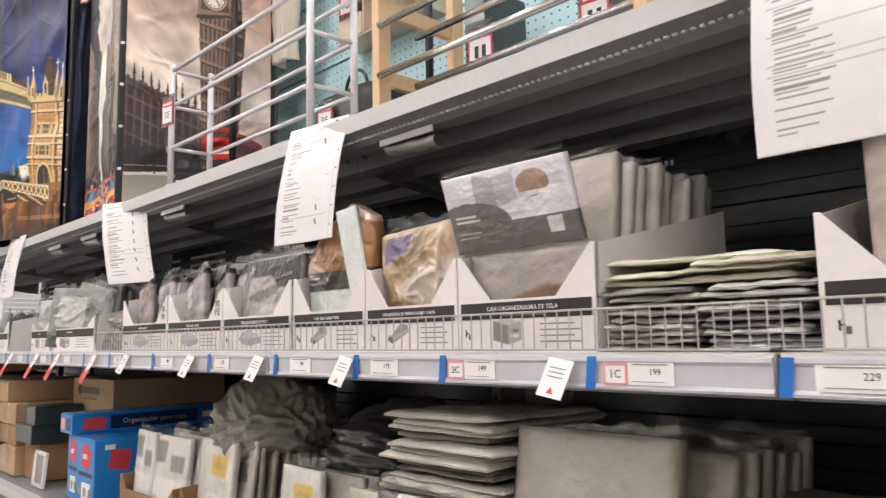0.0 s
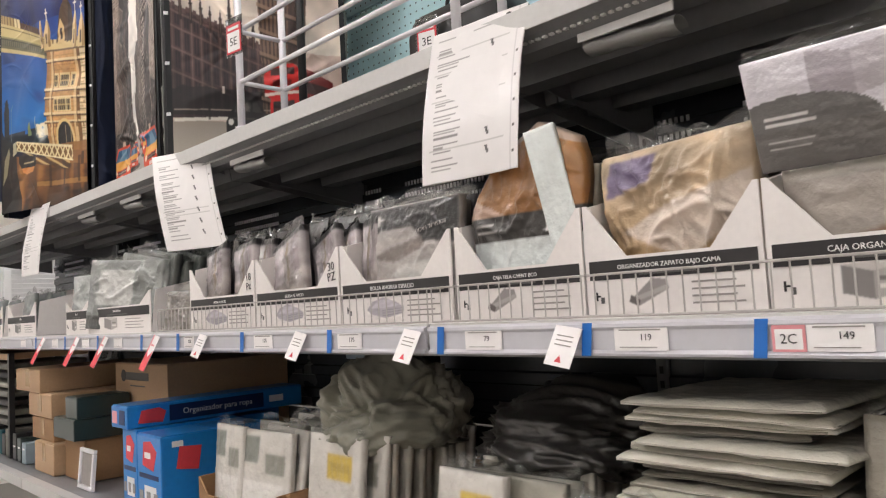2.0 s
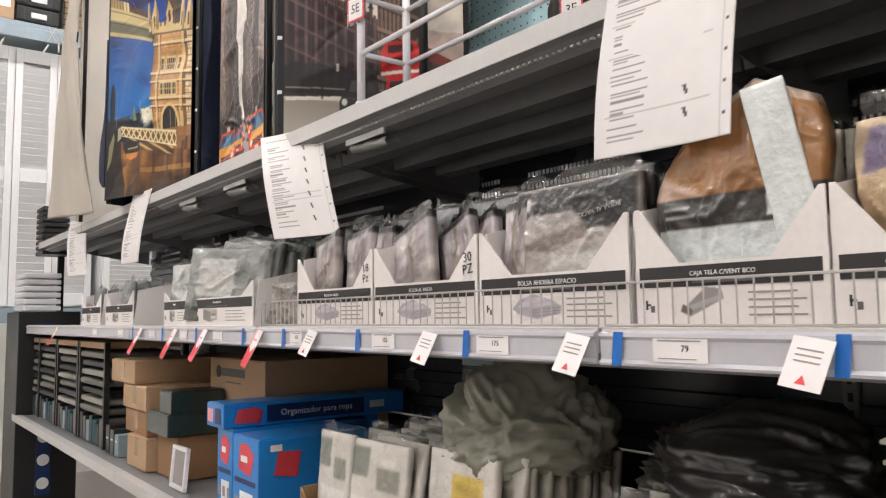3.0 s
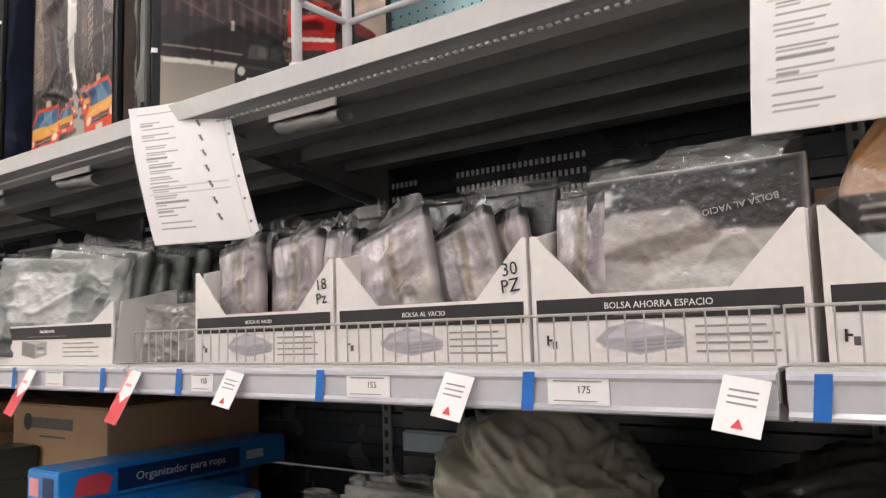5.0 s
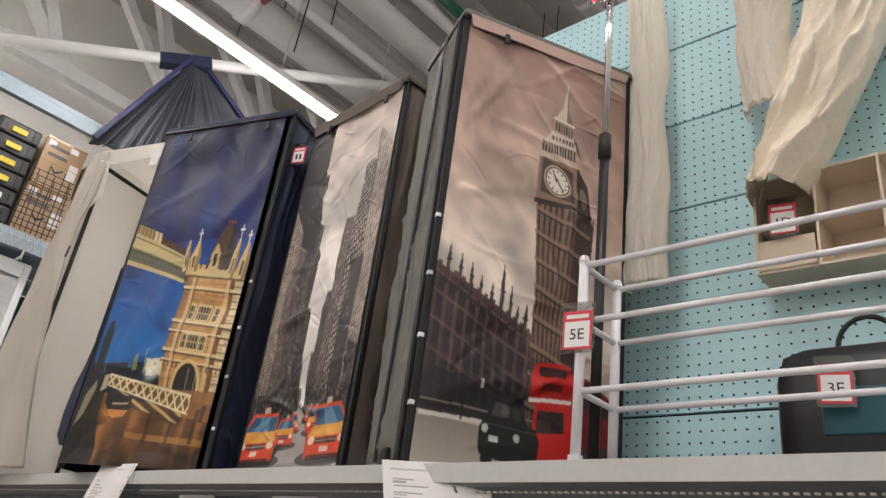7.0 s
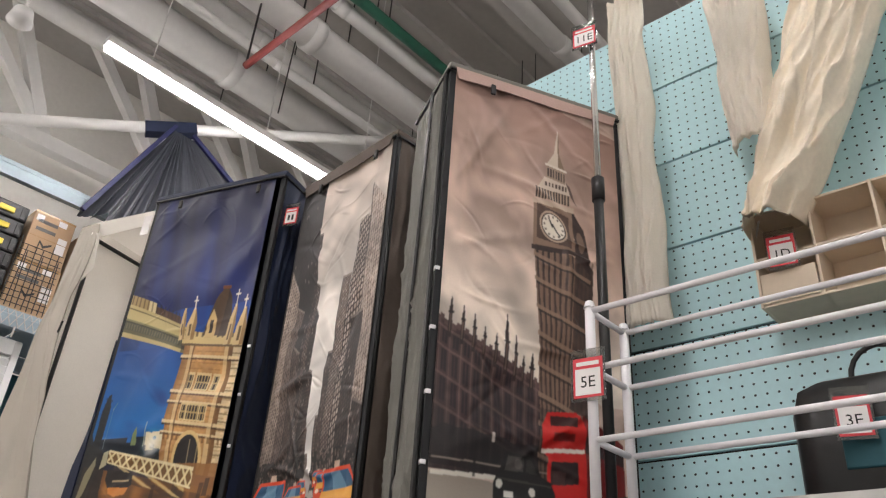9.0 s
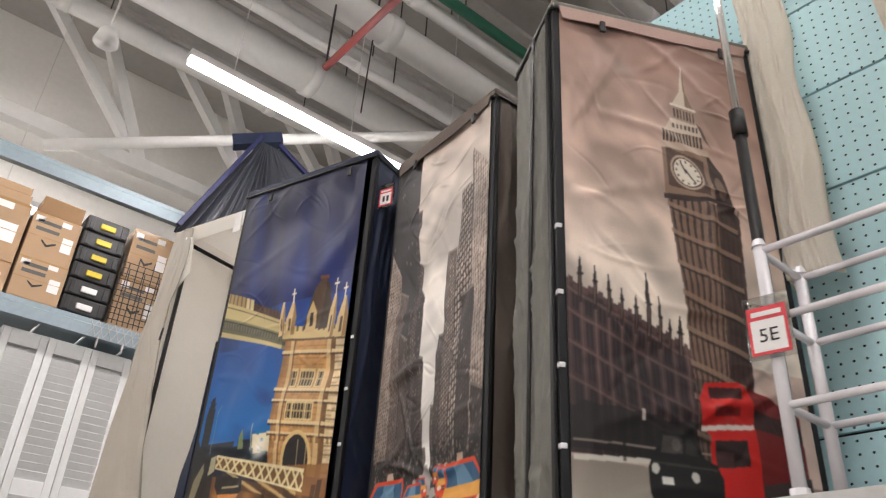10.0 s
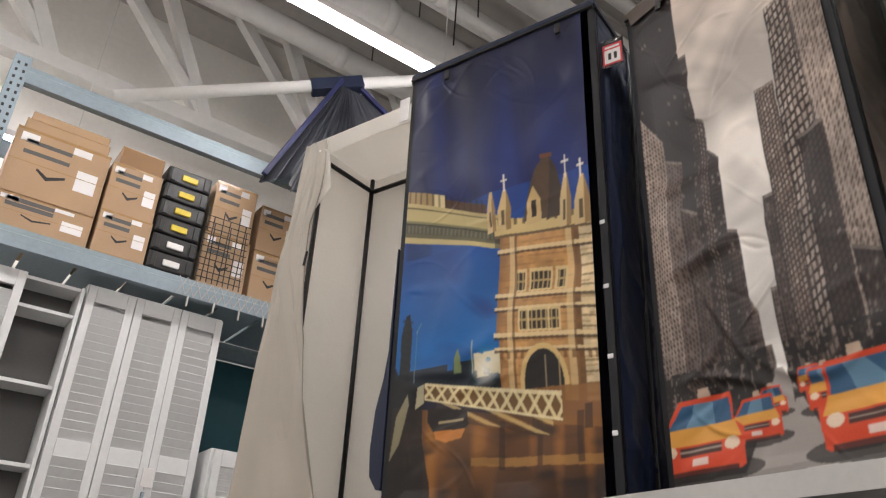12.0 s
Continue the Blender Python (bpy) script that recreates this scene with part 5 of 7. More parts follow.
row_of_packs(1.08, 0.83, 7, 0.036, 0.17, 0.215, 0.014, [cv_plain("#8f887b", 19, 0.25), cv_plain("#a09a8e", 18, 0.2)], "smoky bagged fabric box", -4, 8)
def slump(w, h):
    """A soft bag that narrows and rounds towards its top."""
    def f(x, y, z):
        k = np.clip(z / h - 0.55, 0, 1) / 0.45
        return w / 2 + (x - w / 2) * (1 - 0.34 * k ** 2) + 0.02 * k, y + 0.02 * k, z - 0.035 * k * np.abs(x / w - 0.55) * 2
    return f


pack(S(0.812, 1.095, DECK_M + 0.008, 4), 0.205, 0.275, 0.022, cv_brown(13), "bagged brown and white fabric box with a dark band", 72, amp=0.022, crease=0.014, shape=slump(0.205, 0.275), seal=0)
pack(S(0.80, 1.0, DECK_M + 0.02, 2, 16) @ pose(0, 0, 0, 0, -11, 0), 0.045, 0.25, 0.012, cv_plain("#dde2e0", 23, 0.05), "folded white felt panel in a bag", 73, amp=0.003, crease=0.001, seal=0)
# vacuum bags
row_of_packs(1.37, 0.825, 6, 0.035, 0.23, 0.205, 0.013, [cv_vacuum(16), cv_plain("#3a373a", 8, 0.3)], "black-topped vacuum storage bag pack", -6, 9)
vac = pack(S(0.792, 1.335, DECK_M + 0.008, -3), 0.225, 0.195, 0.015, cv_vacuum(15), "black-topped vacuum storage bag pack with a towel picture", 74, amp=0.006, crease=0.0045)
text("BOLSA AL VACIO", 0.0095, M_GREYINK, vac, 0.165, -0.0095, 0.150, turn=188)
pack(S(0.80, 1.465, DECK_M + 0.008, -4, -20), 0.075, 0.185, 0.012, cv_lilac(17), "lilac vacuum bag pack leaning in its tray", 75)
for i, (yc, tl, ww) in enumerate(((1.715, -16, 0.15), (1.60, -20, 0.11), (1.56, -14, 0.07))):
    pack(S(0.798 + 0.02 * i, yc, DECK_M + 0.008, -6, -10) @ pose(0, 0, 0, 0, tl, 0), ww, 0.19, 0.016, cv_lilac(30 + i), "lilac and beige vacuum bag pack leaning in its tray", 80 + i, amp=0.011, crease=0.008, seal=0.022, seal_mat=M_BAGTOP)
for i, (yc, tl, ww) in enumerate(((2.035, -9, 0.11), (1.93, -5, 0.115), (1.865, 2, 0.06))):
    pack(S(0.798 + 0.012 * i, yc, DECK_M + 0.008, -5, -8) @ pose(0, 0, 0, 0, tl, 0), ww, 0.19, 0.016, cv_lilac(40 + i), "lilac and beige vacuum bag pack in its tray", 85 + i, amp=0.011, crease=0.008, seal=0.022, seal_mat=M_BAGTOP)
row_of_packs(1.65, 0.86, 6, 0.036, 0.25, 0.215, 0.012, [cv_plain("#2b292c", 51, 0.3)], "dark smoky vacuum bag pack", -8, 10, jig=1.2)
row_of_packs(1.96, 0.86, 6, 0.036, 0.26, 0.215, 0.012, [cv_plain("#302e30", 53, 0.3)], "dark smoky vacuum bag pack", -8, 11, jig=1.2)
# clear and black packs farther along
for i in range(8):
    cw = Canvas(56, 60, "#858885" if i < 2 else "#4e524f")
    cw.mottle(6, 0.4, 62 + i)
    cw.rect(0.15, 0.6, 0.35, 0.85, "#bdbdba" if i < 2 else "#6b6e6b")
    cw.rect(0, 1, 0, 0.2, "#3a3b3a")
    cw.soft(1)
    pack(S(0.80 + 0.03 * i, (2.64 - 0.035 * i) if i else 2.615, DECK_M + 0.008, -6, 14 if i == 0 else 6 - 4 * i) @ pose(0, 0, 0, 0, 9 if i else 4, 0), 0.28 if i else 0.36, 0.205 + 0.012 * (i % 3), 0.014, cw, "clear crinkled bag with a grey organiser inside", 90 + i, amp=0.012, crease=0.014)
for i in range(3):
    pack(S(0.80 + 0.03 * i, 2.90 - 0.03 * i, DECK_M + 0.008, -4, 10), 0.19, 0.18, 0.014, cv_plain("#a9acaa", 70 + i, 0.35), "clear crinkled bag with a grey organiser inside", 100 + i, amp=0.012, crease=0.012)
    pack(S(0.80 + 0.04 * i, 3.54 - 0.02 * i, DECK_M + 0.008, -4, -8), 0.26, 0.15, 0.014, cv_plain("#8b918f", 74 + i, 0.35), "clear crinkled bag with a grey organiser inside", 104 + i, amp=0.012, crease=0.012)
    pack(S(0.80 + 0.04 * i, 3.94 - 0.02 * i, DECK_M + 0.008, -4, -8), 0.25, 0.14, 0.014, cv_plain("#7b807e", 77 + i, 0.35), "clear crinkled bag with a grey organiser inside", 108 + i, amp=0.012, crease=0.012)
pack(S(0.785, 2.20, DECK_M + 0.004, -10, 12), 0.12, 0.10, 0.03, cv_plain("#8b8580", 79, 0.35), "small crumpled clear bag beside the trays", 112, amp=0.018, crease=0.02)
# printed bag in the tray nearest the start
pack(S(0.797, 0.065, DECK_M + 0.008, 2), 0.2, 0.255, 0.02, cv_pink(81), "bagged organiser with a beige and pink print", 113, amp=0.012)
row_of_packs(0.07, 0.835, 4, 0.04, 0.22, 0.24, 0.014, [cv_plain("#8d847c", 82, 0.2)], "smoky bagged fabric box", -4, 12)


def flat_pile(yc, x, z, w, d, n, step, cols, seed, label, jit=0.012, turn=0.0):
    """Flat bags lying on one another, each one a folded slab with two visible layers at its edge."""
    rs = random.Random(seed)
    for i in range(n):
        c = Canvas(44, 30, cols[i % len(cols)])
        c.mottle(6, 0.14, seed + i)
        th = step * rs.uniform(0.8, 0.96)

        def f(u, v, k=seed * 7 + i, th=th):
            e = np.clip(np.minimum(np.minimum(u, 1 - u) * 26, np.minimum(v, 1 - v) * 26), 0, 1)
            r = 1 - np.abs(vnoise(u, v, 7, k) - 0.5) * 2
            return th * 0.5 * np.sqrt(e) + 0.0035 * (vnoise(u * 2, v, 4, k) - 0.5) + 0.002 * r ** 4 * e
        m = S(x + rs.uniform(0, jit), yc + w / 2 + rs.uniform(-1, 1) * jit, z + i * step + th * 0.5, 0, turn + rs.uniform(-3, 3)) @ pose(0, 0, 0, -90 + rs.uniform(-1.2, 1.2), rs.uniform(-1.0, 1.0), 0)
        o = sheet("folded_pack", c, w * rs.uniform(0.94, 1.03), d, f, M_FILM, None, "", m, th * 0.42)
        tagged(o, label, "packaged goods", "flat bags")
        c2 = Canvas(20, 4, cols[(i + 1) % len(cols)])
        sheet("inner_fold", c2, w * 0.95, 0.02, lambda u, v, k=i: 0.002 * vnoise(u, v, 6, k), M_FILM, o, "", pose(0.006, th * 0.2, -0.003), th * 0.1)


flat_pile(0.42, 0.775, DECK_M + 0.004, 0.125, 0.26, 9, 0.0085, ["#aaa79e", "#c7c3ba", "#8d8a82"], 21, "flat clear-bagged grey packs in a pile")
flat_pile(0.285, 0.775, DECK_M + 0.004, 0.125, 0.26, 9, 0.0085, ["#77777a", "#a7a5a4", "#c4c1bb"], 22, "flat clear-bagged grey packs in a pile")
flat_pile(0.36, 0.785, DECK_M + 0.084, 0.25, 0.26, 2, 0.0085, ["#d9d3bf"], 23, "flat cream fabric pack on top of a pile", turn=5)
flat_pile(0.29, 0.78, DECK_M + 0.102, 0.16, 0.24, 1, 0.009, ["#d3ccb6"], 24, "flat cream fabric pack on top of a pile", turn=-6)
flat_pile(0.36, 0.79, DECK_M + 0.112, 0.24, 0.24, 1, 0.009, ["#ddd8c6"], 25, "flat cream fabric pack on top of a pile", turn=7)


# wire guards along the shelf edge
def wire_guard(yhi, ylo, h=0.052):
    w = yhi - ylo
    t = thing("wire_guard", S(0.746, yhi, DECK_M + 0.0045), "thin grey wire guard along the shelf edge", "wire guard", "wire guards")
    for q in (0.0015, h):
        part("rail", rod((0, 0, q), (w, 0, q), 0.0016, 6), M_WIRE, t)
    for xx in (0, w):
        part("return_wire", rod((xx, 0, h), (xx, 0.05, h), 0.0016, 6), M_WIRE, t)
    proto = rod((0, 0, 0.0015), (0, 0, h), 0.0011, 5)
    me = bpy.data.meshes.new("wire")
    proto.to_mesh(me)
    proto.free()
    me.materials.append(M_WIRE)
    n = int(w / 0.0195)
    for i in range(n + 1):
        link("wire", me, None, t, m=pose(w * i / n, 0, 0))


wire_guard(2.235, 1.25)
wire_guard(1.24, 0.255)
wire_guard(0.24, -0.74)


# price labels, blue tape and hanging tickets on the rail
def shelf_label(y, w, body, code=""):
    t = thing("shelf_label", S(0.7362, y, 1.4665), "white printed price label in the shelf rail", "price label", "shelf labels")
    part("paper", box(-w / 2, w / 2, -0.0006, 0.0, -0.014, 0.014), M_PAPER, t)
    if body:
        text(body, 0.0105, M_INK, t, w * 0.1, -0.001, 0.001)
    flat_print("text_line", -w * 0.4, w * 0.38, 0.009, 0.0105, -0.0007, M_GREYINK, t)
    flat_print("text_line", -w * 0.4, w * 0.3, -0.0105, -0.0095, -0.0007, M_GREYINK, t)
    if code:
        part("code_card", box(-w / 2 - 0.034, -w / 2 - 0.001, -0.0006, 0, -0.0145, 0.0145), M_PINK, t)
        part("field", box(-w / 2 - 0.031, -w / 2 - 0.004, -0.0012, -0.0007, -0.012, 0.008), M_PAPER, t)
        text(code, 0.014, M_INK, t, -w / 2 - 0.0175, -0.0016, -0.002)


for y, w, body, code in ((1.438, 0.068, "175", ""), (0.879, 0.07, "119", ""), (1.128, 0.07, "79", ""), (0.664, 0.06, "149", "2C"), (0.39, 0.06, "199", "1C"), (0.165, 0.085, "229", ""),
                         (1.72, 0.07, "155", ""), (2.045, 0.05, "155", ""), (2.47, 0.06, "", ""), (2.72, 0.06, "", ""), (3.0, 0.06, "", ""), (3.35, 0.06, "", ""), (3.7, 0.06, "", "")):
    shelf_label(y, w, body, code)


def tape(y, lean):
    o = part("tape_strip", slab([(-0.007, -0.021), (0.007, -0.021), (0.007 + lean, 0.019), (-0.007 + lean, 0.019)], -0.0004, 0.0), M_BLUE, None, "", S(0.7347, y, 1.4665))
    tagged(o, "strip of blue tape stuck across the shelf rail", "tape", "blue tapes")


for y in (1.215, 1.497, 1.803, 2.102, 2.312, 0.741, 0.955, 0.474, 0.237, 2.62, 2.9, 3.2):
    tape(y, 0.004)


def ticket(y, red):
    """A bent card ticket that hangs from the rail and leans out into the aisle."""
    t = thing("hanging_ticket", S(0.7335, y, 1.4815, -24, 0) @ pose(0, 0, 0, 0, 9, 0), ("red and white card ticket hanging from the shelf rail" if red else "white card ticket with a red triangle hanging from the shelf rail"), "ticket", "hanging tickets")
    h, w = (0.088, 0.036) if red else (0.052, 0.042)
    part("card", box(-w / 2, w / 2, -0.0008, 0, -h, 0, 0.0002), M_PAPER, t)
    if red:
        part("red_field", slab([(-w / 2, -h), (w / 2, -h), (w / 2, -h * 0.42), (0, -h * 0.62), (-w / 2, -h * 0.42)], -0.0014, -0.0009), M_RED, t)
        part("red_border", slab([(-w / 2, -h * 0.42), (-w / 2 + 0.006, -h * 0.45), (-w / 2 + 0.006, 0), (-w / 2, 0)], -0.0014, -0.0009), M_PINK, t)
        flat_print("text_line", -w * 0.25, w * 0.25, -h * 0.3, -h * 0.25, -0.0009, M_PINK, t)
    else:
        part("triangle", slab([(-0.0055, -h + 0.005), (0.0055, -h + 0.005), (0, -h + 0.014)], -0.0014, -0.0009), M_RED, t)
        for q in (0.012, 0.018, 0.024):
            flat_print("text_line", -w * 0.32, w * 0.3, -q - 0.0016, -q, -0.0009, M_GREYINK, t)


for y in (1.272, 1.58, 1.965, 0.977, 0.515):
    ticket(y, False)
for y in (2.21, 2.545, 2.775, 3.1, 4.35):
    ticket(y, True)


# list sheets hanging from the top shelf
def list_sheet(y, x, z, w, h, shear, lean, turn, seed, mark="", dashes=True):
    c = Canvas(96, 128, "#e9e5e4")
    rs = random.Random(seed)
    v = 0.86
    while v > 0.08:
        a = 0.1 + 0.02 * rs.random()
        c.rect(a, a + rs.uniform(0.18, 0.34), v, v + 0.009, "#8f8b8a")
        if rs.random() < 0.6:
            c.rect(a, a + rs.uniform(0.1, 0.25), v - 0.018, v - 0.009, "#a09c9a")
        if rs.random() < 0.5:
            c.rect(0.08, 0.86, v + 0.018, v + 0.021, "#c3bfbd")
        v -= 0.045
    c.rect(0.08, 0.7, 0.93, 0.938, "#a5a1a0")
    if dashes:
        for k in range(7):
            c.poly([(0.66, 0.84 - k * 0.11), (0.685, 0.84 - k * 0.11), (0.705, 0.79 - k * 0.11), (0.68, 0.79 - k * 0.11)], "#4c4a49")
    for k in range(6):
        c.rect(0.945, 0.965, 0.1 + k * 0.15, 0.115 + k * 0.15, "#55514f")
    c.rect(0.925, 0.93, 0, 1, "#cfcbca")

    def f(u, v):
        return 0.012 * np.sin((1 - v) * 2.6) + 0.006 * (u - 0.5) ** 2 + 0.003 * vnoise(u, v, 3, seed)

    def sh(px, py, pz):
        return px + shear * (1 - pz / h), py, pz
    o = sheet("list_sheet", c, w, h, f, M_FILMPAPER, None, "", S(x, y, z, 0, turn) @ pose(0, 0, 0, lean, 0, 0) @ pose(0, 0, -h), 0.0015, sh)
    tagged(o, "printed list in a clear sleeve hanging from the top shelf", "paper sheet", "list sheets")
    if mark:
        text(mark, 0.03, M_INK, o, w * 0.83, -0.004, h * 0.93)


list_sheet(1.25, 0.793, 1.945, 0.183, 0.245, -0.012, -6, 5, 3, "2")
list_sheet(2.305, 0.775, 1.938, 0.205, 0.255, 0.09, -6, 16, 4)
list_sheet(3.42, 0.793, 1.955, 0.17, 0.25, -0.05, -4, 4, 5, "", False)
list_sheet(4.45, 0.793, 1.965, 0.20, 0.255, 0.06, -4, 10, 6, "", False)
list_sheet(0.262, 0.79, 1.95, 0.21, 0.25, -0.004, -2, 0, 7, "", False)


# grey plastic roll holders under the top shelf
for y in (1.0, 2.0, 2.68, 3.05):
    o = thing("ticket_holder", S(0.83, y, DECK_U - 0.062), "rolled clear plastic ticket holder under the shelf lip", "ticket holder", "ticket holders")
    roll = bmesh.new()
    rings = []
    for i in range(9):
        r = 0.014 + 0.002 * math.sin(i * 1.9)
        rings.append([roll.verts.new((0.14 * i / 8, 0.025 + 1.3 * r * math.cos(a * math.pi / 7), -0.004 + 0.8 * r * math.sin(a * math.pi / 7) - 0.001 * i)) for a in range(13)])
    for p, q in zip(rings, rings[1:]):
        for a in range(12):
            roll.faces.new((p[a], p[a + 1], q[a + 1], q[a]))
    part("roll", roll, M_MILKY, o, "curled milky plastic sheet", smooth=True)
    part("clip", box(-0.003, 0.143, 0.0, 0.004, 0.0, 0.012), M_DECK, o)
# dark stacked trays at the back of the middle shelf
t = thing("plastic_rack", S(0.95, 3.12, DECK_M + 0.003), "black slatted plastic rack stood on the shelf", "rack")
for i in range(9):
    part("slat", box(0, 0.26, 0.02 + 0.008 * (i % 2), 0.14, 0.02 + i * 0.028, 0.034 + i * 0.028, 0.004), M_BLACK, t)
for xx in (0.01, 0.24):
    part("side_post", box(xx, xx + 0.012, 0.08, 0.1, 0, 0.27), M_BLACK, t)


# ---- goods on the lower shelf ----
ZL = DECK_L + 0.004


def carton(yhi, ylo, x, d, z0, z1, material, label, tape_mat=None, name="carton"):
    t = thing(name, S(x, yhi, z0), label, "box", "cartons")
    w, h = yhi - ylo, z1 - z0
    part("body", box(0, w, 0, d, 0, h, 0.003), material, t)
    part("flap", box(0.003, w - 0.003, 0.004, d / 2 - 0.002, h, h + 0.0025), material, t)
    part("flap", box(0.003, w - 0.003, d / 2 + 0.002, d - 0.004, h, h + 0.0025), material, t)
    if tape_mat:
        part("tape", box(w * 0.42, w * 0.58, -0.0006, 0, h - 0.06, h), tape_mat, t)
    return t


M_TAPE = mat("brown_parcel_tape", "#b08d63", 0.25, 0, 60, 0.08, 0.03, 0.4)
b = carton(3.08, 2.66, 0.95, 0.42, ZL, 1.382, M_KRAFT2, "large brown cardboard carton with a dark printed mark")
flat_print("mark", 0.06, 0.28, 0.305, 0.33, -0.0002, M_MIDINK, b)
part("mark", rod((0.075, -0.0002, 0.318), (0.075, -0.0012, 0.318), 0.02, 20), M_INK, b)
flat_print("text_line", 0.13, 0.25, 0.285, 0.289, -0.0002, M_MIDINK, b)
# blue cartons
b = carton(2.64, 2.525, 0.775, 0.56, 1.226, 1.286, M_BBOX, "long blue carton of clothes rails lying on its side")
side = part("title_panel", box(0.0, 0.30, 0, 0.0008, 0, 0.044), M_NAVYINK, b, m=pose(0.116, 0.12, 0.008, 0, 0, 90))
text("Organizador para ropa", 0.024, M_WHITEINK, side, 0.15, -0.0006, 0.022)
part("mark", slab([(0, 0.004), (0.07, 0), (0.08, 0.03), (0.06, 0.042), (0.01, 0.038)], 0, 0.0008), M_RED, b, m=pose(0.116, 0.03, 0.008, 0, 0, 90))
flat_print("mark", 0.01, 0.045, 0.012, 0.046, -0.0002, M_PINK, b)
flat_print("mark", 0.06, 0.10, 0.01, 0.05, -0.0002, M_NAVYINK, b)
part("mark", box(0, 0.05, 0, 0.0008, 0, 0.02), M_WHITEINK, b, m=pose(0.116, 0.44, 0.02, 0, 0, 90))
for k, (yh, yl, x, zt, tn) in enumerate(((2.60, 2.50, 0.79, 1.222, 0), (2.46, 2.31, 0.775, 1.222, 0))):
    b = carton(yh, yl, x, 0.3, ZL, zt, M_BBOX, "upright blue carton with red marks and white pictures")
    w = yh - yl
    part("mark", slab([(w * 0.25, 0.12), (w * 0.7, 0.11), (w * 0.85, 0.16), (w * 0.6, 0.185), (w * 0.3, 0.18)], -0.001, -0.0002), M_RED, b)
    flat_print("mark", w * 0.35, w * 0.6, 0.14, 0.155, -0.0011, M_WHITEINK, b)
    flat_print("picture", w * 0.3, w * 0.8, 0.02, 0.07, -0.0002, M_WHITEINK, b)
    flat_print("text_line", w * 0.1, w * 0.9, 0.088, 0.1, -0.0002, M_NAVYINK, b)
    part("mark", slab([(0.04, 0.11), (0.1, 0.1), (0.11, 0.16), (0.05, 0.165)], 0, 0.0008), M_RED, b, m=pose(w + 0.001, 0.0, 0.005, 0, 0, 90))
    for q in (0.2, 0.5, 0.8):
        flat_print("picture", w * (q - 0.1), w * (q + 0.06), 0.03, 0.055, -0.0009, M_GREYINK, b)
    part("mark", box(0.03, 0.06, 0, 0.0008, 0.17, 0.185), M_WHITEINK, b, m=pose(w + 0.001, 0.0, 0.0, 0, 0, 90))
part("fill", box(0, 0.13, 0.0, 0.2, 0, 0.195, 0.003), M_BBOX, carton(2.64, 2.61, 1.0, 0.3, ZL, 1.222, M_BBOX, "upright blue carton behind the others"))
# dark green and brown cartons
carton(3.04, 2.93, 0.775, 0.165, 1.225, 1.29, M_GREENBOX, "small dark green carton in shiny wrap")
carton(3.13, 2.93, 0.765, 0.175, 1.158, 1.222, M_GREENBOX, "small dark green carton in shiny wrap")
carton(3.60, 3.31, 0.775, 0.45, 1.290, 1.368, M_KRAFT2, "flat brown carton on top of a stack", M_TAPE)
carton(3.46, 3.20, 0.78, 0.36, 1.208, 1.286, M_KRAFT2, "brown carton in a stack", M_TAPE)
carton(3.44, 3.20, 0.785, 0.36, 1.128, 1.204, M_KRAFT, "brown carton in a stack", M_TAPE)
carton(3.36, 3.15, 0.77, 0.34, ZL, 1.124, M_KRAFT2, "tall brown carton at the foot of a stack", M_TAPE)
carton(3.13, 2.94, 0.80, 0.14, ZL, 1.154, M_KRAFT, "brown carton standing under dark green ones")
t = thing("photo_frame", S(0.765, 2.91, ZL, -5), "white and grey picture frame standing against cartons", "picture frame")
for a in ((0, 0.12, 0, 0.012), (0, 0.12, 0.108, 0.12)):
    part("frame_bar", box(a[0], a[1], 0, 0.012, a[2], a[3], 0.002), M_WHITEPAINT, t)
for a in (0.0, 0.108):
    part("frame_bar", box(a, a + 0.012, 0, 0.012, 0.0125, 0.1075, 0.002), M_WHITEPAINT, t)
part("picture", box(0.0125, 0.1075, 0.006, 0.009, 0.0125, 0.1075), M_GREYINK, t)


def open_carton(yhi, ylo, x, d, h, label):
    t = thing("open_carton", S(x, yhi, ZL), label, "box", "open cartons")
    w = yhi - ylo
    part("front", slab([(0, 0), (w, 0), (w, h), (w - 0.04, h * 0.72), (0.04, h * 0.72), (0, h)], 0, 0.004), M_KRAFT, t)
    for xx in (0.004, w):
        part("side", slab([(0, 0), (d, 0), (d, h * 1.1), (0.0, h)], 0, 0.004), M_KRAFT, t, m=pose(xx, 0.004, 0, 0, 0, 90))
    part("back", box(0.005, w - 0.005, d - 0.002, d + 0.002, 0, h * 1.1), M_KRAFT, t)
    part("base", box(0.005, w - 0.005, 0.005, d - 0.003, 0, 0.004), M_KRAFT, t)


open_carton(2.10, 1.76, 0.775, 0.42, 0.13, "open brown carton full of bagged packs")
open_carton(1.72, 1.38, 0.775, 0.42, 0.14, "open brown carton full of bagged packs")
open_carton(1.345, 1.02, 0.78, 0.42, 0.13, "open brown carton full of bagged packs")
row_of_packs(1.62, 0.80, 1, 0.03, 0.17, 0.25, 0.014, [cv_sticker(5)], "white bagged pack with a yellow sticker", -5, 41, z=ZL + 0.008)
row_of_packs(1.60, 0.83, 9, 0.028, 0.2, 0.25, 0.012, [cv_sticker(6, False), cv_plain("#b9b5aa", 7, 0.2)], "clear-bagged pack of hangers and cloth", -6, 42, z=ZL + 0.008)
row_of_packs(2.02, 0.795, 1, 0.03, 0.13, 0.24, 0.014, [cv_sticker(9, False)], "bagged pack with a printed photo card", -5, 43, z=ZL + 0.008)
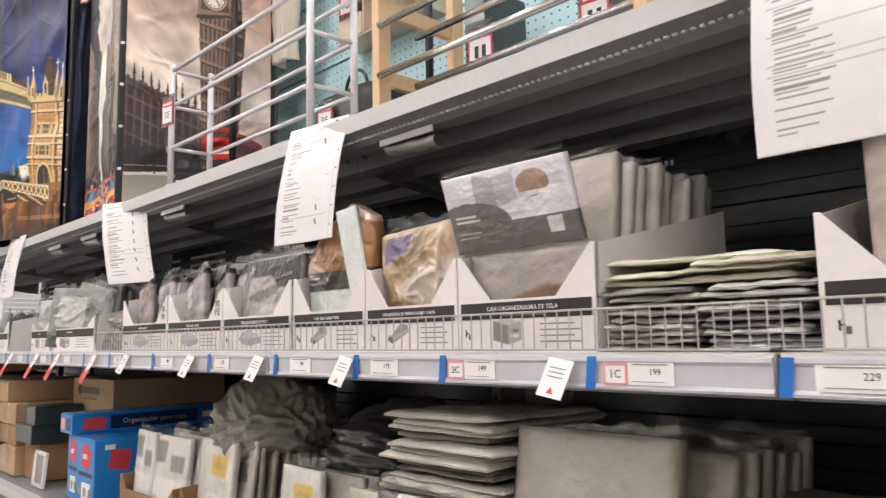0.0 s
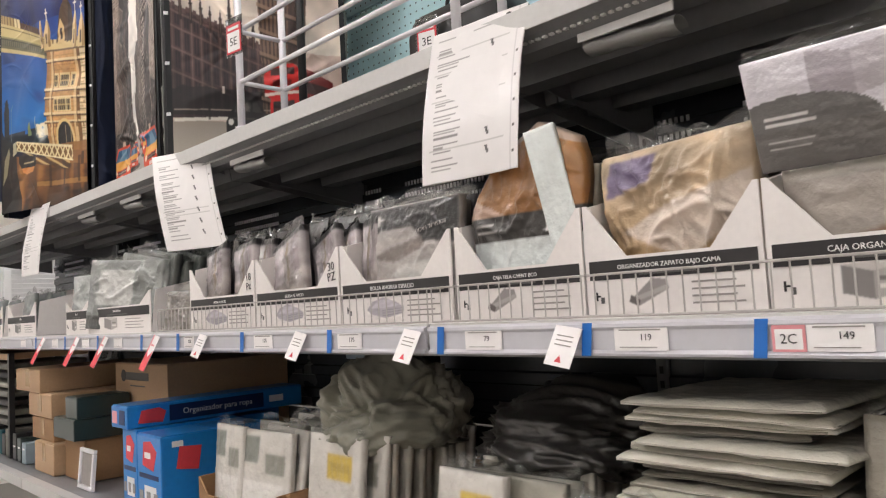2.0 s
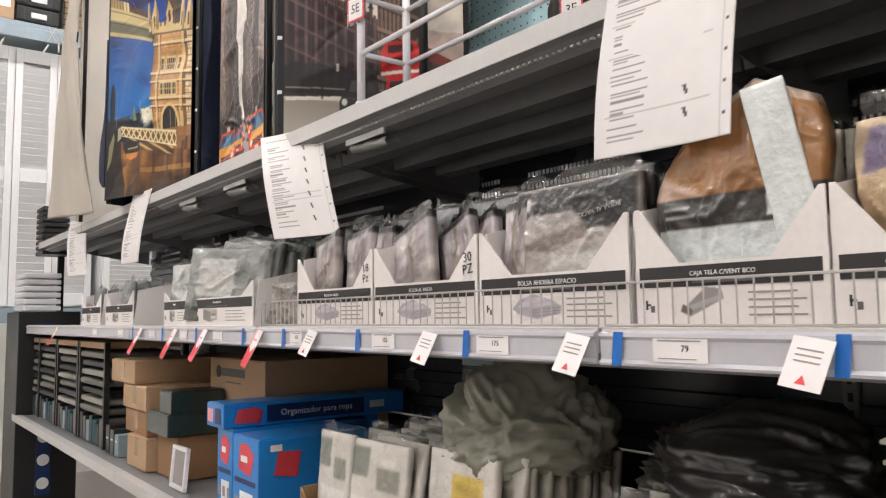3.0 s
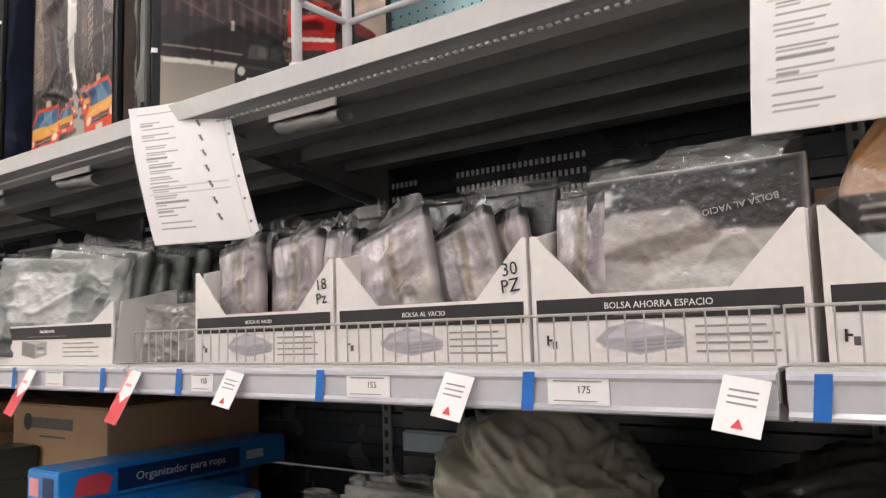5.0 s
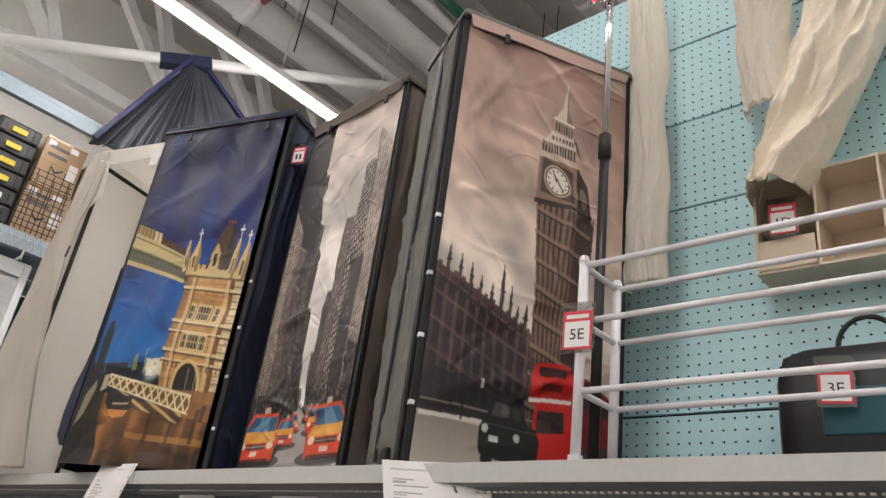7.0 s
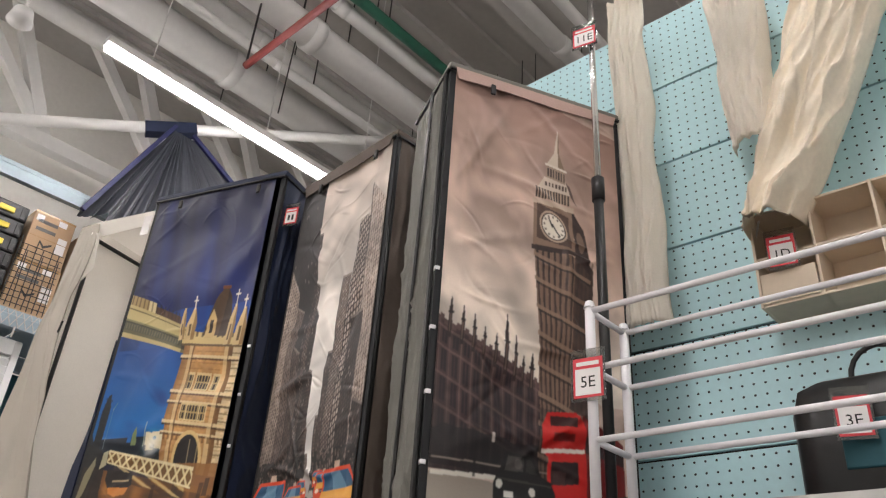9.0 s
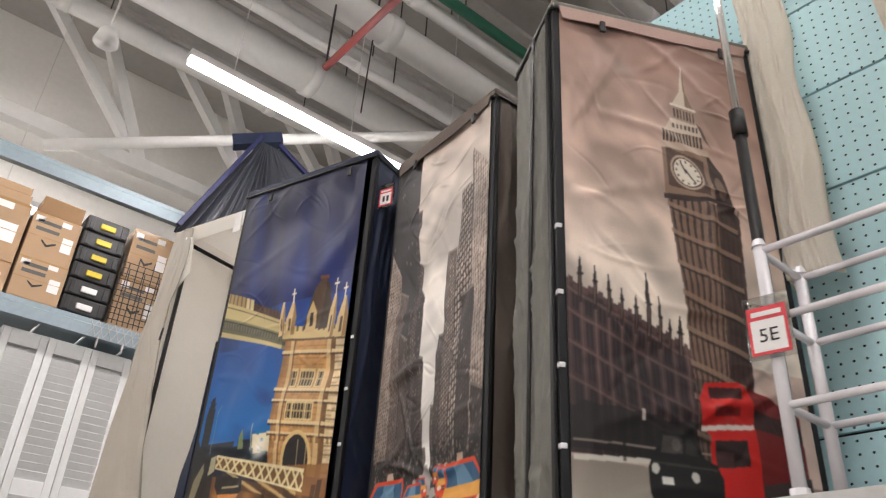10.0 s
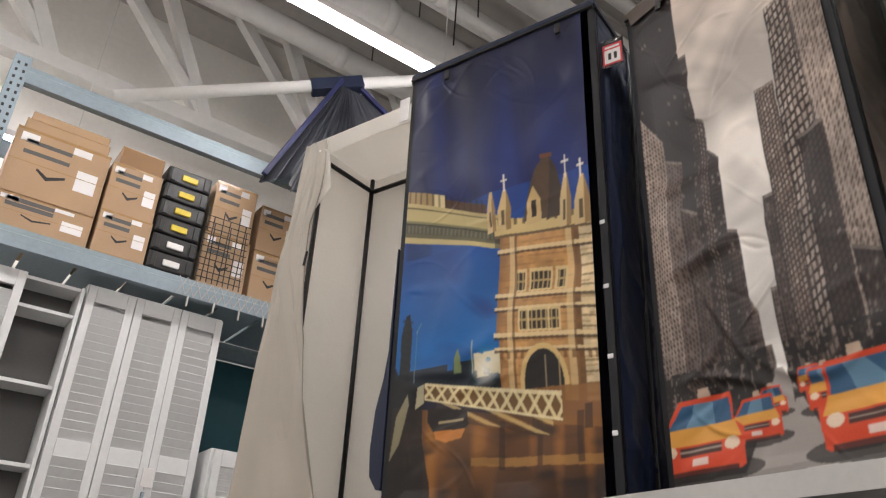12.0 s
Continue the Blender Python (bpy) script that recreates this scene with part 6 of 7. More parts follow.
row_of_packs(1.88, 0.80, 10, 0.027, 0.2, 0.245, 0.012, [cv_sticker(8, False), cv_sticker(12, False), cv_plain("#a7a69a", 9, 0.3), cv_plain("#c9c6bd", 10, 0.2)], "clear-bagged pack of hangers and cloth", -7, 44, z=ZL + 0.008, jig=1.3)
row_of_packs(1.26, 0.80, 1, 0.03, 0.15, 0.235, 0.014, [cv_sticker(15)], "white bagged pack with a yellow sticker", -6, 45, z=ZL + 0.008)
row_of_packs(1.20, 0.83, 8, 0.03, 0.22, 0.225, 0.012, [cv_plain("#a8a498", 16, 0.3), cv_plain("#b7b3a8", 17, 0.3)], "clear-bagged pack of grey cloth", -7, 46, z=ZL + 0.008, jig=1.2)
row_of_packs(1.0, 0.775, 2, 0.035, 0.13, 0.225, 0.014, [cv_plain("#b8b2a6", 18, 0.2)], "small clear bag with a white number label", -6, 47, z=ZL)
o = thing("number_label", S(0.7655, 0.985, ZL + 0.165, -6), "small white label with a number", "label")
part("paper", box(-0.02, 0.02, -0.0185, -0.018, -0.009, 0.009), M_PAPER, o)
text("125", 0.014, M_INK, o, 0, -0.019, 0)
# pile of flat white packs and the packs beside it
flat_pile(0.825, 0.80, ZL + 0.002, 0.24, 0.28, 12, 0.0175, ["#a5a194", "#b5b1a4"], 56, "flat white bagged packs lying in a pile", 0.014)
flat_pile(0.825, 0.785, ZL + 0.214, 0.25, 0.28, 5, 0.0105, ["#bcb8aa", "#a9a598", "#c8c4b8"], 51, "flat white bagged packs lying in a pile", 0.016)
flat_pile(0.835, 0.80, ZL + 0.268, 0.22, 0.26, 2, 0.009, ["#77736a"], 57, "flat grey bagged pack in a pile", 0.01)
flat_pile(0.825, 0.785, ZL + 0.287, 0.25, 0.28, 3, 0.011, ["#c8c4b8", "#b0ac9f"], 52, "flat white bagged packs lying in a pile", 0.018)
flat_pile(0.83, 0.81, ZL + 0.321, 0.21, 0.25, 1, 0.012, ["#77736a"], 58, "flat grey bagged pack in a pile", 0.01)
flat_pile(0.83, 0.79, ZL + 0.334, 0.25, 0.28, 3, 0.0105, ["#cdc9bd", "#b7b3a6"], 53, "flat white bagged packs lying in a pile", 0.016)
cw = Canvas(50, 40, "#cdc9c2")
cw.mottle(5, 0.12, 5)
cw.ell(0.0, 0.9, 0.28, 0.35, "#4d4a48")
cw.rect(0.04, 0.16, 0.85, 0.9, "#d8d4cf")
pack(S(0.765, 0.85, ZL, -3), 0.2, 0.235, 0.02, cw, "white bagged pack with a dark printed corner", 120, amp=0.012)
pack(S(0.78, 0.555, ZL, -10), 0.26, 0.36, 0.03, cv_plain("#a6a094", 91, 0.08), "large dull grey bag with a flat panel", 121, amp=0.012, crease=0.006)
row_of_packs(0.50, 0.84, 6, 0.045, 0.25, 0.33, 0.02, [cv_plain("#8f8a80", 92, 0.2)], "large dull grey bag with a flat panel", -10, 48, z=ZL)
flat_pile(0.26, 0.80, ZL + 0.17, 0.3, 0.3, 3, 0.03, ["#a09c92", "#8d897f"], 54, "soft grey bagged blankets in a pile", 0.03)
flat_pile(0.24, 0.80, ZL + 0.004, 0.3, 0.3, 5, 0.033, ["#8d897f"], 55, "soft grey bagged blankets in a pile", 0.03)


def crumple(m, w, d, h, seed, material, label):
    """A heap of crumpled plastic sheeting: flat facets meeting in sharp ridges over a low dome."""
    bm = bmesh.new()
    bmesh.ops.create_icosphere(bm, subdivisions=6, radius=1)
    off = Vector((seed, seed * 0.7, -seed))
    for v in bm.verts:
        n = v.co.normalized()
        p = Vector((n.x * 0.9 + n.z * 0.5, n.y * 1.4, n.z * 2.0)) + off
        q = p + noise.noise_vector(p) * 0.6
        d1 = noise.voronoi(q * 1.5)[0]
        d2 = noise.voronoi(q * 3.1 + off)[0]
        e1, e2 = min(1, (d1[1] - d1[0]) * 1.3), min(1, (d2[1] - d2[0]) * 1.5)
        fold = 1 - abs(noise.noise(q * 1.4 + off)) * 2
        k = 0.74 + 0.26 * noise.noise(p * 0.9) + 0.16 * (1 - e1) ** 1.2 + 0.09 * (1 - e2) ** 1.3 + 0.10 * max(fold, 0) ** 5
        z = max(n.z, -0.12)
        v.co = Vector((n.x * k * w / 2, n.y * k * d / 2 + d / 2, z * k * h))
    o = part("crumpled_bag", bm, material, None, "", m, True)
    return tagged(o, label, "plastic bag", "crumpled bags")


crumple(S(0.82, 1.62, ZL + 0.245), 0.30, 0.34, 0.165, 3.3, M_CRUMPLE, "crumpled grey-green plastic bag heaped over packs")
M_DARKBAG = mat("dark_plastic_bag", "#3a3836", 0.3, 0, 22, 0.2, 0.5, 0.5, big=7, dist=0.006)
crumple(S(0.88, 1.20, ZL + 0.225), 0.42, 0.36, 0.12, 8.1, M_DARKBAG, "crumpled dark plastic bag heaped over packs")
for k in range(5):
    carton(1.98 - 0.0 * k, 1.84, 1.12, 0.2, 1.235 + 0.04 * k, 1.27 + 0.04 * k, M_BLACK if k % 2 else M_STEEL, "flat striped carton in a stack at the back")
open_s = thing("carton", S(1.11, 2.0, ZL), "plain brown carton under the striped ones", "box")
part("body", box(0, 0.2, 0, 0.25, 0, 0.205, 0.003), M_KRAFT, open_s)
# shelf of dark trays and folders farther along
def tray_rack(y, seed):
    t = thing("display_rack", S(0.775, y, ZL), "black metal rack stacked with grey trays", "rack", "tray racks")
    for xx in (0.0, 0.40):
        for yy in (0.0, 0.3):
            part("post", box(xx, xx + 0.02, yy, yy + 0.02, 0, 0.40), M_BLACK, t)
    for i in range(7):
        part("tray", box(0.03, 0.39, 0.004 * (i % 3), 0.3, 0.12 + i * 0.036, 0.144 + i * 0.036, 0.008), (M_GREYCLOTH, M_CRUMPLE, M_BLACK)[(i + seed) % 3], t)
    part("top_board", box(0.02, 0.40, 0.0, 0.3, 0.375, 0.40, 0.002), M_KRAFT2, t)
    for i, mm in enumerate((M_BLACK, M_GREENBOX, M_STEEL, M_BLACK, M_TEALWALL, M_BLACK, M_GREYCLOTH)):
        part("folder", box(0.028 + i * 0.052, 0.074 + i * 0.052, 0.004, 0.28, 0.002, 0.108 - 0.012 * (i % 3), 0.003), mm, t)


for k, y in enumerate((4.12, 4.56, 5.0, 5.22 + 0.2)):
    tray_rack(y, k)
for i, mm in enumerate((M_BLACK, M_GREENBOX, M_STEEL)):
    b = thing("folder", S(0.775, 3.66 - i * 0.06, ZL), "upright folder carton standing on the shelf", "folder", "folders")
    part("body", box(0, 0.048, 0, 0.24, 0, 0.10 - 0.012 * (i % 3), 0.003), mm, b)
    flat_print("text_line", 0.012, 0.036, 0.05, 0.056, -0.0002, M_WHITEINK, b)


# ---- goods above the top shelf ----
price_card(S(1.13, 1.625, 2.16, 0, 14), "3E", 0.052)
price_card(S(1.285, 1.735, 2.58, 0, 10), "1D", 0.055)
t = thing("garment_pole", pose(1.07, 2.045, DECK_U + 0.003), "telescopic garment pole, black below and chrome above", "pole")
part("lower_tube", rod((0, 0, 0), (0, 0, 0.76), 0.011, 16), M_BLACK, t, smooth=True)
part("collar", rod((0, 0, 0.74), (0, 0, 0.80), 0.015, 16), M_BLACK, t, smooth=True)
part("upper_tube", rod((0, 0, 0.79), (0, 0, 1.62), 0.008, 16), M_CHROME, t, "polished chrome tube", smooth=True)
part("foot", rod((0, 0, 0), (0, 0, 0.02), 0.02, 16), M_BLACK, t)
price_card(S(1.05, 2.055, 3.205, 0, 12), "11E", 0.06, 1.0)
t = thing("garment_pole", pose(1.30, 1.375, DECK_U + 0.003), "black garment pole in front of the pegboard", "pole")
part("lower_tube", rod((0, 0, 0), (0, 0, 0.86), 0.011, 16), M_BLACK, t, smooth=True)
part("collar", rod((0, 0, 0.84), (0, 0, 0.90), 0.015, 16), M_BLACK, t, smooth=True)
part("upper_tube", rod((0, 0, 0.89), (0, 0, 1.5), 0.008, 16), M_CHROME, t, smooth=True)
# black travel bag with a teal panel
t = thing("storage_bag", S(1.15, 1.745, DECK_U + 0.003), "black see-through storage bag with a teal side", "bag")
part("body", box(0, 0.30, 0, 0.2, 0, 0.285, 0.06), M_BLACK, t, smooth=True)
part("side_panel", box(0.09, 0.245, -0.003, 0.004, 0.11, 0.19, 0.003), M_TEALWALL, t, "teal mesh panel")
part("base_panel", box(0.03, 0.265, -0.004, 0.002, 0.03, 0.075, 0.003), M_GREYCLOTH, t)
hb = bmesh.new()
hoops = [[hb.verts.new((0.16 - (0.05 + 0.005 * math.cos(b * math.pi / 4)) * math.cos(a * math.pi / 10), 0.06 + 0.005 * math.sin(b * math.pi / 4), 0.28 + (0.055 + 0.005 * math.cos(b * math.pi / 4)) * math.sin(a * math.pi / 10))) for b in range(8)] for a in range(11)]
for p, q in zip(hoops, hoops[1:]):
    for b in range(8):
        hb.faces.new((p[b], p[(b + 1) % 8], q[(b + 1) % 8], q[b]))
part("handle", hb, M_BLACK, t, smooth=True)
M_CARTONCREAM = mat("cream_board", "#dccbb6", 0.7, 0, 60, 0.06, 0.06, big=6)
# cream organiser with pockets, hung on the pegboard
t = thing("hanging_organiser", S(1.30, 1.80, 2.43), "cream cardboard organiser with open compartments on the pegboard", "organiser")
for q in (0.0, 0.125, 0.25, 0.392):
    part("upright_board", box(q, q + 0.006, 0, 0.1, 0, 0.23, 0.001), M_CARTONCREAM, t)
for q in (0.0, 0.112, 0.224):
    part("shelf_board", box(0.0065, 0.3915, 0.002, 0.1, q, q + 0.006, 0.001), M_CARTONCREAM, t)
part("back_board", box(0.0, 0.398, 0.1, 0.104, 0, 0.23), M_CARTONCREAM, t)
part("front_label", box(0.008, 0.122, -0.002, 0.0015, 0.006, 0.075, 0.001), M_CARTONCREAM, t)


def hanging_cloth(m, w, h, seed, material, label, depth=0.05, flare=0.0, fan=0.0, name="hanging_bag", sharp=0.008):
    c = Canvas(70, 130, "#cccccc")

    def f(u, v):
        e = np.clip(np.minimum(u, 1 - u) * 4, 0, 1)
        return depth * np.sqrt(e) * (0.5 + 0.5 * (1 - v)) + 0.02 * (vnoise(u * 1.4 + 0.5 * v, v, 5, seed) - 0.5) + 0.014 * (vnoise(u * 2 - v, v * 1.5, 9, seed + 1) - 0.5) + sharp * (1 - np.abs(vnoise(u * 1.2 - 0.7 * v, v * 0.8, 4, seed + 2) - 0.5) * 2) ** 3 + 0.5 * sharp * (1 - np.abs(vnoise(u * 1.5 + 0.5 * v, v * 0.9, 7, seed + 3) - 0.5) * 2) ** 4

    def sh(x, y, z):
        k = z / h
        return x * (1 + fan * k) + flare * k + 0.004 * np.sin(z * 17 + seed), y, z
    o = sheet(name, c, w, h, f, material, None, "", m, 0.01, sh)
    part("hanger_strap", rod((w * (1 + fan) * 0.5 + flare, 0.004, h - 0.01), (w * (1 + fan) * 0.5 + flare, 0.012, h + 0.06), 0.004, 6), M_WHITEPAINT, o)
    back = BACK + 0.001 - m.translation.x
    part("hook", rod((w * (1 + fan) * 0.5 + flare, 0.006, h - 0.02), (w * (1 + fan) * 0.5 + flare, back, h - 0.02), 0.003, 6), M_CHROME, o, "wire hook on the pegboard")
    part("side_seam", rod((0.003, 0.004, 0.01), (flare + 0.003, 0.004, h - 0.01), 0.0025, 6), M_WHITECLOTH, o)
    return tagged(o, label, "bag", "hanging bags")


hanging_cloth(S(1.32, 1.80, 2.60), 0.12, 0.80, 4, M_BAG, "beige fabric bag hanging in heavy folds on the pegboard", 0.11, 0.24, 1.5, sharp=0.03)
hanging_cloth(S(1.30, 1.805, 2.83), 0.11, 0.6, 8, M_CREAM, "cream fabric bag hanging on the pegboard", 0.06, -0.02, 0.4)
hanging_cloth(S(1.27, 2.09, 2.43), 0.105, 1.06, 9, M_CREAM, "long cream cloth in a clear bag hanging on the pegboard", 0.04, -0.01)
price_card(S(0.94, 0.84, 2.08, 0, 8), "", 0.055)
price_card(S(0.99, 0.62, 2.09, 0, 8), "", 0.055)
# black rucksack and cream panels behind the pine rack
t = thing("soft_bag", S(1.12, 0.78, DECK_U + 0.003), "black soft bag slumped on the top shelf", "bag")
part("body", box(0, 0.2, 0, 0.18, 0, 0.24, 0.06), M_BLACK, t)
part("pocket", box(0.03, 0.17, -0.02, 0.02, 0.02, 0.12, 0.02), M_GREYCLOTH, t)
t = thing("fabric_box", S(1.05, 0.52, DECK_U + 0.003), "beige cloth-covered storage box on the top shelf", "box")
part("body", box(0, 0.3, 0, 0.25, 0, 0.12, 0.01), M_CREAM, t)
part("lid", box(-0.004, 0.304, -0.004, 0.254, 0.12, 0.14, 0.006), M_BAG, t)
t = thing("dark_carton", S(1.2, 1.14, DECK_U + 0.003), "dark tall carton standing by the pegboard", "box")
part("body", box(0, 0.07, 0, 0.15, 0, 0.4, 0.006), M_GREENBOX, t)


# ---- pallet rack at the end of the aisle ----
RY = 6.4
t = thing("pallet_rack", pose(0, 0, 0), "galvanised pallet rack with blue-grey beams", "rack")
for ux in (-0.17, 2.55):
    for uy in (RY, RY + 0.85):
        p = part("upright", box(ux, ux + 0.09, uy, uy + 0.07, 0, 4.62, 0.004), M_STEEL, t)
        if uy == RY:
            bm = bmesh.new()
            for i in range(44):
                for dx in (0.022, 0.06):
                    add_box(bm, ux + dx, ux + dx + 0.014, uy - 0.0012, uy - 0.0002, 2.4 + i * 0.05, 2.42 + i * 0.05)
            tagged(part("slots", bm, M_INK, p), kind="stuff")
for za, zb in ((3.46, 3.575), (4.44, 4.56)):
    for uy in (RY - 0.012, RY + 0.9):
        part("beam", extrude([(uy, za), (uy + 0.05, za), (uy + 0.05, zb), (uy + 0.012, zb), (uy + 0.012, zb - 0.03), (uy, zb - 0.04)], "x", -0.08, 2.55), M_STEEL, t)
for i in range(9):
    part("deck_board", box(-0.07 + i * 0.29, 0.2 + i * 0.29, RY + 0.045, RY + 0.9, 3.576, 3.594), M_STEEL, t)
part("lower_deck", box(-0.08, 2.55, RY, RY + 0.9, 1.5, 1.6), M_STEEL, t)


def rack_box(x0, x1, z0, z1, y, material, label, marks=1, turn=0.0):
    b = thing("carton", pose(x0, y, z0, 0, 0, turn), label, "box", "rack cartons")
    w, h = x1 - x0, z1 - z0
    part("body", box(0, w, 0, 0.45, 0, h, 0.006), material, b)
    part("tape", box(0, w, -0.001, -0.0002, h * 0.96, h), M_TAPE, b)
    if marks:
        part("label", box(w * 0.7, w * 0.92, -0.001, -0.0002, h * 0.3, h * 0.62), M_PAPER, b)
        for q in (0.62, 0.78):
            part("text_line", box(w * 0.12, w * 0.6, -0.001, -0.0002, h * q, h * q + 0.025), M_MIDINK, b)
        part("label", box(w * 0.06, w * 0.24, -0.001, -0.0002, h * 0.8, h * 0.93), M_PAPER, b)
        part("label", box(w * 0.6, w * 0.8, -0.001, -0.0002, h * 0.84, h * 0.95), M_PAPER, b)
        part("seam", box(w * 0.01, w * 0.99, -0.0012, -0.0002, h * 0.49, h * 0.5), M_TAPE, b)
        part("arrow", slab([(w * 0.3, h * 0.45), (w * 0.42, h * 0.36), (w * 0.6, h * 0.44), (w * 0.6, h * 0.40), (w * 0.42, h * 0.3), (w * 0.3, h * 0.41)], -0.001, -0.0002), M_INK, b)
    return b


rack_box(-0.03, 0.48, 3.596, 3.79, RY + 0.06, M_KRAFT2, "brown carton with an arrow mark and white labels")
rack_box(-0.03, 0.48, 3.795, 4.21, RY + 0.06, M_KRAFT2, "brown carton with an arrow mark and white labels")
rack_box(0.0, 0.46, 4.215, 4.28, RY + 0.07, M_KRAFT2, "flat brown carton closed with tape", 0)
rack_box(0.02, 0.45, 4.285, 4.34, RY + 0.08, M_KRAFT2, "flat brown carton closed with tape", 0)
rack_box(0.50, 0.80, 3.596, 3.87, RY + 0.05, M_KRAFT2, "brown carton with torn white labels")
rack_box(0.50, 0.80, 3.875, 4.20, RY + 0.07, M_KRAFT2, "brown carton with torn white labels")
rack_box(0.53, 0.79, 4.205, 4.33, RY + 0.08, M_KRAFT, "small brown carton set on top", 0)
rack_box(1.12, 1.42, 3.596, 3.95, RY + 0.06, M_KRAFT2, "brown carton in clear shrink wrap")
rack_box(1.13, 1.41, 3.955, 4.33, RY + 0.06, M_KRAFT2, "brown carton in clear shrink wrap")
rack_box(1.46, 1.76, 3.596, 3.94, RY + 0.08, M_KRAFT2, "brown carton in clear shrink wrap")
rack_box(1.46, 1.74, 3.945, 4.28, RY + 0.08, M_KRAFT2, "brown carton in clear shrink wrap")
t = thing("tool_crate", pose(0.81, RY + 0.04, 3.596), "stack of black plastic tool crates with yellow latches", "crate")
for i in range(6):
    c = part("crate", box(0.0, 0.28, 0, 0.35, i * 0.118, i * 0.118 + 0.113, 0.012), M_BLACK, t)
    part("latch", box(0.09, 0.19, -0.014, -0.001, i * 0.118 + 0.03, i * 0.118 + 0.07, 0.005), M_YELLOW if i > 1 else M_PAPER, c, "yellow latch" if i > 1 else "white label")
    for q in (0.02, 0.23):
        part("rib", box(q, q + 0.03, -0.008, -0.0005, i * 0.118 + 0.01, i * 0.118 + 0.1, 0.003), M_BLACK, c)
t = thing("wire_basket", pose(1.1, RY + 0.02, 3.594), "black wire baskets stacked before the cartons", "basket")
for i in range(9):
    part("wire", rod((0.035 * i, 0, 0), (0.035 * i + 0.015 * math.sin(i * 2.1), 0, 0.5 - 0.05 * (i % 3)), 0.0035, 6), M_BLACK, t)
for i in range(11):
    part("wire", rod((0, 0.006, 0.03 + 0.042 * i), (0.29, 0.006, 0.035 + 0.042 * i), 0.003, 6), M_BLACK, t)
t = thing("wire_mesh", pose(1.0, RY - 0.02, 3.46), "crumpled wire mesh and hooks on the beam", "wire mesh")
for i in range(16):
    part("wire", rod((0.05 * i, 0, 0.0), (0.05 * i + 0.05, -0.004, 0.11), 0.003, 5), M_WIRE, t)
    part("wire", rod((0.05 * i + 0.05, -0.006, 0.0), (0.05 * i, -0.01, 0.11), 0.003, 5), M_WIRE, t)
for i in range(5):
    part("hook", rod((0.07 + 0.16 * i, -0.012, -0.07), (0.07 + 0.16 * i, -0.012, 0.0), 0.006, 8), M_WIRE, t)


def louvre_leaf(m, w, h, slats, parent):
    f = 0.045
    d = part("door", box(0, f, 0, 0.028, 0, h, 0.002), M_LOUVRE, parent, m=m)
    part("stile", box(w - f, w, 0, 0.028, 0, h, 0.002), M_LOUVRE, d)
    for z0 in (0.0, h * 0.48, h - 0.09):
        part("cross_rail", box(f + 0.0005, w - f - 0.0005, 0.001, 0.027, z0, z0 + 0.09, 0.002), M_LOUVRE, d)
    me = None
    gap = (h * 0.48 - 0.09) / slats
    for base in (0.09, h * 0.48 + 0.09):
        for i in range(slats):
            if me is None:
                me = bpy.data.meshes.new("slat")
                bm = box(0, w - 2 * f - 0.002, -0.004, 0.004, -gap * 0.62, gap * 0.62, 0.0, pose(0, 0, 0, 28))
                bm.to_mesh(me)
                bm.free()
                me.materials.append(M_LOUVRE)
            z0 = base + (i + 0.5) * gap * (1.0 if base < 0.2 else 0.93)
            link("slat", me, None, d, m=pose(f + 0.001, 0.014, z0))
    return d


ZC = 1.604
t = thing("louvred_wardrobe", pose(0.56, RY + 0.1, ZC), "tall white louvred wardrobe with closed folding doors", "wardrobe")
part("body", box(0, 0.8, 0.04, 0.5, 0, 1.83, 0.003), M_LOUVRE, t)
for i in range(3):
    louvre_leaf(pose(0.005 + i * 0.265, 0.0, 0.01, 0, 0, (0, -2, 2)[i]), 0.26, 1.8, 15, t)
part("handle", box(0.52, 0.535, -0.03, -0.002, 0.62, 0.76, 0.004), M_STEEL, t)
part("tag", box(0.5, 0.56, -0.036, -0.031, 0.78, 0.88, 0.002), M_PAPER, t)
t = thing("louvred_wardrobe", pose(-0.35, RY + 0.1, ZC), "white wardrobe with a louvred door and open shelves, shade coloured into the back", "wardrobe")
for a, b in ((0.0, 0.02), (0.88, 0.9)):
    part("side_board", box(a, b, 0, 0.5, 0, 1.78, 0.002), M_LOUVRE, t)
for q in (0.0, 0.4, 0.8, 1.2, 1.6, 1.76):
    part("shelf", box(0.021, 0.879, 0.02, 0.198, q, q + 0.02, 0.002), M_LOUVRE, t)
# Dark grey back: shade inside the open shelves put into the board's colour.
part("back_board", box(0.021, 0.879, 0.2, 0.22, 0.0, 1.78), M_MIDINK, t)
louvre_leaf(pose(-0.02, -0.02, 0.0), 0.62, 1.78, 15, t)
t = thing("louvred_cabinet", pose(1.40, RY + 0.0, ZC), "low white louvred cabinet", "cabinet")
part("body", box(0, 0.5, 0.04, 0.4, 0, 1.04, 0.004), M_LOUVRE, t)
louvre_leaf(pose(0.01, 0.0, 0.01), 0.48, 1.02, 12, t)
setting("wall_petrol", box(1.2, 2.7, RY + 0.95, RY + 1.0, 1.6, 3.45), M_TEALWALL, "petrol-blue painted panel at the back of the rack")

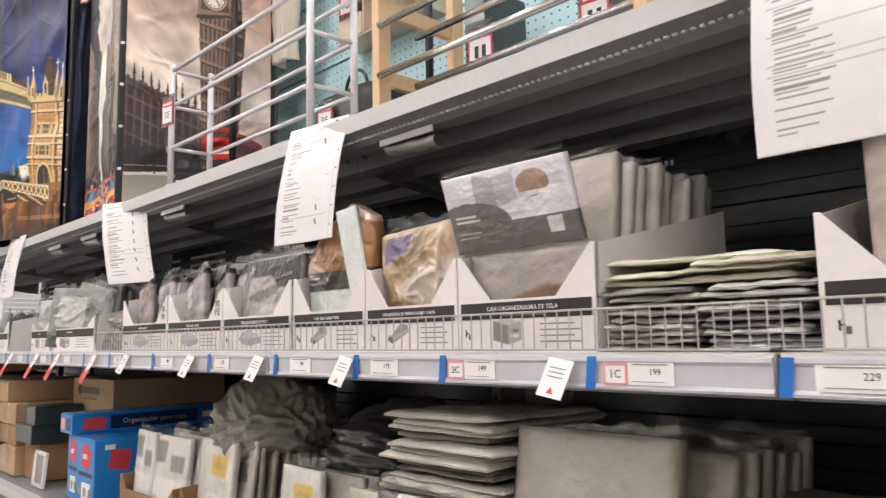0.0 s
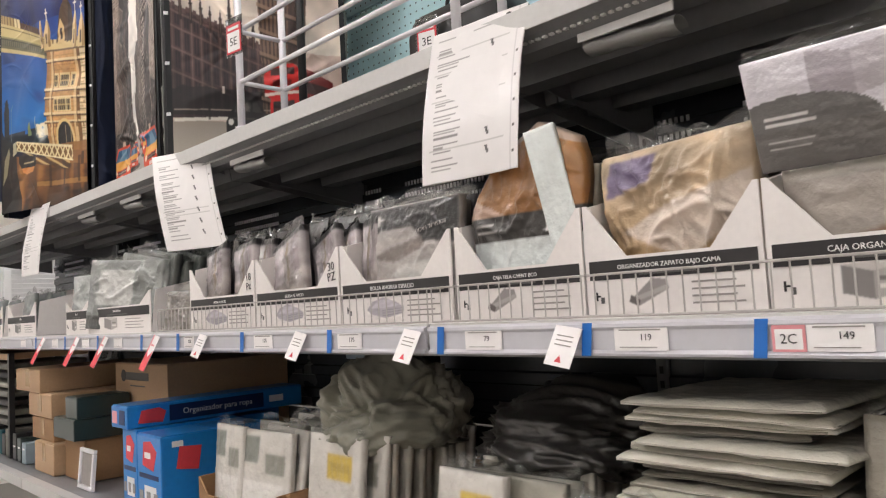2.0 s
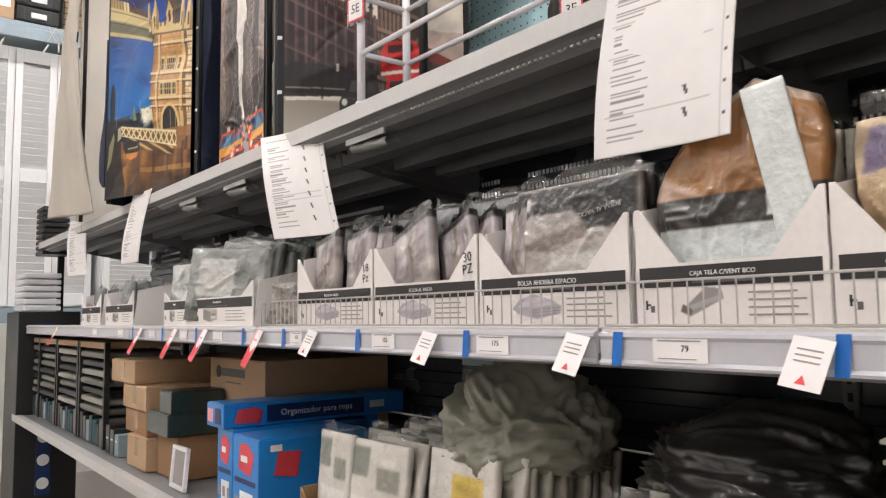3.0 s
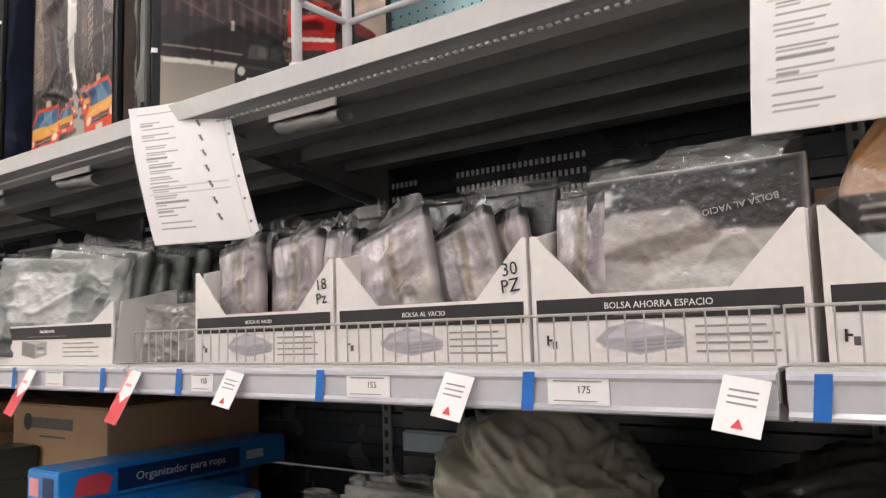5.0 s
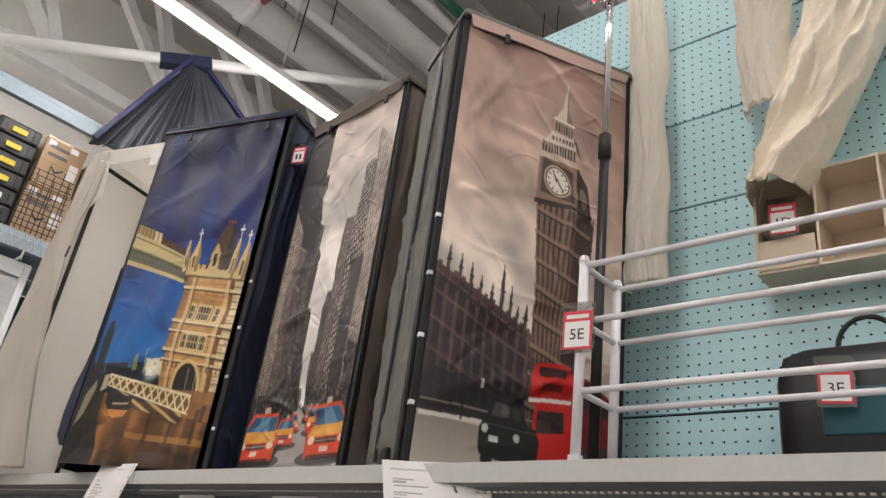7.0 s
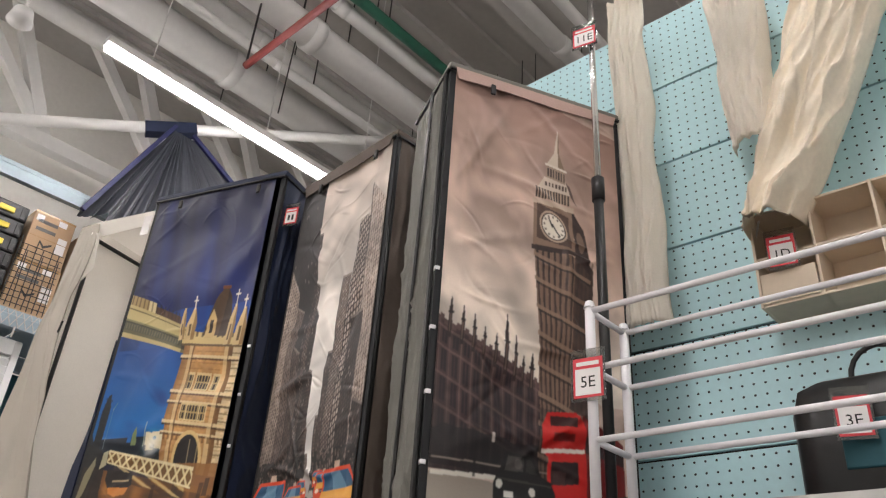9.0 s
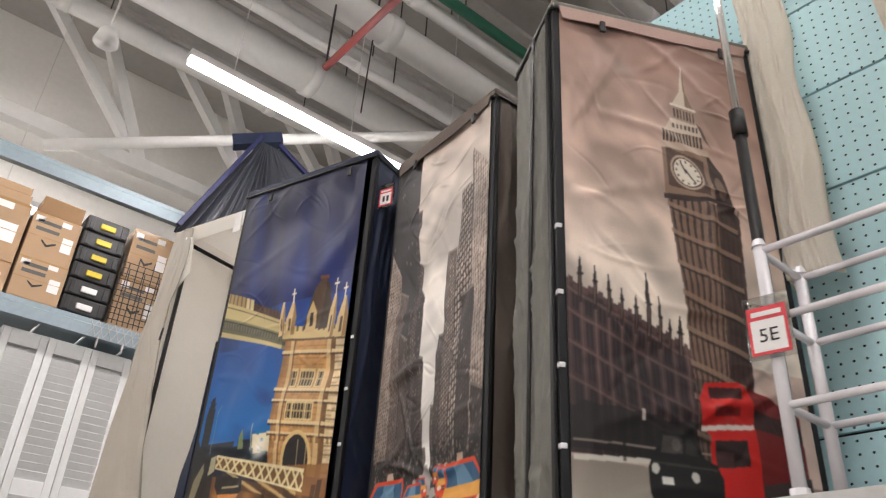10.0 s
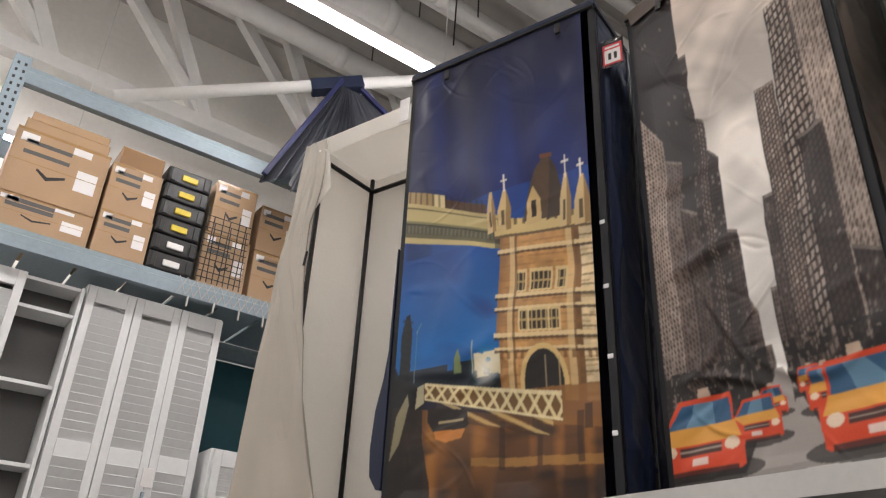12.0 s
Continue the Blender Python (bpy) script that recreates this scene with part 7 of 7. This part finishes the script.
# end of the aisle: stacked black chairs, white baskets, blue sign
t = thing("stacked_crates", pose(0.80, 5.15, 1.9), "stack of black slatted plastic crates", "crate")
for i in range(9):
    part("crate_rim", box(0.0, 0.15 - 0.003 * i, 0, 0.2, i * 0.03 - 0.03, i * 0.03 - 0.008, 0.004), M_BLACK, t)
t = thing("display_table", pose(0.70, 5.15, 0), "dark display stand carrying white baskets and crates", "stand")
part("column", box(0.0, 0.30, 0.0, 0.4, 0, 1.56, 0.004), M_BLACK, t)
part("sign", box(0.10, 0.17, -0.006, -0.001, 0.6, 1.5), M_NAVYINK, t, "navy sign with white round shapes")
for i in range(7):
    part("round_mark", rod((0.135, -0.0075, 0.66 + 0.12 * i), (0.135, -0.0062, 0.66 + 0.12 * i), 0.03, 20), M_WHITEINK, t)
for i in range(6):
    part("basket", box(0.02, 0.2, 0.0, 0.3, 1.565 + i * 0.035, 1.592 + i * 0.035, 0.006), M_WHITEPAINT, t)
part("rear_post", box(0.2, 0.23, 0.1, 0.13, 1.56, 1.868), M_BLACK, t)

# ---- roof steel, pipes and hanging canopy ----
def steel(a, b, r, nm="member"):
    d = Vector(b) - Vector(a)
    return box(-r, r, -r, r, 0, d.length, r * 0.1, Matrix.Translation(a) @ d.to_track_quat("Z", "Y").to_matrix().to_4x4())


t = thing("roof_truss", pose(0, 8.0, 0), "white painted steel roof truss", "truss")
for a, b, r in (((-7, 0, 5.75), (9, 0, 5.75), 0.07), ((-7, 0, 7.2), (9, 0, 7.2), 0.08)):
    part("chord", steel(a, b, r), M_PIPE, t)
for i in range(7):
    x0 = -3.2 + i * 1.3
    part("web_bar", steel((x0 + 0.65, 0.0, 5.8), (x0, 0.0, 7.15), 0.058), M_PIPE, t)
    part("web_bar", steel((x0 + 0.76, 0.006, 7.15), (x0 + 1.95, 0.006, 5.8), 0.052), M_PIPE, t)
t = thing("roof_brace", pose(0, 0, 0), "white round steel brace under the roof", "brace")
part("tube", rod((0.45, 6.885, 4.92), (4.0, 5.31, 6.1), 0.045, 16), M_PIPE, t, smooth=True)
for nm, y, z, r, mt in (("duct", 6.5, 6.45, 0.17, M_PIPE), ("pipe", 6.05, 6.5, 0.09, M_PIPE), ("duct", 5.25, 6.1, 0.13, M_PIPE), ("pipe", 4.92, 6.2, 0.06, M_PIPE), ("pipe", 4.75, 6.2, 0.045, M_GREENPIPE), ("pipe", 5.65, 6.0, 0.04, M_PIPE), ("pipe", 7.3, 6.6, 0.1, M_PIPE), ("beam", 4.2, 6.9, 0.09, M_PIPE), ("pipe", 3.7, 6.5, 0.05, M_PIPE)):
    t = thing("ceiling_" + nm, pose(-6.9, y, z), ("green" if mt == M_GREENPIPE else "white") + " painted " + nm + " running under the roof", nm, "roof pipes")
    part("tube", rod((0, 0, 0), (15.8, 0, 0), r, 20), mt, t, smooth=True)
    for i in range(7):
        part("hanger", rod((1.5 + i * 2.0, 0, r), (1.5 + i * 2.0, 0, 7.4 - z), 0.006, 6), M_INK, t)
        part("joint", rod((1.1 + i * 2.0, 0, 0), (1.2 + i * 2.0, 0, 0), r * 1.12, 20), mt, t, smooth=True)
t = thing("ceiling_pipe", pose(1.73, 0, 5.37), "red sprinkler pipe crossing under the roof", "pipe", "roof pipes")
part("tube", rod((0, -6, 0.35), (0, 5.2, 0.0), 0.027, 14), M_REDPIPE, t, smooth=True)
part("drop", rod((0, 5.2, 0), (0, 5.2, 2.0), 0.008, 6), M_INK, t)
for x in (2.12,):
    t = thing("cable_loop", pose(x, 5.3, 5.25), "thin dark hanger loop below a pipe", "hanger")
    part("cable", rod((0, 0, 0), (0.05, 0, 2.1), 0.006, 6), M_INK, t)
t = thing("smoke_detector", pose(0.39, 5.28, 4.75), "round white detector hanging below the roof", "detector")
part("head", rod((0, 0, 0), (0, 0, 0.09), 0.07, 20, 0.05), M_PIPE, t, smooth=True)
part("stem", rod((0, 0, 0.09), (0, 0, 2.65), 0.008, 6), M_PIPE, t)

M_UMB = mat("grey_pleated_cloth", "#32343b", 0.45, 0, 120, 0.12, 0.15, big=4)
t = thing("folded_canopy", pose(1.86, 6.25, 5.38), "grey pleated cloth canopy with navy straps hanging from the brace", "canopy")
bm = bmesh.new()
ring = []
for j in range(15):
    k = j / 14
    row = []
    for i in range(121):
        a = i / 120
        u = (a - 0.5) * 2
        pleat = (0.05 * math.sin(i * 0.72 + 0.8 * math.sin(i * 0.13)) + 0.025 * math.sin(i * 1.63)) * k
        out = 0.10 + 0.80 * k
        row.append(bm.verts.new((out * (1.28 * u if u > 0 else 0.60 * u), -0.03 - 0.25 * k * (1 - u * u) - 0.30 * k * max(u, 0) + pleat, -0.06 - 1.12 * k + (0.32 if u > 0 else 0.12) * k * abs(u) ** 1.5 - 0.03 * k * math.sin(i * 0.36))))
    ring.append(row)
for j in range(14):
    for i in range(120):
        bm.faces.new((ring[j][i], ring[j + 1][i], ring[j + 1][i + 1], ring[j][i + 1]))
part("pleated_cloth", bm, M_UMB, t, smooth=True)
part("strap", steel((-0.08, -0.06, -0.04), (-0.54, -0.07, -1.06), 0.016), M_NAVYTRIM, t)
part("strap", steel((0.08, -0.06, -0.04), (1.13, -0.34, -0.88), 0.016), M_NAVYTRIM, t)
part("sleeve", steel((-0.24, 0.11, -0.09), (0.1, -0.04, 0.03), 0.05), M_NAVYCLOTH, t)
